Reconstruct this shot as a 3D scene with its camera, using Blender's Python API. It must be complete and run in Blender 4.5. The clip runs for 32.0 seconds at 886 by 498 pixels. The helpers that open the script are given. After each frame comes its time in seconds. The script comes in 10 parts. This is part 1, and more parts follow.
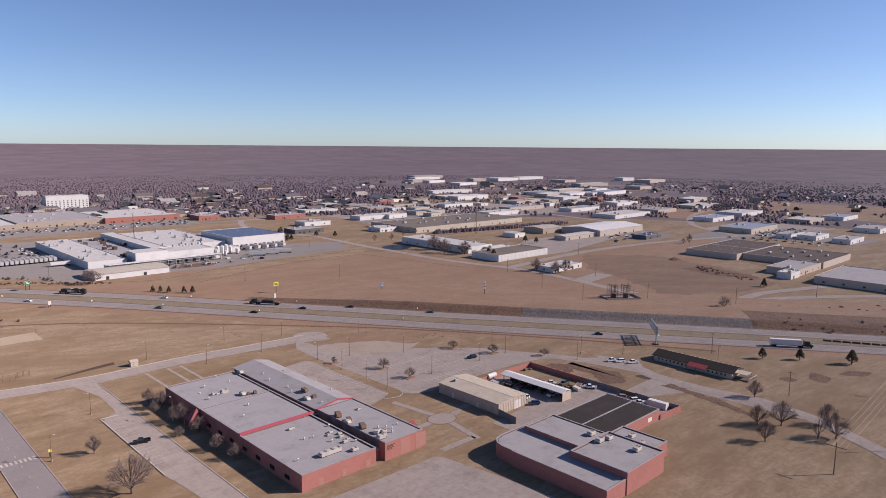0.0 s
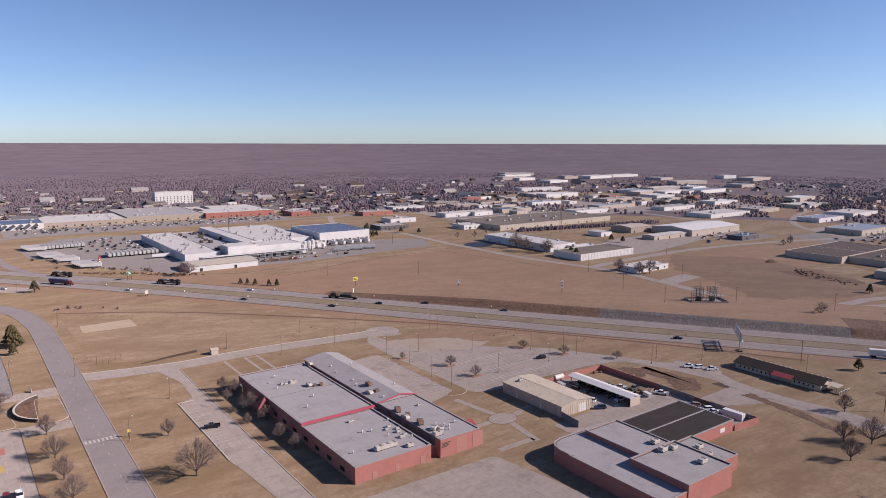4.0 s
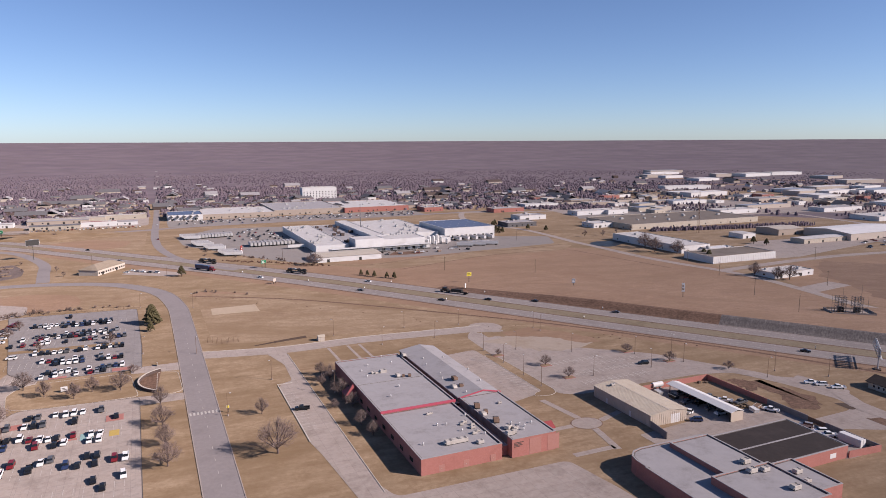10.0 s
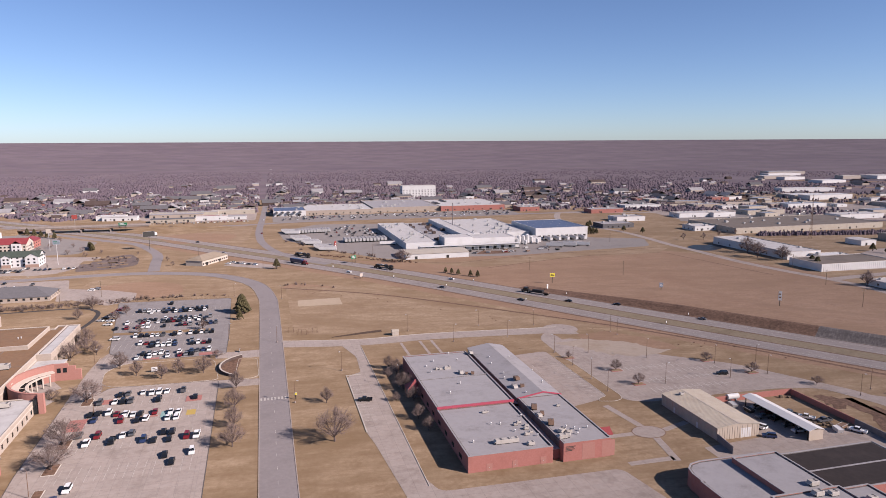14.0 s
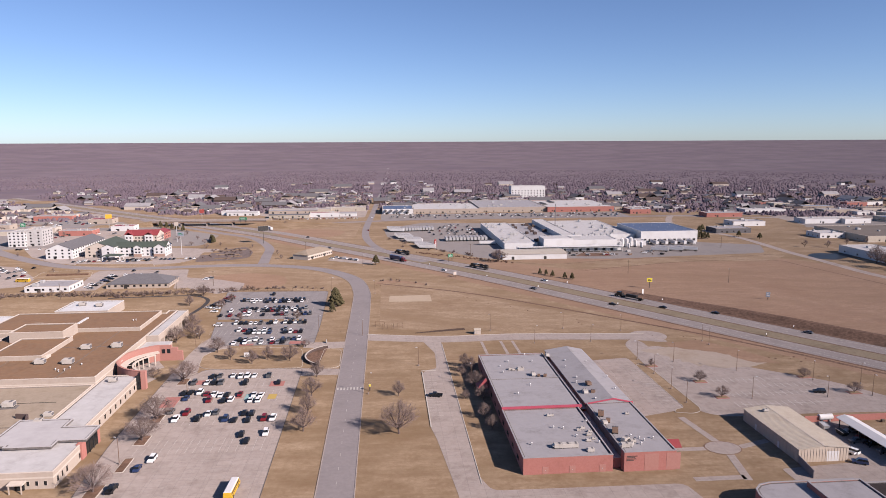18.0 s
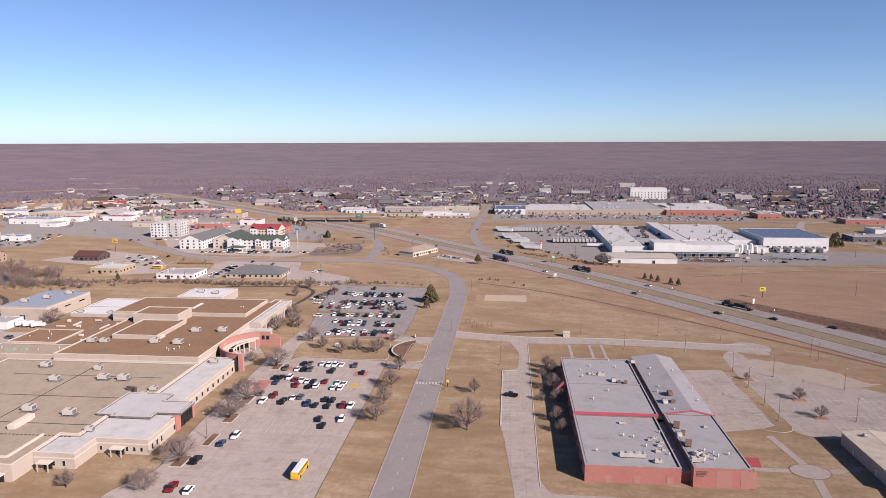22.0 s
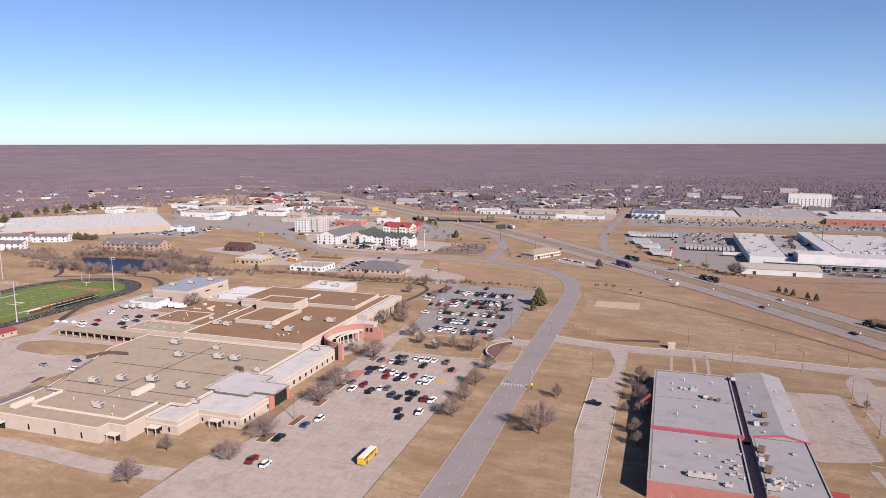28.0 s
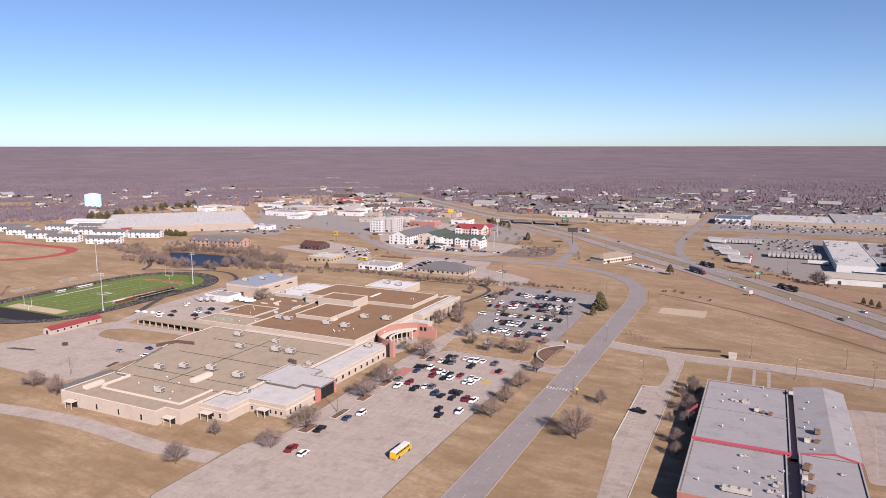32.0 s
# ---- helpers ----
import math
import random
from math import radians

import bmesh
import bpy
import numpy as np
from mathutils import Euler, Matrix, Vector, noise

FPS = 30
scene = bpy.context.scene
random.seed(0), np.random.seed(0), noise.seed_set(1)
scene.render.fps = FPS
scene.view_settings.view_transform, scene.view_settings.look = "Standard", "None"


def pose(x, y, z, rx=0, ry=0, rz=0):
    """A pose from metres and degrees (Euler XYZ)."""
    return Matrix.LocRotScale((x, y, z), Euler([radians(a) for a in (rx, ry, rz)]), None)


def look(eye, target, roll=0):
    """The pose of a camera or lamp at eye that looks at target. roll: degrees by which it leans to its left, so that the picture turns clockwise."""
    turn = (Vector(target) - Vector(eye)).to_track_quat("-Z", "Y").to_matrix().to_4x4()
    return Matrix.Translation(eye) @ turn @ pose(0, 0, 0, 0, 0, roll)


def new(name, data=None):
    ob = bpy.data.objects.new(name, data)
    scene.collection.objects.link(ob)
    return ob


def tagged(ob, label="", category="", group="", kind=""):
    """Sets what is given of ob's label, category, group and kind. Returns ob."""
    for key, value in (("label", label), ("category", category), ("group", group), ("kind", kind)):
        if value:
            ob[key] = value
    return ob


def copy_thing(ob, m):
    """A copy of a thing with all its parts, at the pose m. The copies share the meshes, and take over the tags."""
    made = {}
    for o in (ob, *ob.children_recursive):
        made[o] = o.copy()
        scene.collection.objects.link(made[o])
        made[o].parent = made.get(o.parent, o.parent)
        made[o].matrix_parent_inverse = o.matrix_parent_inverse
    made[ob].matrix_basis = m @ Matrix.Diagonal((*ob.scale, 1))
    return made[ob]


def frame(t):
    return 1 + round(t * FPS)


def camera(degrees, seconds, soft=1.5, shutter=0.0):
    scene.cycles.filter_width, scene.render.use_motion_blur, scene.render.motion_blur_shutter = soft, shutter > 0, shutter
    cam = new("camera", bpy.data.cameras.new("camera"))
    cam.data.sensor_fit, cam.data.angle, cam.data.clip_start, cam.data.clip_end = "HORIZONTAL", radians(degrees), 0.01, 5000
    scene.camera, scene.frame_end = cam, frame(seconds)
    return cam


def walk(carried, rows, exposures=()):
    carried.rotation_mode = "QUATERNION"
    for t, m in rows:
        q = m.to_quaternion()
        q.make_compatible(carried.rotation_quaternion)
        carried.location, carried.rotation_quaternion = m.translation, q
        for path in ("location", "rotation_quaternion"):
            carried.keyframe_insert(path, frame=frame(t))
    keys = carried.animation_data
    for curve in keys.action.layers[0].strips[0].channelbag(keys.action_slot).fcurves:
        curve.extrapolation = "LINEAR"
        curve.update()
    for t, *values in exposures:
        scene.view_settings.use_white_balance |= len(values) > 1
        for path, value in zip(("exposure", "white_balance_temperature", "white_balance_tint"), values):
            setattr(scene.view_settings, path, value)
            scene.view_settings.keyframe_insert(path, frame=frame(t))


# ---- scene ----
cam = camera(65.9, 32.0, soft=0.9)
PATH = [
    (0.0, (1.728, -8.377, 103.153), (70.224, 62.976, 88.418), 0.43),
    (0.5, (2.721, -8.914, 103.093), (70.044, 63.538, 88.319), 0.41),
    (1.0, (3.788, -9.494, 102.955), (69.852, 64.104, 88.162), 0.38),
    (1.5, (5.018, -10.121, 102.881), (69.783, 64.611, 88.026), 0.35),
    (2.0, (6.270, -10.862, 102.868), (69.737, 64.962, 87.942), 0.30),
    (2.5, (7.542, -11.661, 102.856), (69.703, 65.225, 87.873), 0.25),
    (3.0, (8.923, -12.490, 102.834), (69.736, 65.455, 87.787), 0.19),
    (3.5, (10.258, -13.394, 102.882), (69.699, 65.591, 87.776), 0.15),
    (4.5, (13.284, -14.890, 102.706), (69.935, 66.105, 87.528), 0.06),
    (5.5, (16.469, -16.388, 102.506), (70.242, 66.535, 87.271), -0.01),
    (6.0, (18.111, -17.260, 102.403), (70.412, 66.596, 87.140), -0.06),
    (6.5, (19.722, -18.068, 102.284), (70.545, 66.688, 87.003), -0.08),
    (7.0, (21.452, -18.828, 102.222), (70.745, 66.818, 86.894), -0.11),
    (7.5, (23.202, -19.604, 102.201), (70.914, 66.923, 86.816), -0.14),
    (8.0, (24.936, -20.477, 102.190), (71.035, 66.913, 86.764), -0.17),
    (8.5, (26.788, -21.354, 102.064), (71.283, 66.863, 86.635), -0.21),
    (9.0, (28.650, -22.131, 101.876), (71.572, 66.863, 86.459), -0.24),
    (9.5, (30.403, -22.936, 101.757), (71.727, 66.809, 86.322), -0.25),
    (10.0, (32.215, -23.756, 101.726), (71.878, 66.726, 86.235), -0.27),
    (10.5, (34.103, -24.599, 101.701), (72.086, 66.596, 86.183), -0.30),
    (11.0, (35.928, -25.458, 101.637), (72.235, 66.418, 86.129), -0.30),
    (11.5, (37.747, -26.272, 101.589), (72.317, 66.271, 86.077), -0.28),
    (12.0, (39.695, -27.008, 101.552), (72.445, 66.192, 86.019), -0.29),
    (12.5, (41.668, -27.698, 101.445), (72.551, 66.139, 85.919), -0.31),
    (13.0, (43.467, -28.498, 101.363), (72.472, 65.940, 85.865), -0.29),
    (13.5, (45.383, -29.305, 101.309), (72.448, 65.709, 85.824), -0.28),
    (14.0, (47.529, -29.862, 101.226), (72.602, 65.696, 85.735), -0.29),
    (14.5, (49.693, -30.192, 101.046), (72.784, 65.868, 85.581), -0.30),
    (15.5, (53.648, -31.654, 101.063), (72.735, 65.283, 85.605), -0.28),
    (16.5, (57.691, -32.976, 101.078), (72.641, 64.688, 85.639), -0.25),
    (17.0, (59.771, -33.635, 101.249), (72.548, 64.332, 85.782), -0.27),
    (17.5, (61.953, -34.086, 101.196), (72.504, 64.149, 85.753), -0.26),
    (18.0, (64.144, -34.494, 101.114), (72.450, 63.963, 85.712), -0.26),
    (18.5, (66.348, -34.875, 101.128), (72.386, 63.749, 85.735), -0.25),
    (19.0, (68.548, -35.192, 101.113), (72.316, 63.545, 85.723), -0.25),
    (19.5, (70.721, -35.432, 101.082), (72.240, 63.366, 85.698), -0.25),
    (20.0, (72.896, -35.718, 101.057), (72.185, 63.091, 85.684), -0.25),
    (20.5, (75.104, -36.023, 100.965), (72.144, 62.749, 85.623), -0.23),
    (21.0, (77.297, -36.195, 100.849), (72.096, 62.490, 85.544), -0.21),
    (21.5, (79.454, -36.364, 100.815), (72.027, 62.180, 85.523), -0.20),
    (22.0, (81.562, -36.391, 100.765), (71.909, 61.961, 85.473), -0.19),
    (22.5, (83.696, -36.357, 100.659), (71.864, 61.761, 85.403), -0.18),
    (23.0, (85.973, -36.446, 100.667), (72.040, 61.404, 85.455), -0.20),
    (23.5, (88.308, -36.706, 101.012), (72.360, 60.831, 85.774), -0.20),
    (24.0, (90.374, -36.721, 101.201), (72.528, 60.483, 85.945), -0.16),
    (24.5, (92.427, -36.658, 101.234), (72.755, 60.198, 86.003), -0.13),
    (25.0, (94.594, -36.476, 101.195), (73.195, 60.021, 86.017), -0.12),
    (25.5, (96.622, -36.064, 100.972), (73.621, 60.074, 85.854), -0.12),
    (26.5, (100.762, -35.540, 100.915), (74.440, 59.750, 85.851), -0.10),
    (27.5, (104.851, -34.818, 100.801), (75.372, 59.553, 85.800), -0.09),
    (28.0, (106.866, -34.640, 101.084), (75.942, 59.262, 86.045), -0.07),
    (28.5, (108.930, -34.206, 101.033), (76.544, 59.209, 86.046), -0.07),
    (29.0, (110.971, -33.658, 100.997), (77.134, 59.248, 86.045), -0.08),
    (29.5, (112.882, -33.142, 101.028), (77.607, 59.230, 86.092), -0.06),
    (30.0, (114.798, -32.719, 100.983), (78.069, 59.092, 86.092), -0.03),
    (30.5, (116.841, -32.295, 100.978), (78.639, 58.919, 86.124), -0.03),
    (31.0, (118.938, -31.762, 101.025), (79.257, 58.822, 86.190), -0.05),
    (31.5, (121.024, -31.244, 100.957), (79.872, 58.690, 86.183), -0.05),
    (32.0, (122.957, -30.818, 100.946), (80.391, 58.464, 86.216), -0.03),
]
walk(cam, [(t, look(eye, target, roll)) for t, eye, target, roll in PATH], exposures=[(0, 0.68, 6200, 21), (14, 0.68, 6190, 21), (24, 0.69, 6150, 19), (32, 0.69, 6150, 19)])

# ---- light ----
SUN_TO = Vector((0.77, -0.63, 0)).normalized()
SUN_EL = radians(29)
world = bpy.data.worlds.new("sky")
scene.world = world
world.use_nodes = True
sky = world.node_tree.nodes.new("ShaderNodeTexSky")
sky.sky_type = "NISHITA"
sky.sun_disc = False
sky.sun_elevation = SUN_EL
sky.sun_rotation = math.atan2(SUN_TO.x, SUN_TO.y)
sky.altitude, sky.air_density, sky.dust_density, sky.ozone_density = 500, 0.7, 0.4, 1.3
tone = world.node_tree.nodes.new("ShaderNodeMix")
tone.data_type, tone.blend_type = "RGBA", "MULTIPLY"
tone.inputs[0].default_value, tone.inputs[7].default_value = 1.0, (0.865, 0.966, 1.07, 1)
world.node_tree.links.new(sky.outputs[0], tone.inputs[6])
world.node_tree.links.new(tone.outputs[2], world.node_tree.nodes["Background"].inputs[0])
world.node_tree.nodes["Background"].inputs[1].default_value = 0.068
sun = new("sun", bpy.data.lights.new("sun", "SUN"))
sun.data.energy, sun.data.angle, sun.data.color = 5.0, radians(0.6), (1.0, 0.88, 0.74)
sun.matrix_world = look(SUN_TO * 100 * math.cos(SUN_EL) + Vector((0, 0, 100 * math.sin(SUN_EL))), (0, 0, 0))

# ---- materials ----


def material(name, low, high, size=4.0, detail=0.4, rough=0.9, metal=0.0, bump=0.0, stain=None, stain_size=30.0,
             stain_amount=0.5, stretch=None, spin=0.0, vary=0.0, spec=0.3, mottle=None, mottle_amount=1.0, slab=0.0, broad=None, streak=None, streak_spin=0.0):
    """Base colour from fine noise between low and high, broad stains, relief; sizes in metres."""
    m = bpy.data.materials.new(name)
    m.use_nodes = True
    nodes, links = m.node_tree.nodes, m.node_tree.links
    bsdf = nodes["Principled BSDF"]
    bsdf.inputs["Roughness"].default_value = rough
    bsdf.inputs["Metallic"].default_value = metal
    bsdf.inputs["Specular IOR Level"].default_value = spec
    bsdf.inputs["Diffuse Roughness"].default_value = 0.5 if rough > 0.8 else 0.3
    geo = nodes.new("ShaderNodeNewGeometry")
    place = geo.outputs["Position"]
    if stretch:
        mp = nodes.new("ShaderNodeMapping")
        mp.vector_type = "TEXTURE"
        mp.inputs["Scale"].default_value = stretch
        mp.inputs["Rotation"].default_value = (0, 0, radians(spin))
        links.new(place, mp.inputs["Vector"])
        place = mp.outputs[0]

    def cloud(metres, octaves, roughness=0.6, where=None):
        n = nodes.new("ShaderNodeTexNoise")
        n.inputs["Scale"].default_value = 1.0 / metres
        n.inputs["Detail"].default_value = octaves
        n.inputs["Roughness"].default_value = roughness
        links.new(where or place, n.inputs["Vector"])
        return n.outputs["Fac"]

    def scaled(fac, k):
        x = nodes.new("ShaderNodeMath")
        x.operation = "MULTIPLY"
        x.inputs[1].default_value = k
        links.new(fac, x.inputs[0])
        return x.outputs[0]

    def spread(fac, a, b):
        r = nodes.new("ShaderNodeMapRange")
        r.inputs["From Min"].default_value, r.inputs["From Max"].default_value = a, b
        links.new(fac, r.inputs["Value"])
        return r.outputs[0]

    def mix(fac, a, b, kind="MIX"):
        x = nodes.new("ShaderNodeMix")
        x.data_type, x.blend_type = "RGBA", kind
        for socket, v in ((x.inputs[0], fac), (x.inputs[6], a), (x.inputs[7], b)):
            if isinstance(v, (int, float)):
                socket.default_value = v
            elif isinstance(v, tuple):
                socket.default_value = (*v, 1)
            else:
                links.new(v, socket)
        return x.outputs[2]

    colour = mix(spread(cloud(size, 5), 0.5 - detail, 0.5 + detail), low, high)
    if stain:
        f = spread(cloud(stain_size, 5, 0.7), 0.51, 0.68)
        colour = mix(scaled(f, stain_amount), colour, stain)
    if mottle:
        colour = mix(scaled(spread(cloud(stain_size * 0.22, 5, 0.7), 0.42, 0.72), mottle_amount), colour, mottle)
    if broad:
        for across, along, turn, much in ((85, 26, 0, 0.7), (31, 9, 14, 0.5)):
            wide = nodes.new("ShaderNodeMapping")
            wide.vector_type = "TEXTURE"
            wide.inputs["Scale"].default_value = (across, along, 1)
            wide.inputs["Rotation"].default_value = (0, 0, radians(streak_spin + turn))
            links.new(geo.outputs["Position"], wide.inputs["Vector"])
            colour = mix(scaled(spread(cloud(1.0, 5, 0.62, wide.outputs[0]), 0.45, 0.63), much), colour, broad)
    if streak:
        lay = nodes.new("ShaderNodeMapping")
        lay.vector_type = "TEXTURE"
        lay.inputs["Scale"].default_value = (13, 2.2, 1)
        lay.inputs["Rotation"].default_value = (0, 0, radians(streak_spin))
        links.new(geo.outputs["Position"], lay.inputs["Vector"])
        colour = mix(scaled(spread(cloud(1.0, 6, 0.72, lay.outputs[0]), 0.46, 0.66), 0.62), colour, streak)
    if slab:
        grid = nodes.new("ShaderNodeTexBrick")
        grid.offset = 0.0
        for key, v in (("Scale", 1.0), ("Mortar Size", 0.07), ("Mortar Smooth", 0.3), ("Brick Width", slab), ("Row Height", slab)):
            grid.inputs[key].default_value = v
        for key, v in (("Color1", 0.95), ("Color2", 1.04), ("Mortar", 0.8)):
            grid.inputs[key].default_value = (v, v, v, 1)
        links.new(place, grid.inputs["Vector"])
        colour = mix(1.0, colour, grid.outputs["Color"], "MULTIPLY")
    if vary:
        info = nodes.new("ShaderNodeObjectInfo")
        hsv = nodes.new("ShaderNodeHueSaturation")
        r = nodes.new("ShaderNodeMapRange")
        r.inputs["To Min"].default_value, r.inputs["To Max"].default_value = 1 - vary, 1 + vary
        links.new(info.outputs["Random"], r.inputs["Value"])
        links.new(r.outputs[0], hsv.inputs["Value"])
        links.new(colour, hsv.inputs["Color"])
        colour = hsv.outputs[0]
    links.new(colour, bsdf.inputs["Base Color"])
    if bump:
        b = nodes.new("ShaderNodeBump")
        b.inputs["Strength"].default_value = bump
        b.inputs["Distance"].default_value = 0.1
        links.new(cloud(size * 0.3, 4), b.inputs["Height"])
        links.new(b.outputs[0], bsdf.inputs["Normal"])
    return m


GRASS = material("dry_grass", (0.180, 0.120, 0.070), (0.286, 0.207, 0.135), 1.6, 0.22, 0.95, bump=0.5, stain=(0.156, 0.097, 0.052), stain_size=38, stain_amount=0.8, mottle=(0.355, 0.268, 0.183), mottle_amount=0.55, broad=(0.155, 0.102, 0.055), streak=(0.169, 0.107, 0.061), streak_spin=-8)
MEDIAN = material("median_grass", (0.134, 0.105, 0.068), (0.205, 0.166, 0.115), 1.6, 0.22, 0.95, bump=0.5, stain=(0.115, 0.086, 0.053), stain_size=18, stain_amount=0.8, mottle=(0.23, 0.18, 0.122), mottle_amount=0.5)
OLD_ROOF = material("weathered_brown_roof", (0.125, 0.102, 0.086), (0.17, 0.141, 0.12), 4.0, 0.3, 0.95, stain=(0.098, 0.078, 0.066), stain_size=16, stain_amount=0.7)
FIELD = material("bare_field", (0.192, 0.118, 0.076), (0.287, 0.192, 0.131), 1.8, 0.22, 0.95, bump=0.5, stain=(0.178, 0.101, 0.063), stain_size=60, stain_amount=0.6, mottle=(0.262, 0.169, 0.111), mottle_amount=0.6, broad=(0.198, 0.126, 0.079), streak=(0.174, 0.104, 0.068), streak_spin=-12)
BROWN_FIELD = material("ploughed_soil", (0.150, 0.091, 0.060), (0.226, 0.147, 0.101), 2.2, 0.24, 0.95, bump=0.5, stain=(0.122, 0.071, 0.047), stain_size=22, stain_amount=0.7, mottle=(0.224, 0.152, 0.1), mottle_amount=0.6, broad=(0.146, 0.088, 0.058), streak=(0.128, 0.076, 0.051), streak_spin=-40)
PALE_GRASS = material("pale_grass", (0.191, 0.131, 0.081), (0.302, 0.223, 0.151), 1.6, 0.22, 0.95, bump=0.5, stain=(0.163, 0.100, 0.059), stain_size=30, stain_amount=0.8, mottle=(0.361, 0.271, 0.188), mottle_amount=0.5, broad=(0.176, 0.116, 0.066), streak=(0.172, 0.111, 0.068), streak_spin=-28)
# distance haze is painted in as a purple-blue tint of the land
FAR_LAND = material("hazed_far_land", (0.096, 0.071, 0.091), (0.146, 0.112, 0.131), 110.0, 0.13, 1.0, stain=(0.087, 0.063, 0.086), stain_size=420, stain_amount=0.9, broad=(0.122, 0.095, 0.095))
BRUSH_SOIL = material("brush_soil", (0.085, 0.048, 0.033), (0.165, 0.099, 0.068), 1.5, 0.16, 1.0, bump=0.8, stain=(0.051, 0.029, 0.019), stain_size=9, stain_amount=0.7)
RIPRAP = material("riprap", (0.077, 0.066, 0.064), (0.15, 0.131, 0.125), 0.9, 0.15, 0.95, bump=0.45, stain=(0.07, 0.061, 0.058), stain_size=14, stain_amount=0.6, stretch=(1, 4.5, 1), spin=-55)
SAND = material("sand", (0.294, 0.23, 0.166), (0.354, 0.282, 0.21), 2.0, 0.3, 0.95, stain=(0.243, 0.186, 0.128), stain_size=8)
DIRT = material("pale_dirt", (0.255, 0.206, 0.166), (0.312, 0.257, 0.212), 2.5, 0.3, 0.95, stain=(0.211, 0.154, 0.102), stain_size=14)
CONCRETE = material("old_concrete", (0.229, 0.188, 0.167), (0.304, 0.254, 0.229), 1.8, 0.22, 0.85, stain=(0.190, 0.152, 0.133), stain_size=13, stain_amount=0.8, mottle=(0.295, 0.254, 0.230), slab=4.6)
GREY_LOT = material("grey_lot_concrete", (0.160, 0.143, 0.141), (0.213, 0.192, 0.190), 1.8, 0.24, 0.85, stain=(0.128, 0.113, 0.110), stain_size=12, stain_amount=0.8, mottle=(0.207, 0.188, 0.185), slab=4.6)
BRUSH = material("bare_brush", (0.115, 0.081, 0.067), (0.178, 0.130, 0.110), 3.0, 0.3, 0.95)
ROADC = material("concrete_road", (0.166, 0.147, 0.146), (0.219, 0.192, 0.192), 1.5, 0.3, 0.85, stain=(0.146, 0.128, 0.128), stain_size=20, stain_amount=0.6)
HIGHWAYC = material("highway_concrete", (0.189, 0.163, 0.155), (0.239, 0.207, 0.195), 2.0, 0.25, 0.85, stain=(0.151, 0.131, 0.123), stain_size=30, stain_amount=0.5, slab=4.8)
ASPHALT = material("asphalt", (0.164, 0.145, 0.139), (0.221, 0.198, 0.188), 2.0, 0.25, 0.9, stain=(0.123, 0.108, 0.102), stain_size=25, mottle=(0.205, 0.181, 0.168))
WORN_ASPHALT = material("worn_asphalt", (0.080, 0.060, 0.055), (0.136, 0.104, 0.095), 3.0, 0.3, 0.9, stain=(0.048, 0.036, 0.033), stain_size=12, stain_amount=0.8, mottle=(0.160, 0.121, 0.108))
DARK_ASPHALT = material("dark_asphalt", (0.032, 0.029, 0.029), (0.054, 0.048, 0.048), 2.0, 0.3, 0.9, stain=(0.077, 0.064, 0.058), stain_size=20)
KERB = material("kerb_concrete", (0.33, 0.297, 0.264), (0.446, 0.402, 0.357), 1.0, 0.3, 0.85)
DARK_KERB = material("weathered_kerb", (0.083, 0.07, 0.064), (0.128, 0.109, 0.099), 1.0, 0.3, 0.9)
PAINT = material("road_paint", (0.297, 0.271, 0.248), (0.457, 0.427, 0.396), 0.6, 0.35, 0.8)
TEAL_PAINT = material("teal_ground_paint", (0.16, 0.262, 0.262), (0.21, 0.314, 0.312), 0.8, 0.35, 0.85)
YELLOW_PAINT = material("yellow_road_paint", (0.352, 0.243, 0.064), (0.412, 0.299, 0.093), 0.6, 0.35, 0.8)
RED_PAINT = material("red_ground_paint", (0.256, 0.106, 0.093), (0.307, 0.141, 0.122), 0.8, 0.35, 0.85)
BRICK = material("red_brick", (0.302, 0.119, 0.098), (0.373, 0.162, 0.135), 0.6, 0.35, 0.9, bump=0.4, stain=(0.255, 0.102, 0.081), stain_size=5, stain_amount=0.5)
PALE_BRICK = material("faded_brick_panel", (0.312, 0.145, 0.120), (0.362, 0.185, 0.152), 0.6, 0.35, 0.9)
TAN = material("tan_block_wall", (0.315, 0.261, 0.219), (0.382, 0.321, 0.273), 0.8, 0.35, 0.9, bump=0.3, stain=(0.282, 0.224, 0.182), stain_size=7, stain_amount=0.5)
TAN_BAND = material("tan_band", (0.404, 0.347, 0.299), (0.485, 0.422, 0.367), 0.8, 0.35, 0.9)
GREY_ROOF = material("grey_membrane_roof", (0.242, 0.228, 0.235), (0.296, 0.279, 0.288), 3.0, 0.3, 0.8, stain=(0.183, 0.168, 0.168), stain_size=8, stain_amount=0.7, mottle=(0.282, 0.268, 0.273))
PALE_ROOF = material("pale_membrane_roof", (0.372, 0.353, 0.346), (0.455, 0.437, 0.43), 3.0, 0.3, 0.75, stain=(0.282, 0.263, 0.252), stain_size=7, stain_amount=0.6)
TAN_ROOF = material("gravel_roof", (0.211, 0.168, 0.125), (0.269, 0.218, 0.17), 2.0, 0.22, 0.95, bump=0.3, stain=(0.179, 0.141, 0.102), stain_size=9, stain_amount=0.75, mottle=(0.246, 0.202, 0.157))
WHITE_ROOF = material("white_membrane_roof", (0.458, 0.45, 0.452), (0.52, 0.513, 0.516), 3.0, 0.3, 0.7, stain=(0.365, 0.352, 0.344), stain_size=7, stain_amount=0.5)
BROWN_ROOF = material("brown_roof", (0.146, 0.082, 0.046), (0.198, 0.118, 0.07), 2.0, 0.25, 0.95, stain=(0.099, 0.06, 0.035), stain_size=12, mottle=(0.15, 0.099, 0.064))
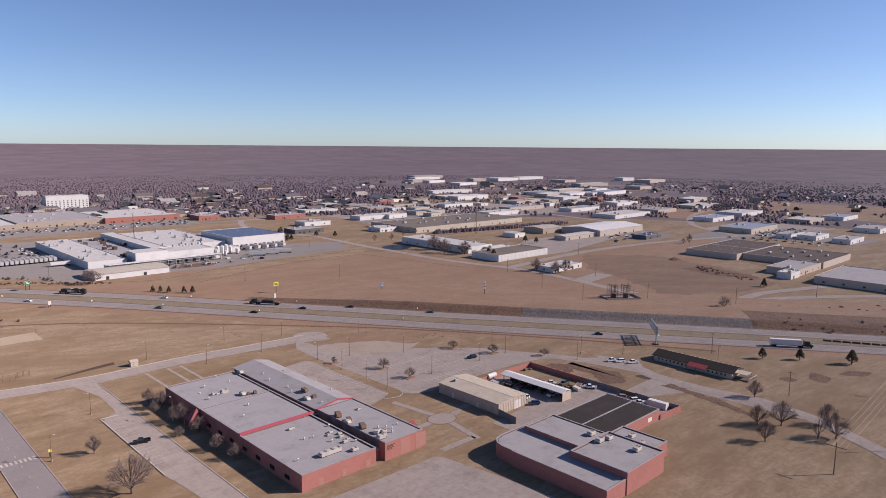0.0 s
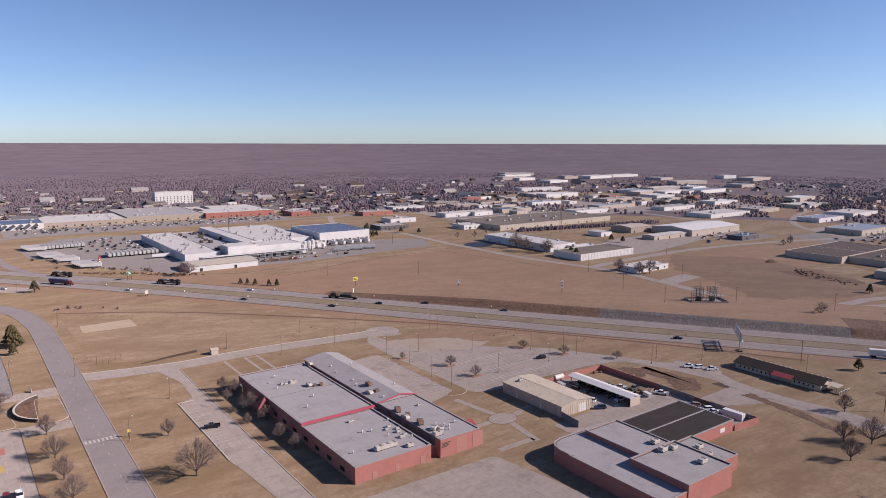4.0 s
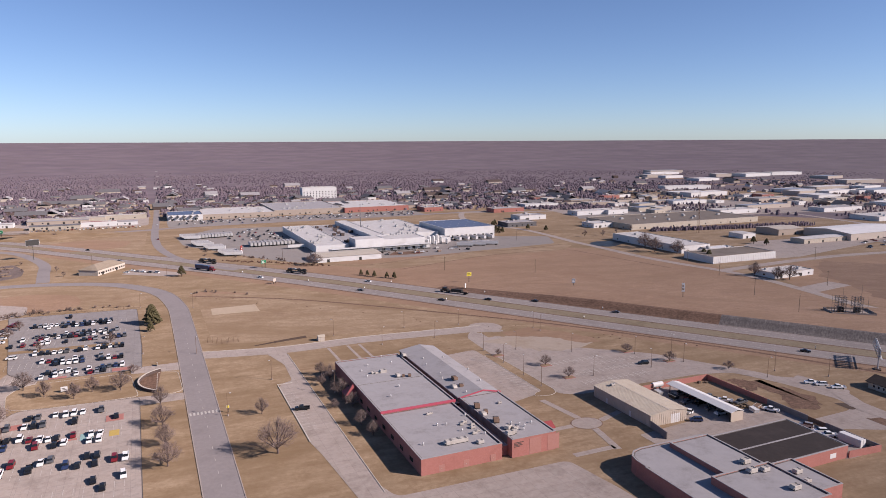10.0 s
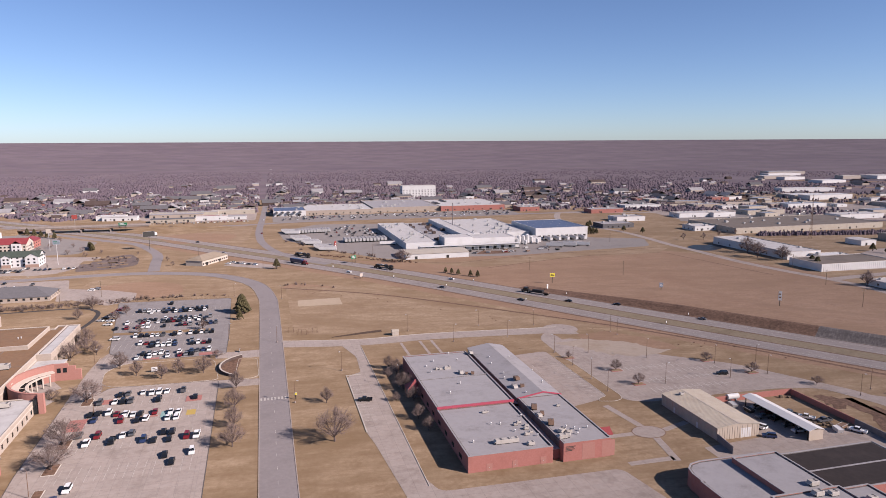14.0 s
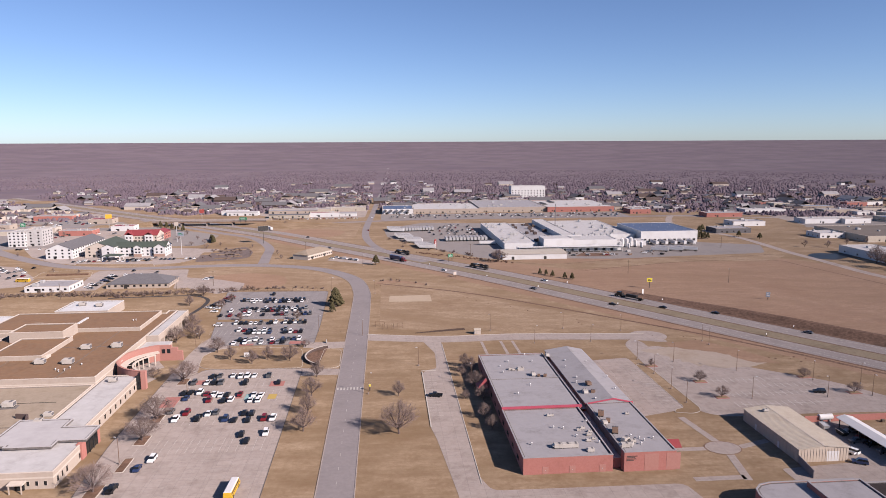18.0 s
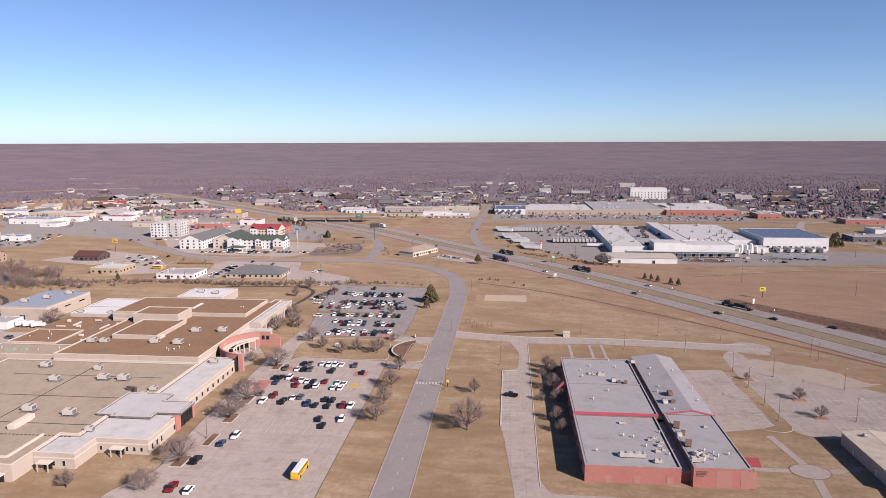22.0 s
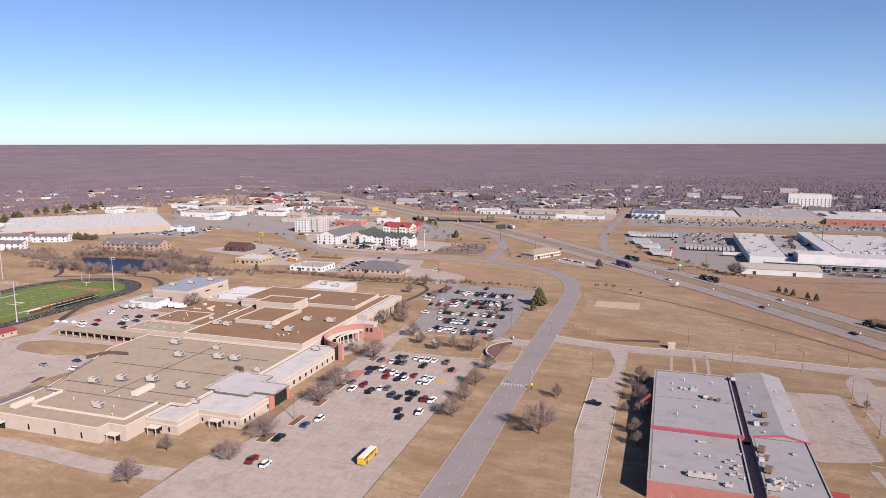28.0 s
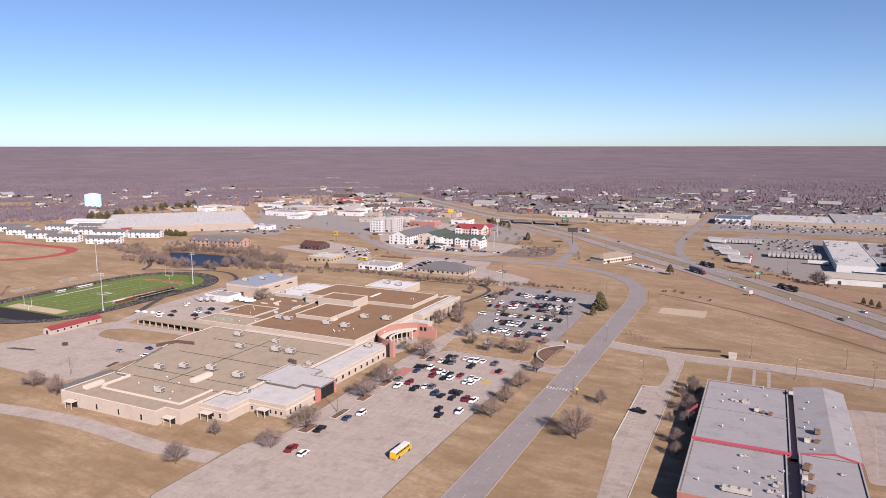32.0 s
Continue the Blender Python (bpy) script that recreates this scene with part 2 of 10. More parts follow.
DARK_ROOF = material("dark_shingle_roof", (0.018, 0.013, 0.013), (0.033, 0.024, 0.023), 1.2, 0.3, 0.95, stain=(0.045, 0.033, 0.032), stain_size=9)
DULL_ROOF = material("dull_brown_roof", (0.061, 0.042, 0.038), (0.093, 0.067, 0.06), 4.0, 0.3, 0.95, stain=(0.115, 0.086, 0.077), stain_size=20)
METAL_TAN = material("tan_metal_sheet", (0.347, 0.302, 0.251), (0.423, 0.376, 0.314), 2.0, 0.3, 0.55, stain=(0.294, 0.243, 0.199), stain_size=6)
BEIGE_WALL = material("beige_metal_wall", (0.373, 0.313, 0.257), (0.440, 0.374, 0.312), 2.0, 0.3, 0.6)
WHITE = material("white_paint", (0.51, 0.50, 0.497), (0.56, 0.553, 0.553), 2.0, 0.3, 0.6, stain=(0.403, 0.387, 0.373), stain_size=8, stain_amount=0.5)
BLUE_ROOF = material("blue_metal_roof", (0.064, 0.085, 0.147), (0.096, 0.122, 0.190), 3.0, 0.3, 0.5)
PALE_BLUE_ROOF = material("pale_blue_metal_roof", (0.202, 0.222, 0.269), (0.249, 0.268, 0.314), 3.0, 0.3, 0.5)
RED_ROOF = material("red_metal_roof", (0.211, 0.038, 0.042), (0.262, 0.058, 0.058), 2.0, 0.3, 0.5)
RED_TRIM = material("red_trim", (0.356, 0.055, 0.086), (0.402, 0.085, 0.115), 2.0, 0.3, 0.5)
PALE_GREEN = material("pale_green_metal", (0.192, 0.23, 0.179), (0.258, 0.297, 0.239), 1.5, 0.3, 0.7)
GREEN_ROOF = material("green_roof", (0.051, 0.067, 0.054), (0.073, 0.086, 0.070), 2.0, 0.3, 0.7)
GREY_SHINGLE = material("grey_shingle", (0.095, 0.090, 0.097), (0.134, 0.128, 0.135), 1.5, 0.3, 0.9)
GLASS = material("dark_glass", (0.0096, 0.011, 0.013), (0.019, 0.022, 0.026), 3.0, 0.4, 0.12, spec=0.6)
DARK = material("dark_metal", (0.019, 0.018, 0.018), (0.038, 0.035, 0.033), 1.0, 0.4, 0.6, vary=0.2)
STEEL = material("galvanised_steel", (0.339, 0.330, 0.326), (0.462, 0.456, 0.449), 1.0, 0.35, 0.5, metal=0.15)
RUST = material("rusty_steel", (0.128, 0.077, 0.054), (0.192, 0.122, 0.083), 0.8, 0.35, 0.8)
WOOD = material("weathered_wood", (0.102, 0.074, 0.054), (0.154, 0.115, 0.083), 0.6, 0.35, 0.9)
BARK = material("bark", (0.093, 0.065, 0.058), (0.141, 0.105, 0.094), 0.5, 0.35, 0.95)
TWIG = material("twigs", (0.165, 0.120, 0.106), (0.235, 0.176, 0.158), 0.8, 0.35, 0.95, vary=0.15)
NEEDLE = material("needles", (0.050, 0.044, 0.019), (0.095, 0.078, 0.038), 0.8, 0.35, 0.9, vary=0.2)
# brown twigs with the lavender of distance haze mixed into the colour
FAR_TWIG = material("hazed_bare_woods", (0.095, 0.071, 0.091), (0.142, 0.111, 0.131), 40.0, 0.2, 1.0, stain=(0.176, 0.138, 0.147), stain_size=260, stain_amount=0.6)
TURF = material("artificial_turf", (0.072, 0.098, 0.018), (0.094, 0.122, 0.028), 1.5, 0.3, 0.9)
TRACK = material("black_track", (0.016, 0.014, 0.018), (0.029, 0.026, 0.03), 1.5, 0.3, 0.95, spec=0.12)
RED_TRACK = material("red_track", (0.224, 0.04, 0.035), (0.275, 0.059, 0.051), 1.5, 0.3, 0.85)
DULL_WATER = material("dull_water", (0.019, 0.022, 0.027), (0.029, 0.032, 0.037), 6.0, 0.3, 0.35, bump=0.4, spec=0.04)
BURGUNDY = material("burgundy_cladding", (0.141, 0.019, 0.026), (0.179, 0.032, 0.038), 1.0, 0.3, 0.6)
WATER = material("pond_water", (0.0090, 0.014, 0.029), (0.014, 0.02, 0.038), 8.0, 0.3, 0.4, bump=0.5, spec=0.22)
YELLOW = material("yellow_paint", (0.479, 0.279, 0.02), (0.566, 0.363, 0.036), 1.0, 0.3, 0.5)
SIGN_YELLOW = material("sign_yellow", (0.574, 0.466, 0.031), (0.674, 0.564, 0.059), 1.0, 0.3, 0.5)
SIGN_GREEN = material("sign_green", (0.0064, 0.128, 0.058), (0.0096, 0.154, 0.07), 1.0, 0.3, 0.5)
SIGN_BLUE = material("sign_blue", (0.032, 0.083, 0.32), (0.045, 0.109, 0.358), 1.0, 0.3, 0.5)
DARK_SOIL = material("dark_soil", (0.045, 0.03, 0.024), (0.085, 0.058, 0.045), 0.9, 0.3, 1.0, bump=0.6)
TYRE = material("tyre_rubber", (0.0077, 0.0077, 0.0077), (0.016, 0.016, 0.016), 0.3, 0.4, 0.85)

# ---- mesh helpers ----


class Shape:
    """Vertices and faces of one mesh."""

    def __init__(self):
        self.v, self.f = [], []

    def add(self, verts, faces):
        n = len(self.v)
        self.v += [tuple(p) for p in verts]
        self.f += [tuple(i + n for i in face) for face in faces]
        return self

    def box(self, x0, x1, y0, y1, z0, z1):
        return self.add([(x, y, z) for z in (z0, z1) for x, y in ((x0, y0), (x1, y0), (x1, y1), (x0, y1))],
                        [(3, 2, 1, 0), (4, 5, 6, 7), (0, 1, 5, 4), (1, 2, 6, 5), (2, 3, 7, 6), (3, 0, 4, 7)])

    def bevel_box(self, x0, x1, y0, y1, z0, z1, b):
        """A box whose top edges are cut off."""
        n = len(self.v)
        ring = lambda d, z: [(x0 + d, y0 + d, z), (x1 - d, y0 + d, z), (x1 - d, y1 - d, z), (x0 + d, y1 - d, z)]
        self.v += ring(0, z0) + ring(0, z1 - b) + ring(b, z1)
        self.f += [(n + 3, n + 2, n + 1, n), (n + 8, n + 9, n + 10, n + 11)]
        for k in (0, 4):
            self.f += [(n + k + i, n + k + (i + 1) % 4, n + k + 4 + (i + 1) % 4, n + k + 4 + i) for i in range(4)]
        return self

    def prism(self, poly, z0, z1, top=True, bottom=True):
        n, k = len(self.v), len(poly)
        self.v += [(x, y, z0) for x, y in poly] + [(x, y, z1) for x, y in poly]
        self.f += [(n + i, n + (i + 1) % k, n + k + (i + 1) % k, n + k + i) for i in range(k)]
        if top:
            self.f.append(tuple(n + k + i for i in range(k)))
        if bottom:
            self.f.append(tuple(n + i for i in reversed(range(k))))
        return self

    def tube(self, a, b, r0, r1, sides=6, caps=True):
        a, b = Vector(a), Vector(b)
        q = (b - a).to_track_quat("Z", "Y")
        n = len(self.v)
        for p, r in ((a, r0), (b, r1)):
            self.v += [tuple(p + q @ Vector((r * math.cos(2 * math.pi * i / sides), r * math.sin(2 * math.pi * i / sides), 0))) for i in range(sides)]
        self.f += [(n + i, n + (i + 1) % sides, n + sides + (i + 1) % sides, n + sides + i) for i in range(sides)]
        if caps:
            self.f += [tuple(n + i for i in reversed(range(sides))), tuple(n + sides + i for i in range(sides))]
        return self

    def gable(self, x0, x1, y0, y1, z0, z1, over=0.3, thick=0.2, along="x"):
        """A pitched roof slab over the rectangle, ridge along x or y."""
        x0, x1, y0, y1 = x0 - over, x1 + over, y0 - over, y1 + over
        if along == "x":
            m = (y0 + y1) / 2
            pts = [((x0, y0), z0), ((x0, m), z1), ((x0, y1), z0), ((x1, y0), z0), ((x1, m), z1), ((x1, y1), z0)]
        else:
            m = (x0 + x1) / 2
            pts = [((x1, y0), z0), ((m, y0), z1), ((x0, y0), z0), ((x1, y1), z0), ((m, y1), z1), ((x0, y1), z0)]
        v = [(p[0], p[1], z) for p, z in pts] + [(p[0], p[1], z - thick) for p, z in pts]
        return self.add(v, [(0, 3, 4, 1), (1, 4, 5, 2), (9, 6, 7, 10), (10, 7, 8, 11), (0, 6, 9, 3), (2, 5, 11, 8), (0, 1, 7, 6), (1, 2, 8, 7), (3, 9, 10, 4), (4, 10, 11, 5)])

    def hip(self, x0, x1, y0, y1, z0, z1, over=0.5):
        x0, x1, y0, y1 = x0 - over, x1 + over, y0 - over, y1 + over
        w, d = x1 - x0, y1 - y0
        if w > d:
            r = [(x0 + d / 2, (y0 + y1) / 2, z1), (x1 - d / 2, (y0 + y1) / 2, z1)]
            faces = [(0, 1, 5, 4), (1, 2, 5), (2, 3, 4, 5), (3, 0, 4)]
        else:
            r = [((x0 + x1) / 2, y0 + w / 2, z1), ((x0 + x1) / 2, y1 - w / 2, z1)]
            faces = [(0, 1, 4), (1, 2, 5, 4), (2, 3, 5), (3, 0, 4, 5)]
        return self.add([(x0, y0, z0), (x1, y0, z0), (x1, y1, z0), (x0, y1, z0)] + r, faces + [(3, 2, 1, 0)])

    def mesh(self, name):
        me = bpy.data.meshes.new(name)
        me.from_pydata(self.v, [], self.f)
        me.update()
        return me


def part(name, shape, mat, parent, label="", kind=""):
    me = shape.mesh(name) if isinstance(shape, Shape) else shape
    if mat and not me.materials:
        me.materials.append(mat)
    ob = new(name, me)
    ob.parent = parent
    return tagged(ob, label, kind=kind)


def thing(name, label, category, m=None, group="", kind=""):
    ob = new(name)
    ob.matrix_basis = m or Matrix()
    return tagged(ob, label, category, group, kind)


def solid(name, shape, mat, label, category, kind="", group="", m=None):
    me = shape.mesh(name)
    me.materials.append(mat)
    ob = new(name, me)
    if m:
        ob.matrix_basis = m
    return tagged(ob, label, category, group, kind)


def smoothstep(a, b, x):
    x = min(1.0, max(0.0, (x - a) / (b - a)))
    return x * x * (3 - 2 * x)


# ---- lie of the land ----
HIGHWAY = [(1200, -1010), (620, -190), (470, 12), (370, 153), (306, 243), (271, 293), (200, 398), (151, 469), (89, 551), (13, 645), (-56, 732),
           (-105, 785), (-230, 908), (-300, 975), (-600, 1275), (-1200, 1850)]


def refine(line, step=12.0):
    """Catmull-Rom points along a line."""
    out = []
    for i in range(len(line) - 1):
        p0, p1, p2, p3 = (Vector(line[max(0, min(len(line) - 1, i + k))]) for k in (-1, 0, 1, 2))
        n = max(1, int((p2 - p1).length / step))
        for j in range(n):
            t = j / n
            out.append(0.5 * ((2 * p1) + (p2 - p0) * t + (2 * p0 - 5 * p1 + 4 * p2 - p3) * t * t + (3 * p1 - p0 - 3 * p2 + p3) * t ** 3))
    return [tuple(p) for p in out] + [tuple(line[-1])]


def shifted(line, d):
    """The line moved d metres to its right."""
    out = []
    for i, p in enumerate(line):
        a, b = Vector(line[max(0, i - 1)]), Vector(line[min(len(line) - 1, i + 1)])
        u = (b - a).normalized()
        out.append((p[0] + u.y * d, p[1] - u.x * d))
    return out


HW = refine(HIGHWAY, 14)


def bank_height(x, y):
    """The low bank along the far side of the highway."""
    if not 150 < x < 640 or not -150 < y < 520:
        return 0.0
    best = min(range(len(HW) - 1), key=lambda i: (HW[i][0] - x) ** 2 + (HW[i][1] - y) ** 2)
    a, b = Vector(HW[best]), Vector(HW[best + 1])
    u = (b - a).normalized()
    d = (x - a.x) * u.y - (y - a.y) * u.x
    return bank_profile(d) * smoothstep(195, 270, HW[best][0])


def bank_profile(d):
    return 3.2 * smoothstep(20, 31, d) * (1 - smoothstep(38, 110, d))


def land(x, y):
    r = math.hypot(x - 60, y + 20)
    return 106 * max(0.0, (r - 1500) / 3380) ** 1.7


def strip(line, a, b, z, shape=None, profile=None):
    """A ribbon between a and b metres to the right of the line."""
    s = shape or Shape()
    cols = [shifted(line, a), shifted(line, b)]
    n = len(s.v)
    for p, q in zip(*cols):
        s.v += [(p[0], p[1], z + land(*p)), (q[0], q[1], z + land(*q))]
    s.f += [(n + 2 * i + 1, n + 2 * i + 3, n + 2 * i + 2, n + 2 * i) for i in range(len(line) - 1)]
    return s


def kerb(line, d, shape, w=0.18, h=0.13):
    """A raised kerb along the line, d metres to its right."""
    cols = [shifted(line, d), shifted(line, d + w)]
    n = len(shape.v)
    for p, q in zip(*cols):
        shape.v += [(p[0], p[1], 0), (p[0], p[1], h), (q[0], q[1], h), (q[0], q[1], 0)]
    for i in range(len(line) - 1):
        for k in range(3):
            a = n + 4 * i + k
            shape.f.append((a, a + 4, a + 5, a + 1))
    return shape


def patch(poly, z, shape=None):
    s = shape or Shape()
    n = len(s.v)
    area = sum(poly[i][0] * poly[(i + 1) % len(poly)][1] - poly[(i + 1) % len(poly)][0] * poly[i][1] for i in range(len(poly)))
    if area < 0:
        poly = poly[::-1]
    s.v += [(x, y, z + land(x, y)) for x, y in poly]
    s.f.append(tuple(range(n, n + len(poly))))
    return s


def rounded(poly, r=4.0, n=4):
    """The polygon with its corners rounded."""
    out = []
    k = len(poly)
    for i in range(k):
        p, a, b = Vector(poly[i]), Vector(poly[i - 1]), Vector(poly[(i + 1) % k])
        d = min(r, (a - p).length * 0.45, (b - p).length * 0.45)
        s, e = p + (a - p).normalized() * d, p + (b - p).normalized() * d
        for j in range(n + 1):
            t = j / n
            out.append(tuple(s * (1 - t) ** 2 + p * 2 * t * (1 - t) + e * t * t))
    return out


# ---- ground ----
rings = [0, 150, 300, 450, 600, 800, 1000, 1250, 1500, 1700, 1900, 2150, 2400, 2700, 3000, 3350, 3700, 4050, 4400, 4650, 4880]
spokes = 128
g = Shape()
g.v.append((60, -20, 0))
for r in rings[1:]:
    for k in range(spokes):
        x, y = 60 + r * math.cos(2 * math.pi * k / spokes), -20 + r * math.sin(2 * math.pi * k / spokes)
        g.v.append((x, y, land(x, y)))
g.f += [(0, 1 + k, 1 + (k + 1) % spokes) for k in range(spokes)]
for j in range(len(rings) - 2):
    for k in range(spokes):
        a, b = 1 + j * spokes + k, 1 + j * spokes + (k + 1) % spokes
        g.f.append((a, a + spokes, b + spokes, b))
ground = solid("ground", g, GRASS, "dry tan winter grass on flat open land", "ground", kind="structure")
# the outer rings take the haze-tinted colour
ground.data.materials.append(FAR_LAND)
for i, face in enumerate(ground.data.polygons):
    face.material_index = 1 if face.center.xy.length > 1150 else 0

solid("far_field", patch([(118, 556), (165, 533), (232, 560), (300, 542), (398, 540), (432, 490), (458, 400), (452, 330), (430, 262), (470, 205), (520, 190),
      (450, 110), (400, 150), (330, 252), (270, 335), (200, 432)], 0.018), FIELD, "reddish brown mown field beside the highway", "field", kind="structure")
solid("back_field", patch([(470, 370), (583, 378), (700, 364), (800, 330), (660, 318), (634, 312), (634, 268), (592, 266), (566, 206), (500, 190), (444, 245), (446, 300), (462, 330)], 0.024), FIELD, "rough brown field with darker weeds", "field", kind="structure")



def sector(name, a0, a1, r0, r1, mat, label, z=0.03):
    """A piece of a ring round the place, bearings a0 to a1 in degrees, that follows the land."""
    sec, na, nr = Shape(), max(2, int((a1 - a0) / 1.5)), max(2, int((r1 - r0) / 60))
    r = random.Random(int(a0 * 7 + r0))
    for j in range(nr + 1):
        for i in range(na + 1):
            q = r0 + (r1 - r0) * j / nr + (r.uniform(-25, 25) if j in (0, nr) else 0)
            a = math.radians(a0 + (a1 - a0) * i / na + (r.uniform(-1, 1) if i in (0, na) else 0))
            x, y = 60 + q * math.sin(a), -20 + q * math.cos(a)
            sec.v.append((x, y, land(x, y) + z))
    sec.f += [(j * (na + 1) + i, j * (na + 1) + i + 1, (j + 1) * (na + 1) + i + 1, (j + 1) * (na + 1) + i) for j in range(nr) for i in range(na)]
    sec.f = [f[::-1] for f in sec.f]
    return solid(name, sec, mat, label, "field", kind="structure")


for a0, a1, r0, r1, mat in ((37, 64, 1150, 1500, 0), (41, 60, 1560, 2050, 1), (66, 82, 1150, 1450, 1), (-60, -26, 1150, 1420, 1), (-50, -30, 1480, 1760, 0)):
    sector("open_country", a0, a1, r0, r1, (GRASS, FIELD)[mat], "open tan winter country beyond the works")

# the bank: profile swept along the highway's far side
bank_line = [p for p in HW if 190 < p[0] < 620]
steps = [19.6, 21.5, 23.5, 25.5, 27.5, 29.5, 31.5, 35, 40, 55, 75, 95, 110]
cols = [shifted(bank_line, d) for d in steps]


def bank(name, x0, x1, mat, a, b, label):
    s = Shape()
    rows = [i for i, p in enumerate(bank_line) if x0 <= p[0] <= x1]
    for i in rows:
        for j in range(a, b + 1):
            p = cols[j][i]
            k = smoothstep(195, 270, bank_line[i][0])
            s.v.append((p[0], p[1], 0.03 + bank_profile(steps[j]) * k + (random.uniform(-0.12, 0.12) if 0 < j < 6 else 0)))
    w = b - a + 1
    for i in range(len(rows) - 1):
        for j in range(b - a):
            s.f.append((i * w + j, i * w + j + 1, (i + 1) * w + j + 1, (i + 1) * w + j))
    return solid(name, s, mat, label, "embankment", kind="structure")


SPLIT = min((p[0] for p in bank_line), key=lambda x: abs(x - 386))
bank("embankment", 193, 306, BRUSH_SOIL, 0, 6, "reddish brown weedy bank above the highway")
bank("embankment", 304, SPLIT, RIPRAP, 0, 6, "grey stone paved bank above the highway")
bank("embankment", SPLIT, 600, BRUSH_SOIL, 0, 6, "reddish brown brush covered bank by the highway")
bank("embankment", 193, SPLIT, FIELD, 6, 12, "brown field sloping down behind the bank")
bank("embankment", SPLIT, 600, BRUSH_SOIL, 6, 9, "dark reddish brush above the bank")
bank("embankment", SPLIT, 600, FIELD, 9, 12, "brown field sloping down behind the brush")

# ---- highway ----
road = Shape()
strip(HW, 6.5, 19.3, 0.05, road)
strip(HW, -19.3, -6.5, 0.05, road)
solid("highway", road, HIGHWAYC, "divided four-lane concrete highway with wide grass median", "highway", kind="structure")
lines = Shape()
for d in (8.2, 15.9, -8.2, -15.9):
    strip(HW, d - 0.1, d + 0.1, 0.07, lines)
for side in (12.0, -12.0):
    fine = refine(HIGHWAY, 4)
    edge = shifted(fine, side)
    for i in range(0, len(fine) - 1, 3):
        a, b = Vector(edge[i]), Vector(edge[i + 1])
        u = (b - a).normalized() * 3
        n = Vector((u.y, -u.x)).normalized() * 0.09
        lines.add([(*(a - n), 0.07 + land(*a)), (*(a + n), 0.07 + land(*a)), (*(a + u + n), 0.07 + land(*a)), (*(a + u - n), 0.07 + land(*a))], [(0, 1, 2, 3)])
fringe = Shape()
for d0, d1 in ((-21.2, -19.25), (19.25, 20.6), (5.3, 6.55), (-6.55, -5.3)):
    strip(HW, d0, d1, 0.035, fringe)
solid("median_grass", strip(HW, -6.2, 6.2, 0.03), MEDIAN, "dull olive grass median between the carriageways", "verge", kind="structure")
solid("verge_soil", strip([p for p in HW if -60 < p[0] < 460], -31, -20.2, 0.028), FIELD, "reddish brown soil verge below the highway", "verge", kind="structure")
solid("weedy_shoulder", fringe, BRUSH_SOIL, "dark weedy edge along the highway shoulders", "verge", kind="structure")
solid("highway_lines", lines, PAINT, "worn white edge and lane lines on the highway", "road marking", kind="structure")

# ---- streets ----
MAIN = refine([(48.8, -200), (48.8, 0), (48.8, 200), (48.8, 385), (47.5, 430), (41, 470), (27, 498), (6, 521), (-25, 536), (-60, 543), (-98, 541), (-130, 537), (-160, 537), (-200, 551), (-239, 579), (-285, 622), (-329, 669), (-379, 714), (-420, 768), (-440, 842)], 8)
solid("main_street", strip(MAIN, -6.3, 4.8, 0.06), ROADC, "wide pale concrete street curving past the field", "street", kind="structure")

# ---- buildings ----
EDGE = material("dark_roof_flashing", (0.083, 0.074, 0.07), (0.16, 0.144, 0.138), 2.5, 0.16, 0.9)


def inset(poly, d):
    """The counter-clockwise polygon moved in by d."""
    out, k = [], len(poly)
    for i in range(k):
        a, p, b = Vector(poly[i - 1]), Vector(poly[i]), Vector(poly[(i + 1) % k])
        u, w = (p - a).normalized(), (b - p).normalized()
        n1, n2 = Vector((-u.y, u.x)), Vector((-w.y, w.x))
        s = n1 + n2
        q = p + s * (d / max(0.3, 1 + n1.dot(n2)))
        out.append((q.x, q.y))
    return out


def rect(x0, x1, y0, y1):
    return [(x0, y0), (x1, y0), (x1, y1), (x0, y1)]


def wall_piece(parent, name, poly, edge, s, z0, w, h, mat, proud=0.04, deep=0.1, label=""):
    """A panel on one side of a building, s metres along it."""
    a, b = Vector(poly[edge]), Vector(poly[(edge + 1) % len(poly)])
    u = (b - a).normalized()
    n = Vector((u.y, -u.x))
    p, q = a + u * s, a + u * (s + w)
    foot = [p - n * deep, q - n * deep, q + n * proud, p + n * proud]
    return part(name, Shape().prism([(v.x, v.y) for v in foot][::-1], z0, z0 + h), mat, parent, label)


def window(parent, poly, edge, s, z0, w, h, frame_mat=None, pane=None):
    f = wall_piece(parent, "window", poly, edge, s, z0, w, h, frame_mat or TAN_BAND, 0.05)
    a, b = Vector(poly[edge]), Vector(poly[(edge + 1) % len(poly)])
    u = (b - a).normalized()
    n = Vector((u.y, -u.x))
    p, q = a + u * (s + 0.1), a + u * (s + w - 0.1)
    foot = [p, q, q + n * 0.07, p + n * 0.07]
    part("pane", Shape().prism([(v.x, v.y) for v in foot][::-1], z0 + 0.1, z0 + h - 0.1), pane or GLASS, f)
    return f


def door(parent, poly, edge, s, w=1.8, h=2.3, mat=None, z0=0.0):
    d = wall_piece(parent, "door", poly, edge, s, z0, w, h, mat or DARK, 0.05)
    wall_piece(d, "handle", poly, edge, s + w * 0.45, z0 + 1.0, 0.12, 0.25, STEEL, 0.1)
    return d


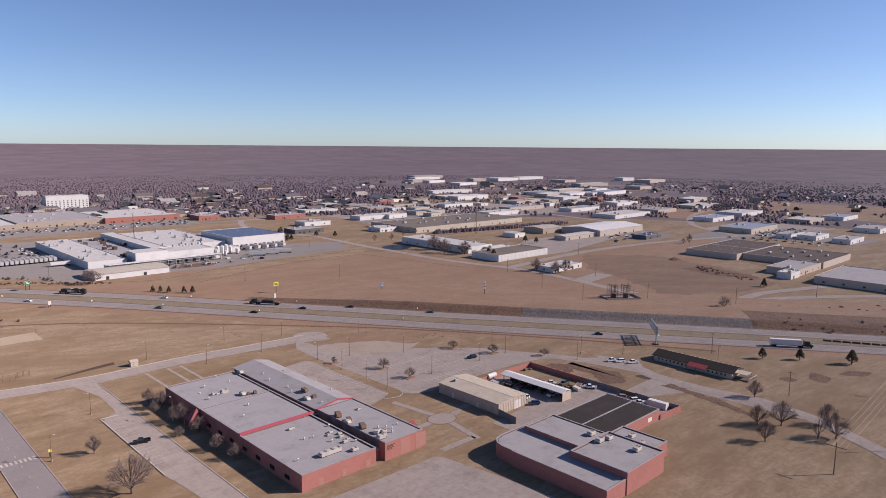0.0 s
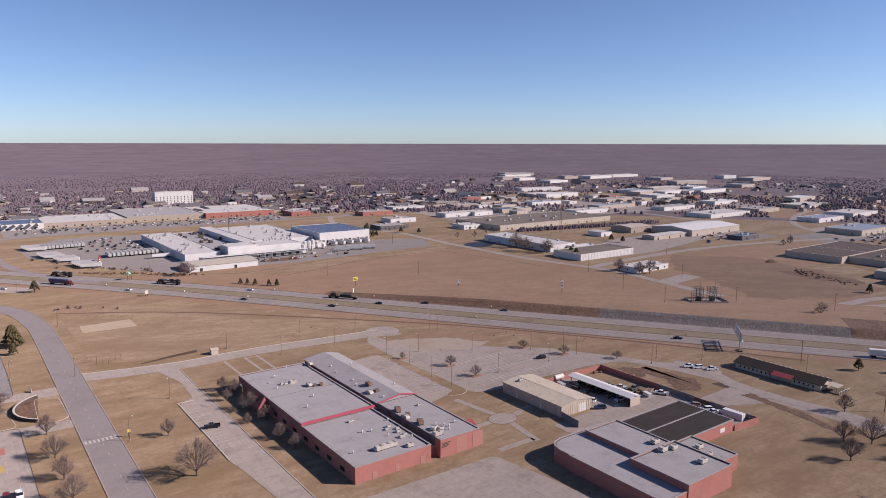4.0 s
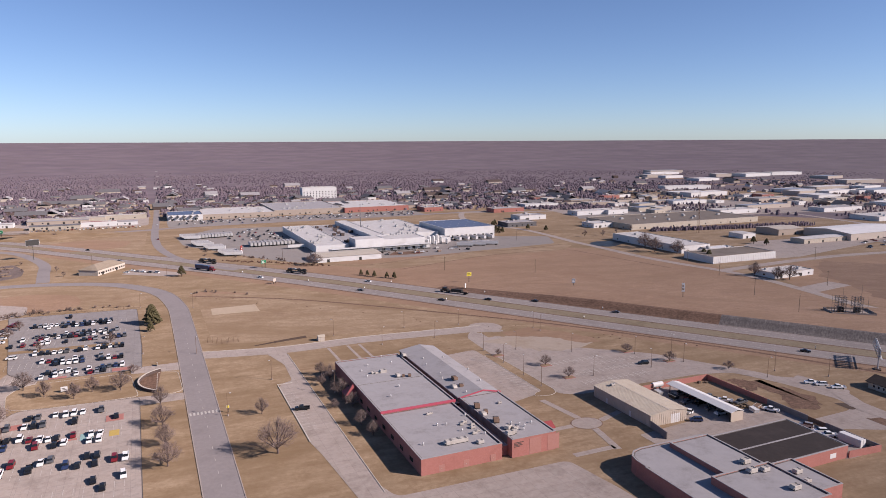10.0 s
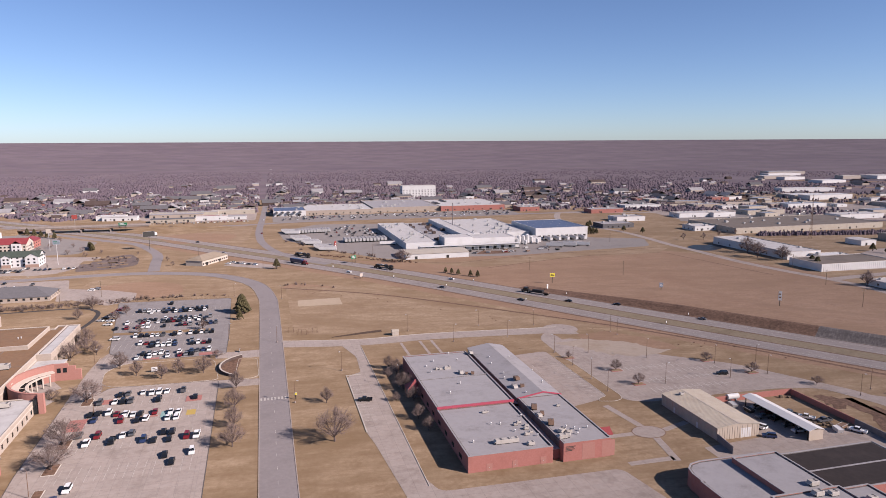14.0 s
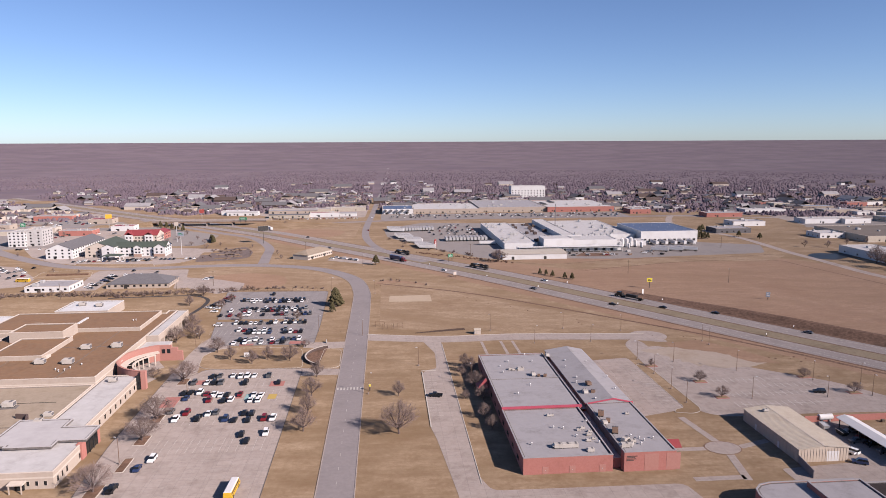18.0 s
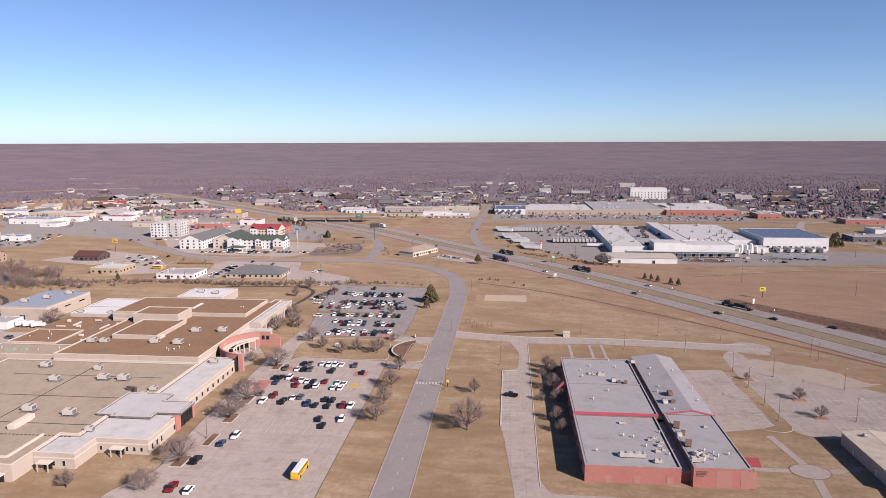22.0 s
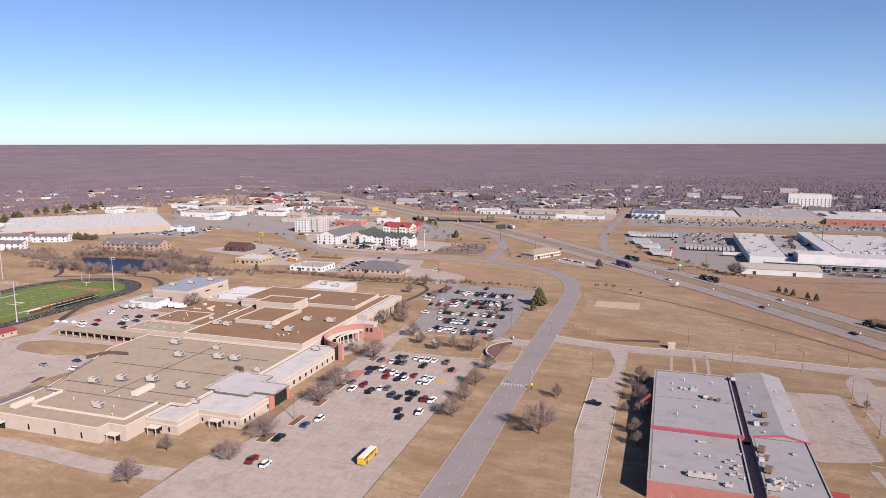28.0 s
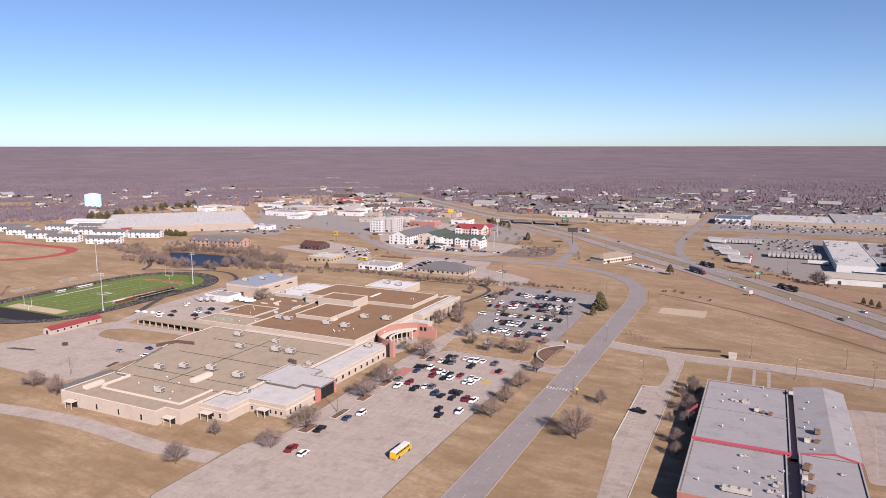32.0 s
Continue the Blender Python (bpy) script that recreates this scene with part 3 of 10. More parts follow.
def flat_building(name, label, poly, h, wall, roof, parapet=0.5, coping=None, band=None, base=0.0, category="building", parent=None, kind=""):
    """Walls with a parapet, a roof deck inside it and a coping on top."""
    ob = parent or thing(name, label, category, kind=kind)
    inner = inset(poly, 0.35)
    w, k = Shape(), len(poly)
    top = h + parapet
    w.v += [(x, y, base) for x, y in poly] + [(x, y, top) for x, y in poly] + [(x, y, top) for x, y in inner] + [(x, y, h - 0.3) for x, y in inner]
    for r in range(3):
        w.f += [(r * k + i, r * k + (i + 1) % k, (r + 1) * k + (i + 1) % k, (r + 1) * k + i) for i in range(k)]
    part("wall", w, wall, ob)
    deck = Shape().prism(inset(poly, 0.34), h - 0.25, h)
    n = len(deck.f)
    a, b, m = inset(poly, 0.36), inset(poly, 0.85), len(deck.v)
    deck.v += [(x, y, h + 0.012) for x, y in a] + [(x, y, h + 0.012) for x, y in b]
    deck.f += [(m + i, m + (i + 1) % k, m + k + (i + 1) % k, m + k + i) for i in range(k)]
    me = deck.mesh("roof")
    me.materials.append(roof)
    me.materials.append(EDGE)
    me.polygons.foreach_set("material_index", [0] * n + [1] * k)
    part("roof", me, None, ob)
    out = inset(poly, -0.06)
    c = Shape()
    inn = inset(poly, 0.41)
    c.v += [(x, y, top - 0.12) for x, y in out] + [(x, y, top + 0.06) for x, y in out] + [(x, y, top + 0.06) for x, y in inn] + [(x, y, top - 0.12) for x, y in inn]
    for r in range(3):
        c.f += [(r * k + i, r * k + (i + 1) % k, (r + 1) * k + (i + 1) % k, (r + 1) * k + i) for i in range(k)]
    part("coping", c, coping or TAN_BAND, ob)
    if band:
        o = inset(poly, -0.03)
        s = Shape()
        z0, z1, mat = band
        s.v += [(x, y, z0) for x, y in o] + [(x, y, z1) for x, y in o]
        s.f += [(i, (i + 1) % k, k + (i + 1) % k, k + i) for i in range(k)]
        part("band", s, mat, ob)
    return ob


def seams(parent, name, x0, x1, y0, y1, z, step, mat, along="y", w=0.12):
    """Raised seams on a flat roof."""
    n = int(((x1 - x0) if along == "y" else (y1 - y0)) / step)
    for i in range(1, n + 1):
        s = Shape()
        if along == "y":
            s.box(x0 + i * step - w / 2, x0 + i * step + w / 2, y0, y1, z, z + 0.03)
        else:
            s.box(x0, x1, y0 + i * step - w / 2, y0 + i * step + w / 2, z, z + 0.03)
        part(name, s, mat, parent)


UNIT_PAINT = material("cream_unit_paint", (0.36, 0.328, 0.296), (0.455, 0.42, 0.383), 1.0, 0.35, 0.6, stain=(0.27, 0.24, 0.21), stain_size=3, stain_amount=0.6)


def make_unit():
    """A packaged air-conditioning unit on a curb."""
    u = thing("rooftop_unit", "cream grey metal air-conditioning unit on the flat roof", "air conditioner", group="rooftop units")
    part("curb", Shape().box(-1.2, 1.2, -0.8, 0.8, 0, 0.25), DARK, u)
    part("casing", Shape().bevel_box(-1.3, 1.3, -0.9, 0.9, 0.25, 1.45, 0.08), UNIT_PAINT, u)
    part("hood", Shape().add([(-1.3, -0.8, 0.9), (-1.3, 0.8, 0.9), (-1.9, 0.8, 0.6), (-1.9, -0.8, 0.6), (-1.3, -0.8, 1.35), (-1.3, 0.8, 1.35)],
         [(0, 1, 2, 3), (4, 3, 2, 5), (0, 3, 4), (1, 5, 2)]), UNIT_PAINT, u)
    part("fan", Shape().tube((0.6, -0.42, 1.45), (0.6, -0.42, 1.55), 0.36, 0.36, 10).tube((0.6, 0.42, 1.45), (0.6, 0.42, 1.55), 0.36, 0.36, 10), GREY_SHINGLE, u)
    part("grille", Shape().box(1.3, 1.33, -0.75, 0.75, 0.4, 1.3), GREY_SHINGLE, u)
    return u


def make_far_unit():
    """The plainer unit of the distant roofs."""
    sh = Shape().box(-1.2, 1.2, -0.8, 0.8, 0, 0.25).bevel_box(-1.3, 1.3, -0.9, 0.9, 0.25, 1.45, 0.08)
    n = len(sh.f)
    me = sh.tube((0.6, 0, 1.45), (0.6, 0, 1.55), 0.5, 0.5, 8).mesh("rooftop_unit")
    me.materials.append(STEEL)
    me.materials.append(GREY_SHINGLE)
    me.polygons.foreach_set("material_index", [0] * n + [1] * (len(sh.f) - n))
    return tagged(new("rooftop_unit", me), "pale metal air-conditioning unit on a distant flat roof", "air conditioner", "distant rooftop units")


FAR_UNIT = make_far_unit()
FAR_UNIT.location = (190, 640, 6.4)
UNIT = make_unit()
UNIT.location = (120, 240, 5.5)


def units(places, z, turn=0, scale=1.0):
    for p in places:
        s = p[2] if len(p) > 2 else scale
        c = copy_thing(UNIT, pose(p[0], p[1], z, 0, 0, turn + (p[3] if len(p) > 3 else 0)))
        c.scale = (s, s, s)


def make_vent():
    v = thing("roof_vent", "small white roof vent pipe with cap", "roof vent", group="roof vents")
    part("pipe", Shape().tube((0, 0, 0), (0, 0, 0.7), 0.2, 0.2, 8), STEEL, v)
    part("cap", Shape().tube((0, 0, 0.7), (0, 0, 0.95), 0.38, 0.15, 8), WHITE, v)
    return v


VENT = make_vent()
VENT.location = (112, 245, 5.5)


def vents(places, z):
    for x, y in places:
        copy_thing(VENT, pose(x, y, z))


# red-brick school with long gabled wing
SCH = thing("school_building", "long red brick school with grey flat roof and red trim", "school")
P1 = rect(104.9, 133.1, 159.5, 198.6)
P2 = rect(104.9, 134.3, 198.6, 261.2)
flat_building("", "", P1, 5.2, BRICK, GREY_ROOF, 0.35, GREY_ROOF, parent=SCH)
flat_building("", "", P2, 5.8, BRICK, GREY_ROOF, 0.3, GREY_ROOF, parent=SCH)
part("red_trim", Shape().box(104.8, 134.4, 198.0, 198.8, 5.6, 6.3), RED_TRIM, SCH, "bright red metal step flashing")
P3 = rect(136.4, 153.0, 158.8, 199.5)
P4 = rect(136.4, 153.6, 199.5, 263.5)
flat_building("", "", P3, 6.2, BRICK, GREY_ROOF, 0.2, GREY_ROOF, parent=SCH)
w4 = Shape().prism(P4, 0, 6.0, top=False)
part("wall", w4, BRICK, SCH)
gr = Shape()
gr.add([(136.2, 199.2, 6.1), (146.6, 199.2, 7.7), (153.8, 199.2, 6.1), (136.2, 265.5, 6.1), (146.6, 265.5, 7.7), (153.8, 265.5, 6.1),
        (136.2, 199.2, 5.8), (153.8, 199.2, 5.8), (136.2, 265.5, 5.8), (153.8, 265.5, 5.8)],
       [(1, 4, 3, 0), (2, 5, 4, 1), (0, 3, 8, 6), (5, 2, 7, 9), (0, 6, 7, 2, 1), (3, 4, 5, 9, 8)])
part("gable_roof", gr, GREY_ROOF, SCH)
# dark panels added on the west wall, painting in the shade of the gap
part("flashing", Shape().box(136.28, 136.39, 162.1, 199.4, 3.5, 6.1).box(136.1, 136.39, 199.6, 263.4, 4.6, 5.78), EDGE, SCH, "dark panel with the shade of the gap in its colour")
part("red_trim", Shape().add([(136.0, 199.0, 5.9), (146.6, 199.0, 7.55), (153.9, 199.0, 5.9), (153.9, 199.0, 6.4), (146.6, 199.0, 8.0), (136.0, 199.0, 6.4),
     (136.0, 199.3, 5.9), (146.6, 199.3, 7.55), (153.9, 199.3, 5.9), (153.9, 199.3, 6.4), (146.6, 199.3, 8.0), (136.0, 199.3, 6.4)],
     [(0, 1, 4, 5), (1, 2, 3, 4), (11, 10, 7, 6), (10, 9, 8, 7), (5, 4, 10, 11), (4, 3, 9, 10), (0, 6, 7, 1), (1, 7, 8, 2), (2, 8, 9, 3), (0, 5, 11, 6)]), RED_TRIM, SCH, "red gable flashing")
part("link_roof", Shape().box(133.1, 136.4, 161.5, 198.6, 3.3, 3.5).box(134.3, 136.4, 198.6, 260, 4.4, 4.6), GREY_ROOF, SCH)
part("link_wall", Shape().box(133.15, 136.35, 161.6, 162.0, 0, 3.3), BRICK, SCH)
for z, w in ((4.9, 3.4), (4.45, 2.6), (4.0, 3.0), (3.55, 2.2)):
    part("wall_lettering", Shape().box(137.2, 137.2 + w, 158.7, 158.8, z, z + 0.22), DULL_ROOF, SCH)
part("roof_step", Shape().box(105.3, 133.9, 229.0, 229.5, 5.8, 6.02), GREY_ROOF, SCH)
part("roof_crack", Shape().box(105.3, 133.9, 228.9, 229.0, 5.8, 5.9), EDGE, SCH)
seams(SCH, "roof_seam", 104.9, 134.0, 199.2, 260.2, 5.8, 20.4, GREY_ROOF, "x", 0.25)
seams(SCH, "roof_seam", 137.0, 153.0, 159.2, 199.0, 6.2, 8.0, GREY_ROOF, "x", 0.2)
# entrance porch with pyramid roof on the west side
part("porch_roof", Shape().add([(99.8, 226.5, 3.2), (104.5, 226.5, 3.2), (104.5, 232.5, 3.2), (99.8, 232.5, 3.2), (103.8, 229.5, 6.6)],
     [(0, 1, 4), (1, 2, 4), (2, 3, 4), (3, 0, 4), (3, 2, 1, 0)]), RED_ROOF, SCH, "red metal pyramid porch roof")
for x, y in ((100.2, 227), (100.2, 232)):
    part("porch_post", Shape().box(x - 0.2, x + 0.2, y - 0.2, y + 0.2, 0, 3.2), BRICK, SCH)
# east entrance hood
part("hood_roof", Shape().gable(153.0, 158.5, 168, 173, 3.0, 4.6, along="x"), RED_ROOF, SCH)
for s in (6.0, 14.5, 24.0):
    door(SCH, P1, 0, s, 1.9, 2.4, PALE_BRICK)
for s in (6.5, 13.5):
    wall_piece(SCH, "panel", P3, 0, s, 0.2, 4.5, 5.4, PALE_BRICK, 0.04)
for y in range(10, 100, 9):
    window(SCH, rect(104.9, 134.3, 159.5, 260.5), 3, y, 1.2, 3.2, 1.6, BRICK)
for y in range(6, 100, 8):
    window(SCH, rect(136.4, 153.3, 158.8, 263.5), 1, y, 1.2, 3.0, 1.8, BRICK)
for x in range(4, 28, 8):
    window(SCH, P2, 2, x, 1.2, 3.0, 1.6, BRICK)
# brown metal units along the long wing
RUSTY_UNIT = make_unit()
tagged(RUSTY_UNIT, "brown rusted metal roof unit with a hood", "air conditioner", "rooftop units")
for ch in RUSTY_UNIT.children:
    if ch.name.startswith(("casing", "hood")):
        ch.data.materials[0] = RUST
RUSTY_UNIT.matrix_basis = pose(142.3, 216.5, 6.9, 0, 0, 90)
for x, y, k in ((142.0, 209.3, 0.9), (138.3, 188.2, 1.1), (138.6, 174.0, 1.1), (139.0, 182.5, 0.8), (128.4, 230.8, 0.7), (125.9, 231.4, 0.6)):
    c = copy_thing(RUSTY_UNIT, pose(x, y, 6.2 if x > 135 else 5.8, 0, 0, 70))
    c.scale = (k, k, k)
units([(115.7, 240.3, 0.6), (117.0, 239.6, 0.5), (123.8, 232.5, 0.9, 90)], 5.8)
units([(120.0, 166.4, 1.0), (122.6, 166.4, 1.0), (117.4, 166.4, 1.0), (127.0, 162.9, 0.8), (129.3, 179.9, 0.55), (129.9, 174.5, 0.6), (128.5, 170.2, 0.6), (131.0, 177, 0.5), (127.6, 178.5, 0.5), (120.5, 191.6, 0.5), (121.8, 191.8, 0.4), (130.5, 171.5, 0.45)], 5.2)
units([(139.6, 167.1, 0.9, 30), (137.9, 162.8, 1.0), (141.6, 166.0, 0.7), (140.0, 163.4, 0.8, 60), (147.7, 188.3, 0.5)], 6.2)
units([(137.4, 181.4, 0.9, 90), (139.1, 210.1, 1.0, 90), (135.4, 256.5, 0.9, 90)], 6.0)
vents([(116.5, 250.6), (125.6, 261.0 - 1.5), (120.1, 221.0), (112, 237), (127, 250), (113.5, 212)], 5.8)
vents([(119.6, 181.4), (122.7, 180.5), (109.5, 169.2), (131.5, 168.5), (125.5, 173.8), (132, 185)], 5.2)
vents([(143.7, 164.1), (145.5, 166.5), (144.6, 168.4), (142.4, 170.2), (149, 168)], 6.2)
vents([(139.2, 239.1), (138.6, 220.4), (140.7, 202.3), (140.1, 225.7), (141, 247)], 6.5)
vents([(152.5, 225.1), (151.1, 211.2), (149.4, 244.3)], 6.75)
# ponding stains and tar seams on the roof decks
for y in (172.5, 185.5):
    part("roof_seam", Shape().box(104.9, 133.9, y, y + 0.2, 5.2, 5.225), GREY_ROOF, SCH)
for y in (212.0, 228.0, 244.0):
    part("roof_seam", Shape().box(136.3, 146.0, y, y + 0.2, 6.12, 6.2), GREY_ROOF, SCH)

# tan metal workshop
SHOP = thing("workshop", "tan ribbed metal workshop with low gabled roof", "workshop")
PS = rect(193.5, 210.2, 159.5, 193.2)
part("wall", Shape().prism(PS, 0, 4.4, top=False), BEIGE_WALL, SHOP)
part("gable_end", Shape().add([(193.5, 159.5, 4.4), (210.2, 159.5, 4.4), (201.85, 159.5, 5.3), (193.5, 159.7, 4.4), (210.2, 159.7, 4.4), (201.85, 159.7, 5.3)],
     [(0, 1, 2), (5, 4, 3), (0, 2, 5, 3), (1, 4, 5, 2)]), BEIGE_WALL, SHOP)
part("roof", Shape().gable(193.5, 210.2, 159.5, 193.2, 4.5, 5.45, 0.3, 0.15, "y"), METAL_TAN, SHOP)
ribs = Shape()
for i in range(42):
    y = 159.4 + i * 0.82
    ribs.add([(193.2, y, 4.5), (201.85, y, 5.46), (210.5, y, 4.5), (210.5, y + 0.12, 4.5), (201.85, y + 0.12, 5.46), (193.2, y + 0.12, 4.5), (193.2, y, 4.6), (201.85, y, 5.56), (210.5, y, 4.6), (210.5, y + 0.12, 4.6), (201.85, y + 0.12, 5.56), (193.2, y + 0.12, 4.6)], [(6, 7, 10, 11), (7, 8, 9, 10), (0, 1, 7, 6), (1, 2, 8, 7), (4, 5, 11, 10), (3, 4, 10, 9)])
part("roof_rib", ribs, METAL_TAN, SHOP, kind="stuff")
part("ridge_cap", Shape().box(201.5, 202.2, 159.2, 193.5, 5.4, 5.5), TAN_BAND, SHOP)
for i in range(0, 17):
    part("rib", Shape().box(193.5 + i - 0.05, 193.5 + i + 0.05, 159.42, 159.5, 0, 4.4), BEIGE_WALL, SHOP)
for i in range(0, 33, 2):
    part("rib", Shape().box(193.42, 193.5, 160 + i, 160.1 + i, 0, 4.4), BEIGE_WALL, SHOP)
wall_piece(SHOP, "roller_door", PS, 0, 9.5, 0, 4.0, 3.4, WHITE)
door(SHOP, PS, 3, 22, 1.0, 2.1, WHITE)
door(SHOP, PS, 3, 8, 1.0, 2.1, WHITE)
units([(199.0, 188.5, 0.6)], 5.2)

# open vehicle shelter
SHELTER = thing("vehicle_shelter", "open-sided vehicle shelter with white metal roof", "shelter")
part("roof", Shape().gable(223.2, 229.2, 151, 184.5, 3.7, 4.5, 0.2, 0.15, "y"), WHITE, SHELTER)
part("end_wall", Shape().prism(rect(223.3, 229.1, 151, 151.2), 0, 3.7), BEIGE_WALL, SHELTER)
part("back_wall", Shape().prism(rect(228.9, 229.1, 151.2, 184), 0, 3.7), BEIGE_WALL, SHELTER)
for i in range(7):
    part("post", Shape().box(223.2, 223.45, 151.5 + i * 5.2, 151.75 + i * 5.2, 0, 3.7), DARK, SHELTER)
TANKS = thing("storage_tank", "white horizontal storage tank on saddles in the yard", "tank")
part("body", Shape().tube((220.0, 189.5, 1.8), (225.0, 189.5, 1.8), 1.1, 1.1, 14), WHITE, TANKS)
for x in (221, 224):
    part("saddle", Shape().box(x - 0.2, x + 0.2, 188.8, 190.2, 0, 1.0), STEEL, TANKS)

# brick yard wall
YARD = thing("yard_wall", "low red brick yard wall with pale coping", "wall", kind="structure")
part("panel", Shape().box(214.5, 249.75, 189.2, 189.5, 0, 2.3), BRICK, YARD)
part("panel", Shape().box(249.45, 249.75, 158.0, 189.2, 0, 2.3), BRICK, YARD)
part("panel", Shape().box(249.45, 249.75, 140.2, 158.0, 0, 2.3), ROADC, YARD, "grey block wall panel")
part("gate", Shape().box(249.55, 249.65, 133.0, 140.2, 0.1, 2.0), RUST, YARD, "rusty steel sliding gate")
part("panel", Shape().box(249.45, 249.75, 113.3, 133.0, 0, 2.3), ROADC, YARD, "grey block wall panel")
part("panel", Shape().prism([(235.7, 114.0), (249.75, 112.9), (249.75, 113.3), (235.7, 114.4)], 0, 2.3), BRICK, YARD)

# brick annex with dark roof and lower brick wings
ANNEX = thing("brick_annex", "red brick annex with grey roofs and rounded corner", "building")
PD = rect(197, 235.5, 114.5, 138)
flat_building("", "", PD, 4.2, BRICK, DARK_ROOF, 0.15, GREY_ROOF, parent=ANNEX)
part("roof_joint", Shape().box(197.4, 235.1, 125.9, 126.6, 4.2, 4.26), GREY_ROOF, ANNEX)
wall_piece(ANNEX, "window", PD, 0, 30.2, 1.2, 2.8, 1.6, WHITE)
PW = [(164.5, 92), (196.9, 92), (196.9, 139), (171.5, 139), (168.2, 138.1), (165.9, 135.8), (165.0, 132.5), (165.0, 128), (164.5, 128)]
flat_building("", "", PW, 5.0, BRICK, GREY_ROOF, 0.25, GREY_ROOF, parent=ANNEX)
flat_building("", "", rect(181, 196.7, 113.5, 136), 6.3, BRICK, GREY_ROOF, 0.3, GREY_ROOF, base=4.7, parent=ANNEX)
flat_building("", "", rect(175, 197.1, 91.7, 112.5), 7.0, BRICK, GREY_ROOF, 0.35, GREY_ROOF, parent=ANNEX)
flat_building("", "", rect(197.2, 209, 97, 114.2), 5.0, BRICK, GREY_ROOF, 0.3, GREY_ROOF, parent=ANNEX)
units([(203, 107, 0.9), (201, 102, 0.7)], 5.0)
units([(188, 110, 1.0), (192, 109, 0.9), (191, 98, 1.0)], 7.0)
units([(192, 116, 1.0)], 6.3)
wall_piece(ANNEX, "roller_door", PD, 1, 8, 0, 3.0, 2.8, WHITE)
BOXC = thing("shipping_container", "white shipping container inside the yard wall", "container", pose(246.9, 121.3, 0, 0, 0, 92))
part("body", Shape().bevel_box(-4.0, 4.0, -1.25, 1.25, 0.1, 2.7, 0.05), WHITE, BOXC)
for i in range(15):
    part("rib", Shape().box(-3.75 + i * 0.52, -3.65 + i * 0.52, 1.25, 1.31, 0.2, 2.6), WHITE, BOXC)
part("door_seam", Shape().box(-4.04, -4.0, -0.03, 0.03, 0.2, 2.6), DARK, BOXC)

# long hall with dark roof
HALL = thing("long_hall", "long low pale hall with dark shingle roof and red porch", "hall")
PH = rect(302.5, 312.5, 115.5, 154)
part("wall", Shape().prism(PH, 0, 2.9, top=False), METAL_TAN, HALL)
part("roof", Shape().gable(302.5, 312.5, 115.5, 154, 2.9, 5.0, 0.9, 0.2, "y"), DARK_ROOF, HALL)
part("gable_end", Shape().add([(302.5, 115.5, 2.9), (312.5, 115.5, 2.9), (307.5, 115.5, 4.8), (302.5, 115.7, 2.9), (312.5, 115.7, 2.9), (307.5, 115.7, 4.8)], [(0, 1, 2), (5, 4, 3), (0, 2, 5, 3), (1, 4, 5, 2)]), METAL_TAN, HALL)
part("porch_roof", Shape().add([(299.5, 127, 2.5), (303.0, 127, 3.6), (303.0, 136, 3.6), (299.5, 136, 2.5), (299.5, 127, 2.35), (303.0, 127, 3.4), (303.0, 136, 3.4), (299.5, 136, 2.35)],
     [(0, 1, 2, 3), (7, 6, 5, 4), (0, 4, 5, 1), (3, 2, 6, 7), (0, 3, 7, 4)]), RED_ROOF, HALL, "red metal porch roof")
for y in (127.3, 131.5, 135.7):
    part("porch_post", Shape().box(299.6, 299.8, y - 0.1, y + 0.1, 0, 2.45), WOOD, HALL)
for s in list(range(2, 17, 2)) + list(range(27, 37, 2)):
    window(HALL, PH, 3, s, 0.9, 1.0, 1.2, WHITE)
for i in range(16):
    part("ridge_vent", Shape().box(311.5, 312.1, 116.5 + i * 2.3, 117.4 + i * 2.3, 3.4, 3.8), METAL_TAN, HALL)
part("deck", Shape().box(304, 313, 108.5, 115.3, 0.2, 0.5), WOOD, HALL)
for i in range(7):
    part("rail_post", Shape().box(304 + i * 1.45, 304.1 + i * 1.45, 108.5, 108.6, 0.5, 1.6), WHITE, HALL)
part("rail", Shape().box(304, 313, 108.48, 108.62, 1.5, 1.6), WHITE, HALL)
part("deck_roof", Shape().box(305, 311, 110, 115.4, 2.6, 2.75), METAL_TAN, HALL)
for x, y in ((305.2, 110.2), (310.8, 110.2)):
    part("deck_post", Shape().box(x - 0.08, x + 0.08, y - 0.08, y + 0.08, 0.5, 2.6), WOOD, HALL)

# small shed by the street
SHED = thing("garden_shed", "small pinkish tan shed with gabled roof on the grass", "shed")
part("wall", Shape().prism(rect(110.3, 113.7, 315.5, 318.3), 0, 2.2, top=False), TAN_BAND, SHED)
part("roof", Shape().gable(110.3, 113.7, 315.5, 318.3, 2.2, 3.1, 0.2, 0.1, "x"), METAL_TAN, SHED)
door(SHED, rect(110.3, 113.7, 315.5, 318.3), 0, 1.2, 1.0, 1.9, TAN_BAND)

# ---- large tan school with brown and tan roofs ----
HS = thing("high_school", "sprawling tan block high school with gravel and brown roofs", "school")
SW = [(-126.5, 139), (-74.5, 139), (-74.5, 143.5), (-67, 143.5), (-67, 166.3), (-60.3, 166.3), (-60.3, 190.3), (-54.0, 190.3), (-54.0, 240), (-143, 240), (-143, 215), (-137, 199), (-131, 180), (-126.5, 165)]
flat_building("", "", SW, 5.2, TAN, TAN_ROOF, 0.35, TAN_BAND, parent=HS)
LOBBY_ROOF = material("grey_lobby_roof", (0.345, 0.326, 0.325), (0.41, 0.389, 0.388), 3.0, 0.3, 0.8, stain=(0.30, 0.28, 0.277), stain_size=9, stain_amount=0.5)
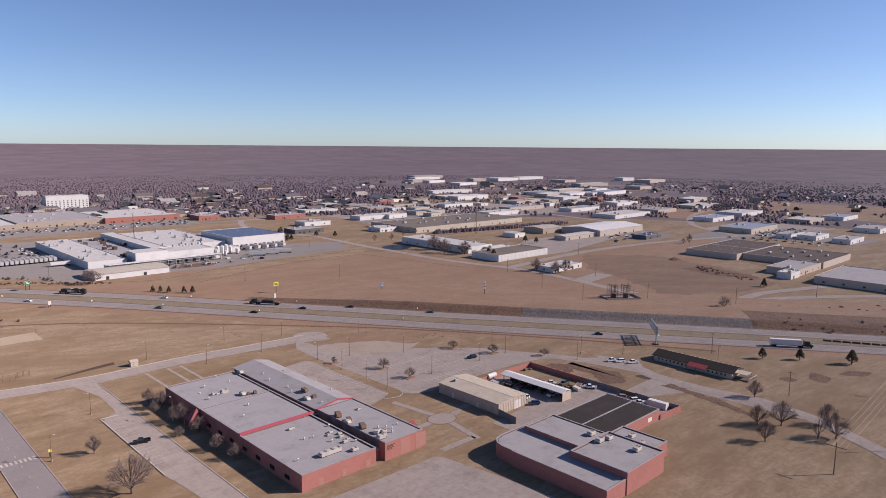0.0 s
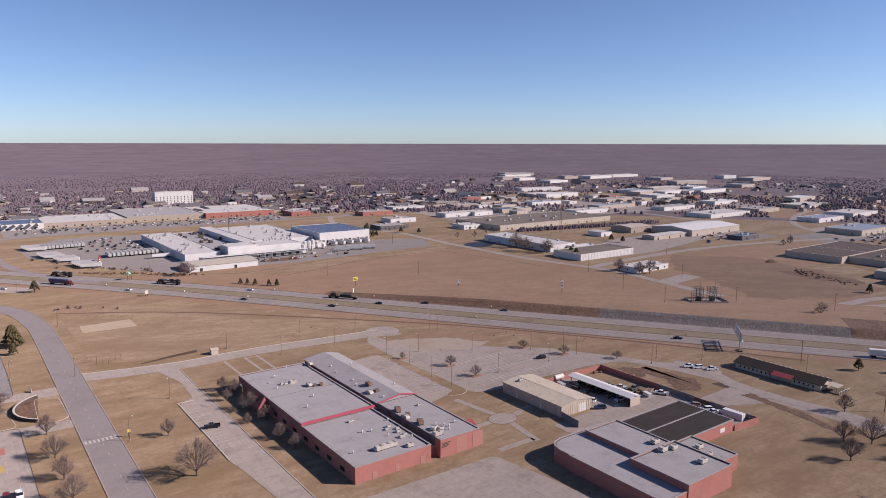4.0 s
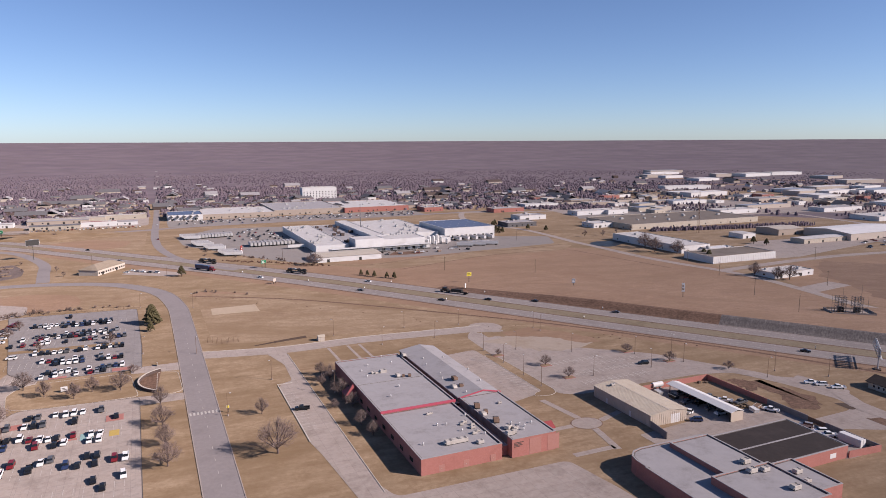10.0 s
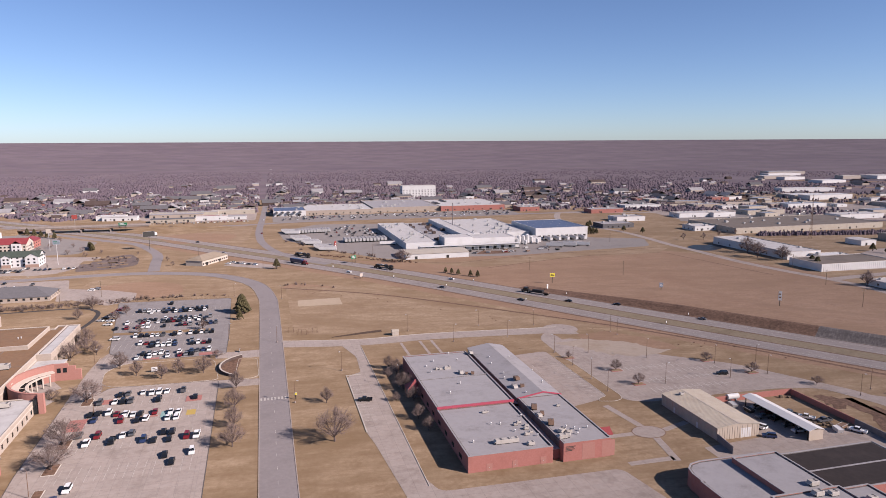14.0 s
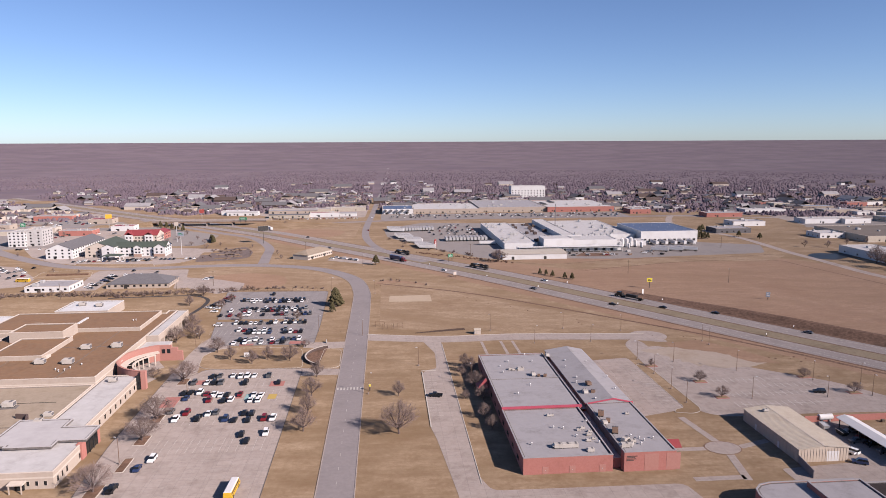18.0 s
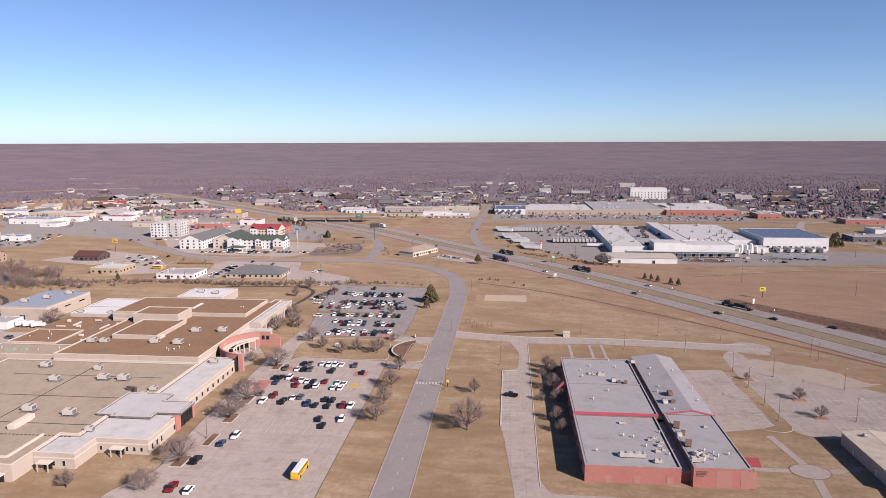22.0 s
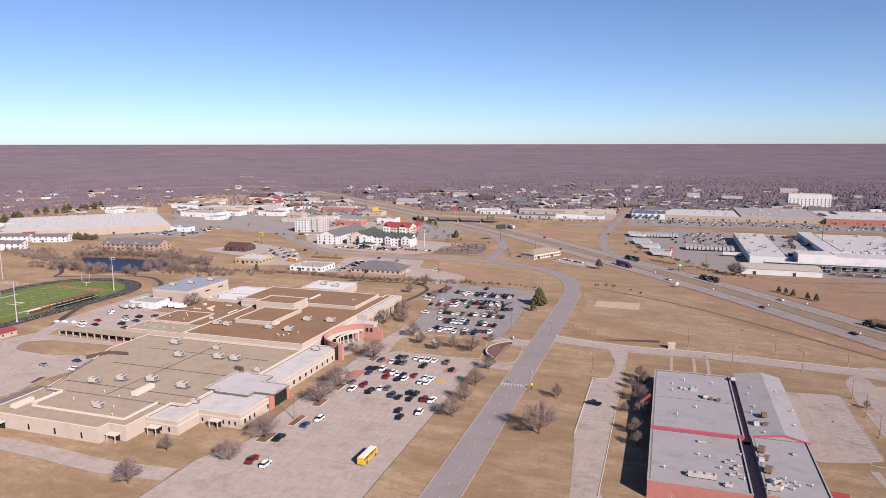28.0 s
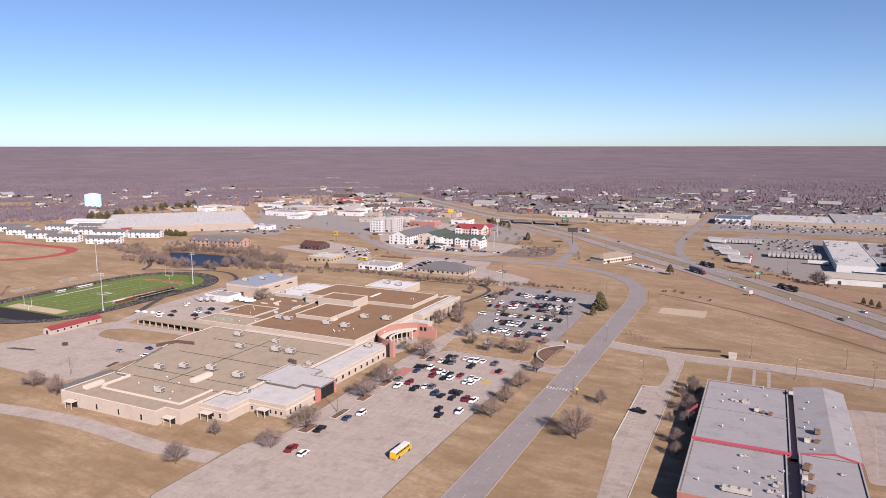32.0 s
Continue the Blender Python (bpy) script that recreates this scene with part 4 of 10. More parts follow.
PF = [(-66.8, 152.8), (-53.2, 152.8), (-53.2, 164.5), (-35.4, 164.5), (-35.4, 195.5), (-40, 195.5), (-40, 251), (-53.7, 251), (-53.7, 190), (-60, 190), (-60, 166), (-66.8, 166)]
flat_building("", "", PF, 5.0, TAN, PALE_ROOF, 0.3, TAN_BAND, band=(3.3, 3.8, TAN_BAND), parent=HS)
flat_building("", "", [(-64, 182), (-58, 182), (-58, 180.5), (-43, 180.5), (-43, 184.8), (-34.2, 184.8), (-34.2, 196), (-46, 196), (-46, 203), (-64, 203)], 6.1, EDGE, LOBBY_ROOF, 0.15, LOBBY_ROOF, base=5.4, parent=HS)
part("entrance_glass", Shape().box(-36.2, -35.1, 186.2, 195.2, 0.2, 5.2), GLASS, HS, "tall dark entrance glazing")
for y in (186.3, 189.2, 192.2, 195.1):
    part("mullion", Shape().box(-35.1, -34.95, y - 0.1, y + 0.1, 0, 5.4), DARK, HS)
part("entrance_pier", Shape().box(-36.6, -34.9, 195.3, 197.0, 0, 5.4), BRICK, HS)
part("entrance_pier", Shape().box(-36.6, -34.9, 182.8, 186.1, 0, 5.4), BRICK, HS)
BR = [(-121, 240.2), (-53.5, 240.2), (-53.5, 352), (-58, 352), (-58, 346), (-135.6, 346), (-135.6, 311), (-121, 311)]
flat_building("", "", BR, 8.0, TAN, BROWN_ROOF, 0.5, TAN_BAND, band=(5.8, 6.3, TAN_BAND), parent=HS)
flat_building("", "", rect(-135.4, -60, 311.3, 345.6), 9.7, TAN, BROWN_ROOF, 0.25, TAN_BAND, base=7.8, parent=HS)
flat_building("", "", rect(-114.5, -90, 295.2, 311.1), 12.6, TAN, BROWN_ROOF, 0.4, TAN_BAND, base=7.8, parent=HS)
flat_building("", "", [(-109, 266.5), (-86.3, 266.5), (-86.3, 297), (-89.8, 297), (-89.8, 295), (-109, 295)], 9.7, TAN, BROWN_ROOF, 0.35, TAN_BAND, base=7.8, parent=HS)
part("stair_box", Shape().bevel_box(-89, -85, 268, 272, 7.9, 9.2, 0.05), TAN_BAND, HS)
flat_building("", "", rect(-53.4, -47.5, 300, 352), 8.2, TAN, PALE_ROOF, 0.3, TAN_BAND, base=5.4, parent=HS)
for y in range(302, 352, 6):
    part("colonnade_pier", Shape().box(-49.0, -47.6, y, y + 1.3, 0, 5.5), TAN, HS)
flat_building("", "", rect(-164.5, -135.8, 317, 334), 6.6, TAN, WHITE_ROOF, 0.25, WHITE, parent=HS)
flat_building("", "", rect(-164.5, -135.8, 334.2, 353), 6.8, TAN, WHITE_ROOF, 0.25, WHITE, parent=HS)
flat_building("", "", rect(-166, -121.3, 250, 266), 4.3, TAN, TAN_ROOF, 0.25, TAN_BAND, parent=HS)
flat_building("", "", rect(-163.5, -138.6, 266.2, 289), 5.1, TAN, BROWN_ROOF, 0.3, TAN_BAND, parent=HS)
flat_building("", "", rect(-138.4, -121.3, 266.2, 310.8), 4.5, TAN, BROWN_ROOF, 0.12, EDGE, parent=HS)
flat_building("", "", rect(-166, -138.6, 289.2, 316.8), 4.6, TAN, BROWN_ROOF, 0.12, EDGE, parent=HS)
flat_building("", "", rect(-127.5, -98, 368.3, 394), 5.2, TAN, WHITE_ROOF, 0.3, WHITE, parent=HS)
for x, y, w, d, h, z in ((-156, 296, 5, 0.5, 0.7, 4.6), (-150, 301, 0.6, 7, 0.8, 4.6), (-146, 296, 2.4, 1.2, 1.1, 4.6), (-158, 306, 1.6, 1.6, 1.2, 4.6), (-143, 309, 3.5, 0.6, 0.7, 4.6), (-132, 297, 0.5, 9, 0.6, 4.5), (-128, 304, 3, 0.5, 0.7, 4.5), (-134, 280, 2, 1.2, 1.0, 4.5)):
    part("duct", Shape().bevel_box(x - w / 2, x + w / 2, y - d / 2, y + d / 2, z + 0.25, z + 0.25 + h, 0.04).box(x - w / 2 + 0.05, x - w / 2 + 0.25, y - 0.1, y + 0.1, z, z + 0.26).box(x + w / 2 - 0.25, x + w / 2 - 0.05, y - 0.1, y + 0.1, z, z + 0.26), TAN_BAND, HS)
for x, y, w, d in ((-154, 256, 4.5, 2.6), (-148, 257, 3, 2)):
    part("roof_hatch", Shape().bevel_box(x - w / 2, x + w / 2, y - d / 2, y + d / 2, 4.3, 5.3, 0.06), PALE_GREEN, HS, "weathered pale green rooftop cover")
part("air_handler", Shape().bevel_box(-86.8, -84.4, 167.5, 178, 5.5, 7.1, 0.08).box(-86.6, -86.3, 168.5, 177, 5.2, 5.6).box(-84.9, -84.6, 168.5, 177, 5.2, 5.6), TAN_BAND, HS, "long cream rooftop air handler")
for a, b in (((-137, 199), (-131, 180)), ((-131, 180), (-127, 165))):
    part("edge_screen", Shape().prism([a, (a[0] + 0.5, a[1]), (b[0] + 0.5, b[1]), b], 5.2, 5.75), EDGE, HS)
for i in range(7):
    part("skylight", Shape().bevel_box(-95, -93.6, 321.5 + i * 1.75, 322.6 + i * 1.75, 9.7, 10.25, 0.1), WHITE_ROOF, HS)
for x, y in ((-118, 325), (-114, 319), (-104, 321)):
    part("roof_patch", Shape().box(x, x + 4.5, y, y + 1.4, 9.7, 9.73), TAN_ROOF, HS, "paler patch on the brown roof")
for x0, x1, y0, y1 in ((-100, -99.75, 241, 266), (-70, -69.75, 241, 311), (-86, -54, 285, 285.25), (-120.5, -109.2, 282, 282.25)):
    part("roof_joint", Shape().box(x0, x1, y0, y1, 7.9, 8.05), EDGE, HS)
# curved brick entrance
def arc_ring(r0, r1, a0, a1, n=16):
    out = [(-33.7 + r0 * math.cos(math.radians(a0 + (a1 - a0) * i / n)), 268.2 + r0 * math.sin(math.radians(a0 + (a1 - a0) * i / n))) for i in range(n + 1)]
    inn = [(-33.7 + r1 * math.cos(math.radians(a0 + (a1 - a0) * i / n)), 268.2 + r1 * math.sin(math.radians(a0 + (a1 - a0) * i / n))) for i in range(n + 1)]
    return out + inn[::-1]


part("curved_wall", Shape().prism(arc_ring(20.5, 19.8, 117, 262, 24), 0, 7.6), PALE_BRICK, HS, "curved pink brick entrance wall")
part("wall_cap", Shape().prism(arc_ring(20.6, 19.7, 117, 262, 24), 7.6, 7.75), PALE_BRICK, HS)
part("canopy", Shape().prism(arc_ring(19.7, 16.6, 119, 252, 20), 4.6, 5.0), TAN_BAND, HS)
part("canopy_beam", Shape().prism(arc_ring(14.6, 13.7, 128, 232), 4.7, 5.2), TAN_BAND, HS, "pale ring beam of the entrance court")
for i in range(9):
    a = math.radians(130 + i * 12.4)
    part("column", Shape().tube((-33.7 + 14.1 * math.cos(a), 268.2 + 14.1 * math.sin(a), 0), (-33.7 + 14.1 * math.cos(a), 268.2 + 14.1 * math.sin(a), 4.7), 0.3, 0.3, 10), TAN_BAND, HS)
    if i % 2:
        part("rafter", Shape().tube((-33.7 + 14 * math.cos(a), 268.2 + 14 * math.sin(a), 4.9), (-33.7 + 19.6 * math.cos(a), 268.2 + 19.6 * math.sin(a), 4.9), 0.14, 0.14, 4), TAN_BAND, HS)
part("entrance_glazing", Shape().prism(arc_ring(19.78, 19.6, 132, 205), 0.3, 4.3), GLASS, HS)
part("arch_floor", Shape().prism(arc_ring(19.6, 8.0, 119, 250), 0.03, 0.1), CONCRETE, HS)
for x0, x1, h in ((-43.2, -37.4, 7.4), (-37.4, -34.6, 6.2), (-34.6, -32.4, 4.6)):
    part("brick_wing", Shape().box(x0, x1, 286.0, 287.2, 0, h), PALE_BRICK, HS, "pink brick end wall with windows")
for x in (-41.8, -39.4):
    part("wing_window", Shape().box(x, x + 1.5, 285.9, 286.2, 3.6, 5.6), GLASS, HS)
part("entrance_roof", Shape().box(-53.3, -41, 287.4, 300, 5.0, 5.4), PALE_ROOF, HS)
part("entrance_wall", Shape().box(-53.2, -41.2, 287.6, 299.8, 0, 5.0), TAN, HS)
part("brick_pier", Shape().prism(rect(-38.4, -36.4, 247.4, 249.4), 0, 7.7), PALE_BRICK, HS)
part("pier_glass", Shape().box(-40.2, -38.7, 246.8, 249.0, 0.3, 6.0), GLASS, HS)
# service canopy
part("service_canopy", Shape().box(-202, -143.2, 239.5, 247, 3.0, 3.4), TAN_ROOF, HS)
for i in range(13):
    part("canopy_post", Shape().box(-201.6 + i * 4.8, -201.1 + i * 4.8, 239.8, 240.3, 0, 3.0), TAN, HS)
# roof walls and joints
part("roof_screen", Shape().prism([(-141, 199.3), (-140.5, 199.0), (-137, 208), (-127, 209.5), (-127, 210), (-137.5, 208.6)], 5.2, 6.7), DULL_ROOF, HS)
part("roof_screen", Shape().prism([(-67.5, 207.2), (-63.5, 206.6), (-62, 202.8), (-61.5, 203), (-63, 207.1), (-67.4, 207.7)], 5.2, 6.9), DULL_ROOF, HS)
for y in (174, 199, 222):
    part("roof_joint", Shape().box(-126, -60.5, y, y + 0.3, 5.2, 5.28), DARK, HS)
for x in (-97.5,):
    part("roof_joint", Shape().box(x, x + 0.3, 166, 239.5, 5.2, 5.29), DARK, HS)
for x0, x1, y0, y1, h in ((-114.5, -72.2, 148.0, 148.5, 5.85), (-72.4, -71.8, 148.5, 165.0, 5.85), (-116.4, -115.8, 150.0, 162.6, 6.1), (-123.4, -115.8, 162.6, 163.2, 6.1), (-116.2, -114.5, 149.9, 150.3, 6.1)):
    part("parapet_step", Shape().box(x0, x1, y0, y1, 5.2, h), TAN_BAND, HS)
part("inner_edge", Shape().box(-123.2, -116.5, 162.2, 162.6, 5.2, 5.9), EDGE, HS)
part("edge_screen", Shape().prism([(-129.6, 142.5), (-129.2, 142.3), (-128.6, 164.0), (-129.0, 164.2)], 0, 6.3), GREY_SHINGLE, HS, "grey louvred screen beside the roof edge")
part("screen_end", Shape().box(-129.0, -122.8, 163.9, 164.2, 0, 6.2), GREY_SHINGLE, HS)
units([(-118.9, 232.0, 1.4), (-113.4, 176.0, 1.4), (-104.6, 181.8, 1.4), (-91.6, 184.7, 1.5), (-103.3, 215.7, 1.4), (-93.3, 230.0, 1.2), (-84.2, 218.9, 1.5), (-75.7, 219.0, 1.5), (-74.5, 182.3, 1.5)], 5.2)
for x, y in ((-118.9, 232.0), (-113.4, 176.0), (-104.6, 181.8), (-91.6, 184.7), (-103.3, 215.7), (-84.2, 218.9), (-75.7, 219.0), (-74.5, 182.3)):
    part("roof_pad", Shape().prism([(x - 2.4, y - 2.6), (x + 3.4, y - 2.2), (x + 3.0, y + 1.6), (x - 2.0, y + 2.0)], 5.19, 5.23), EDGE, HS)
dash = Shape()
for i in range(38):
    dash.box(-115.5 + i * 1.42, -114.7 + i * 1.42, 164.4, 164.9, 5.2, 5.34)
part("walkway_pads", dash, DULL_ROOF, HS, "row of dark walkway pads", kind="stuff")
units([(-89.9, 155.0, 1.3)], 5.2)
part("air_handler", Shape().bevel_box(-119.5, -117.6, 143.5, 152, 5.5, 7.0, 0.08).box(-119.3, -119.0, 144, 151.5, 5.2, 5.6).box(-118.1, -117.8, 144, 151.5, 5.2, 5.6), TAN_BAND, HS, "long cream rooftop air handler")
units([(-57.5, 202.8, 1.1), (-57.0, 208.7, 1.1), (-58.8, 169.8, 1.1), (-48.0, 243.9, 1.2)], 5.1)
units([(-115.5, 260.4, 1.5), (-108.9, 260, 1.4), (-84.6, 261.5, 1.5), (-72.6, 260.5, 1.6), (-73.9, 281.7, 1.5), (-60.6, 283.0, 1.6)], 8.0)
vents([(-68, 325), (-67, 326)], 9.7)
units([(-160, 320, 1.1), (-142, 319.5, 1.1)], 6.6)
units([(-126, 285, 0.9), (-128, 272, 0.8)], 4.5)
vents([(-158, 275), (-150, 280), (-146, 272), (-154, 284)], 5.1)
vents([(-160, 258), (-140, 256), (-132, 260)], 4.3)
units([(-118, 383, 1.4), (-107, 380, 1.4)], 5.2)
vents([(-112, 176), (-100, 168), (-90, 164.9), (-95, 157), (-84, 156), (-79, 150), (-117, 160), (-105, 158)], 5.2)
vents([(-72, 250), (-74, 252), (-70, 251), (-69, 254), (-66, 258)], 8.0)
for s in (8, 20, 32, 44):
    window(HS, SW, 0, s, 0.8, 1.1, 2.4)
for s in (2, 6, 9.5):
    window(HS, PF, 0, s, 0.9, 1.1, 1.9)
for s in (1, 5, 7.5, 10, 12.5, 15):
    window(HS, PF, 2, s, 1.0, 1.0, 1.6)
for s in (2, 5, 8, 17, 20, 22):
    window(HS, PF, 3, s, 1.0, 1.2, 2.0)
for s in range(3, 58, 5):
    window(HS, PF, 5, s, 1.0, 1.6, 1.9)
for x, y in ((-118.5, 138.5), (-71.0, 143.0), (-62.0, 152.3), (-45.0, 164.0)):
    part("door_canopy", Shape().box(x - 2.2, x + 2.2, y - 2.6, y, 2.7, 3.1), TAN_BAND, HS)
    for dx in (-1.9, 1.6):
        part("canopy_post", Shape().box(x + dx, x + dx + 0.3, y - 2.5, y - 2.2, 0, 2.7), TAN, HS)
    part("doorway", Shape().box(x - 1.3, x + 1.3, y - 0.1, y + 0.6, 0, 2.5), GLASS, HS)

GYM = thing("gymnasium", "tan gymnasium with pale blue metal roof", "gymnasium")
PG = rect(-212.5, -184, 324, 366)
flat_building("", "", PG, 8.2, TAN, PALE_BLUE_ROOF, 0.1, PALE_BLUE_ROOF, band=(6.8, 7.3, TAN_BAND), parent=GYM)
for s in (4, 16, 30):
    window(GYM, PG, 1, s, 4.2, 6, 1.0)
door(GYM, PG, 0, 12, 3.0, 3.0)
units([(-205, 335, 1.5), (-198, 345, 1.5), (-192, 358, 1.5)], 8.2)
LOW = flat_building("storage_building", "low white storage building beside the gymnasium", rect(-213.5, -193.5, 304.5, 317.5), 3.8, WHITE, GREY_ROOF, 0.25, WHITE)
door(LOW, rect(-213.5, -193.5, 304.5, 317.5), 0, 4, 3, 2.8, STEEL)
vents([(-208, 310), (-200, 312)], 3.8)

HUT = thing("concession_hut", "small brick concession hut with red metal roof", "hut")
PHU = rect(-231, -224, 203, 234)
part("wall", Shape().prism(PHU, 0, 3.0, top=False), TAN, HUT)
part("roof", Shape().gable(-231, -224, 203, 234, 3.0, 4.4, 0.5, 0.15, "y"), RED_ROOF, HUT)
part("gable_end", Shape().add([(-231, 203, 3.0), (-224, 203, 3.0), (-227.5, 203, 4.3), (-231, 203.2, 3.0), (-224, 203.2, 3.0), (-227.5, 203.2, 4.3)], [(0, 1, 2), (5, 4, 3), (0, 2, 5, 3), (1, 4, 5, 2)]), TAN, HUT)
for s in (3, 7, 11, 15, 22, 27):
    window(HUT, PHU, 1, s, 1.0, 1.2, 1.2)
door(HUT, PHU, 0, 2.5, 1.6, 2.2)

# ---- lots and lanes ----
def ragged(poly, wild=2.0, step=4.0):
    """The polygon with an uneven outline."""
    r, out = random.Random(len(poly) * 31 + int(abs(poly[0][0]))), []
    for i, p in enumerate(poly):
        a, b = Vector(p), Vector(poly[(i + 1) % len(poly)])
        n = max(1, int((b - a).length / step))
        for j in range(n):
            q = a.lerp(b, j / n)
            out.append((q.x + r.uniform(-wild, wild), q.y + r.uniform(-wild, wild)))
    return out


def lot(name, poly, mat, label, z=0.04, r=3.0, edge=None, category="parking lot"):
    ob = solid(name, patch(rounded(poly, r), z), mat, label, category, kind="structure")
    if edge:
        k = Shape()
        ring = rounded(poly, r)
        kerb(ring + [ring[0]], 0, k)
        solid("kerb", k, edge, "raised concrete kerb round the paving", "kerb", kind="structure")
    return ob


lot("parking_lot", [(-35, 100), (27.5, 100), (26.5, 150), (25.5, 268), (-18, 270.5), (-22, 262), (-31.4, 255), (-30.5, 194), (-29, 172), (-27.4, 155), (-35, 140)], CONCRETE, "wide pale concrete school parking lot with faded lines", edge=DARK_KERB)
lot("access_lane", [(-31.5, 250), (-20, 262), (-22, 275), (-24, 291), (-20.5, 299.6), (-15, 302), (-15, 310), (-28, 326), (-31, 312), (-32, 295), (-31.7, 264)], CONCRETE, "curved concrete access lane by the school entrance", z=0.042)
lot("parking_lot", [(-18, 307), (26.5, 306), (26.5, 345), (24, 432), (-45, 437), (-43, 424), (-37, 383), (-28.4, 322)], GREY_LOT, "busy concrete parking lot full of parked cars", edge=DARK_KERB, z=0.045)
lot("lane", [(22, 300), (43, 297.5), (43, 309), (22, 309)], CONCRETE, "short concrete lane joining the street", z=0.05, r=1)
lot("lane", [(20, 258), (43, 258), (43, 266), (20, 269)], CONCRETE, "short concrete lane joining the street", z=0.05, r=1)
lot("grass_island", [(-22.5, 275), (-24.5, 291), (-21, 300), (-16, 303), (18.7, 301.5), (22, 297), (25.3, 269.2), (1, 269), (-17, 271)], GRASS, "grass island with bare trees between the lots", z=0.07, r=3, edge=KERB, category="lawn")
lot("grass_strip", [(-35, 356), (18, 352), (18, 357.5), (-36, 361)], GRASS, "narrow grass strip between parking rows", z=0.07, r=2, category="lawn")
EAST = refine([(52, 316), (70, 312), (95, 308), (130, 309), (185, 304), (200, 303)], 8)
solid("side_street", strip(EAST, -5.6, 5.6, 0.055), CONCRETE, "pale concrete side street past the brick school", "street", kind="structure")
solid("cul_de_sac", patch([(201 + 9.5 * math.cos(i * math.pi / 12), 304 + 9.5 * math.sin(i * math.pi / 12)) for i in range(24)], 0.06), CONCRETE, "round concrete turning end of the street", "street", kind="structure")
k = Shape()
kerb(EAST, -5.6, k, 0.5, 0.2)
solid("kerb", k, KERB, "pale raised kerb along the side street", "kerb", kind="structure")
lot("drive", [(82, 306), (91.4, 306), (91.4, 160), (94, 151), (152, 150), (156, 128), (160, 90), (105, 70), (82, 110), (84, 148), (80.5, 188), (79, 198), (79, 255), (81, 260), (86, 262), (87, 285)], CONCRETE, "concrete drive and forecourt round the brick school", z=0.045, r=3, category="driveway")
lot("parking_lot", [(155.5, 266), (177, 269), (177.4, 205.5), (167, 202.5), (156, 199.5)], CONCRETE, "small concrete parking bay behind the brick school", z=0.048, r=3)
lot("parking_lot", [(190, 300), (206, 300), (213, 262), (253, 228), (279, 184), (286, 150), (283, 120), (285, 75), (277, 75), (275, 120), (250.2, 132.5), (250.2, 140.5), (257, 140.7), (275, 141), (280, 149), (274.5, 173), (266.5, 191.5), (250, 196), (220, 197), (190, 197), (184, 200), (181.4, 204), (181, 250), (183, 290)], CONCRETE, "large empty concrete parking lot with worn lines", z=0.046, r=5)
lot("dirt_patch", ragged([(189, 279), (199, 284), (208, 284), (221, 277), (232, 271), (240, 256), (231, 252), (221, 249), (206, 255), (197, 266)], 2.2, 3.0), DIRT, "pale dirt spread over the edge of the lot", z=0.06, r=1.0, category="dirt")
lot("weedy_ground", ragged([(193, 297), (206, 292), (212, 303), (231, 296), (246, 270), (256, 248), (236, 254), (223, 272), (206, 282), (194, 286)], 1.5), GRASS, "rough brown weedy ground by the cul-de-sac", z=0.057, r=1.0, category="weeds")
lot("bare_soil", ragged([(204, 291), (224, 293), (238, 274), (246, 253), (234, 256), (222, 273), (205, 284)], 1.4, 3.0), FIELD, "brown churned soil beside the pale dirt", z=0.066, r=0.8, category="soil")
lot("grass_strip", [(177.0, 258.5), (180.2, 259.5), (182.4, 252), (183.2, 206), (181.6, 202.4), (178, 201), (171.5, 202.8), (173.5, 205.8), (177.2, 207)], GRASS, "narrow grass island with kerb in the lot", z=0.08, r=1.5, edge=KERB, category="lawn")
lot("yard", [(186, 139.5), (236, 113.5), (249.4, 113.5), (249.4, 157), (232, 160), (230, 189), (213, 189), (211, 158), (186, 156)], CONCRETE, "concrete service yard with parked vehicles", z=0.05, r=1, category="yard")
lot("sand_court", [(65.5, 396), (93, 394.5), (93, 413.5), (66, 412.5)], SAND, "pale rectangular sand court in the field", z=0.06, r=1, category="court")
solid("plaza_ring", patch([(175 + 6.2 * math.cos(i * math.pi / 16), 172 + 5.2 * math.sin(i * math.pi / 16)) for i in range(32)], 0.06), RUST, "brick edging ring of the small plaza", "paving", kind="structure")
solid("plaza", patch([(175 + 5.8 * math.cos(i * math.pi / 16), 172 + 4.8 * math.sin(i * math.pi / 16)) for i in range(32)], 0.08), CONCRETE, "round concrete plaza between lawns", "paving", kind="structure")
for a, b in (((175, 177), (172, 198)), ((169, 172), (158, 172)), ((181, 172), (193, 176)), ((175, 167), (172, 150)), ((172, 152), (156, 152))):
    solid("footpath", strip([a, b], -1.3, 1.3, 0.055), CONCRETE, "narrow concrete footpath across the lawn", "footpath", kind="structure")
for x in (112, 122, 128):
    solid("footpath", strip([(x, 302), (x, 262)], -0.7, 0.7, 0.05), CONCRETE, "narrow concrete footpath across the lawn", "footpath", kind="structure")
k = Shape()
kerb(MAIN, -6.6, k, 0.32, 0.15)
kerb(MAIN, 4.8, k, 0.32, 0.15)
solid("kerb", k, CONCRETE, "pale concrete kerb along the street", "kerb", kind="structure")

# ---- running track and field ----
def oval(cx, cy, w, l, n=16):
    """A stadium shape, l long in y."""
    pts = []
    for i in range(n + 1):
        a = math.pi * i / n
        pts.append((cx + w / 2 * math.cos(a), cy + (l - w) / 2 + w / 2 * math.sin(a)))
    for i in range(n + 1):
        a = math.pi + math.pi * i / n
        pts.append((cx + w / 2 * math.cos(a), cy - (l - w) / 2 + w / 2 * math.sin(a)))
    return pts


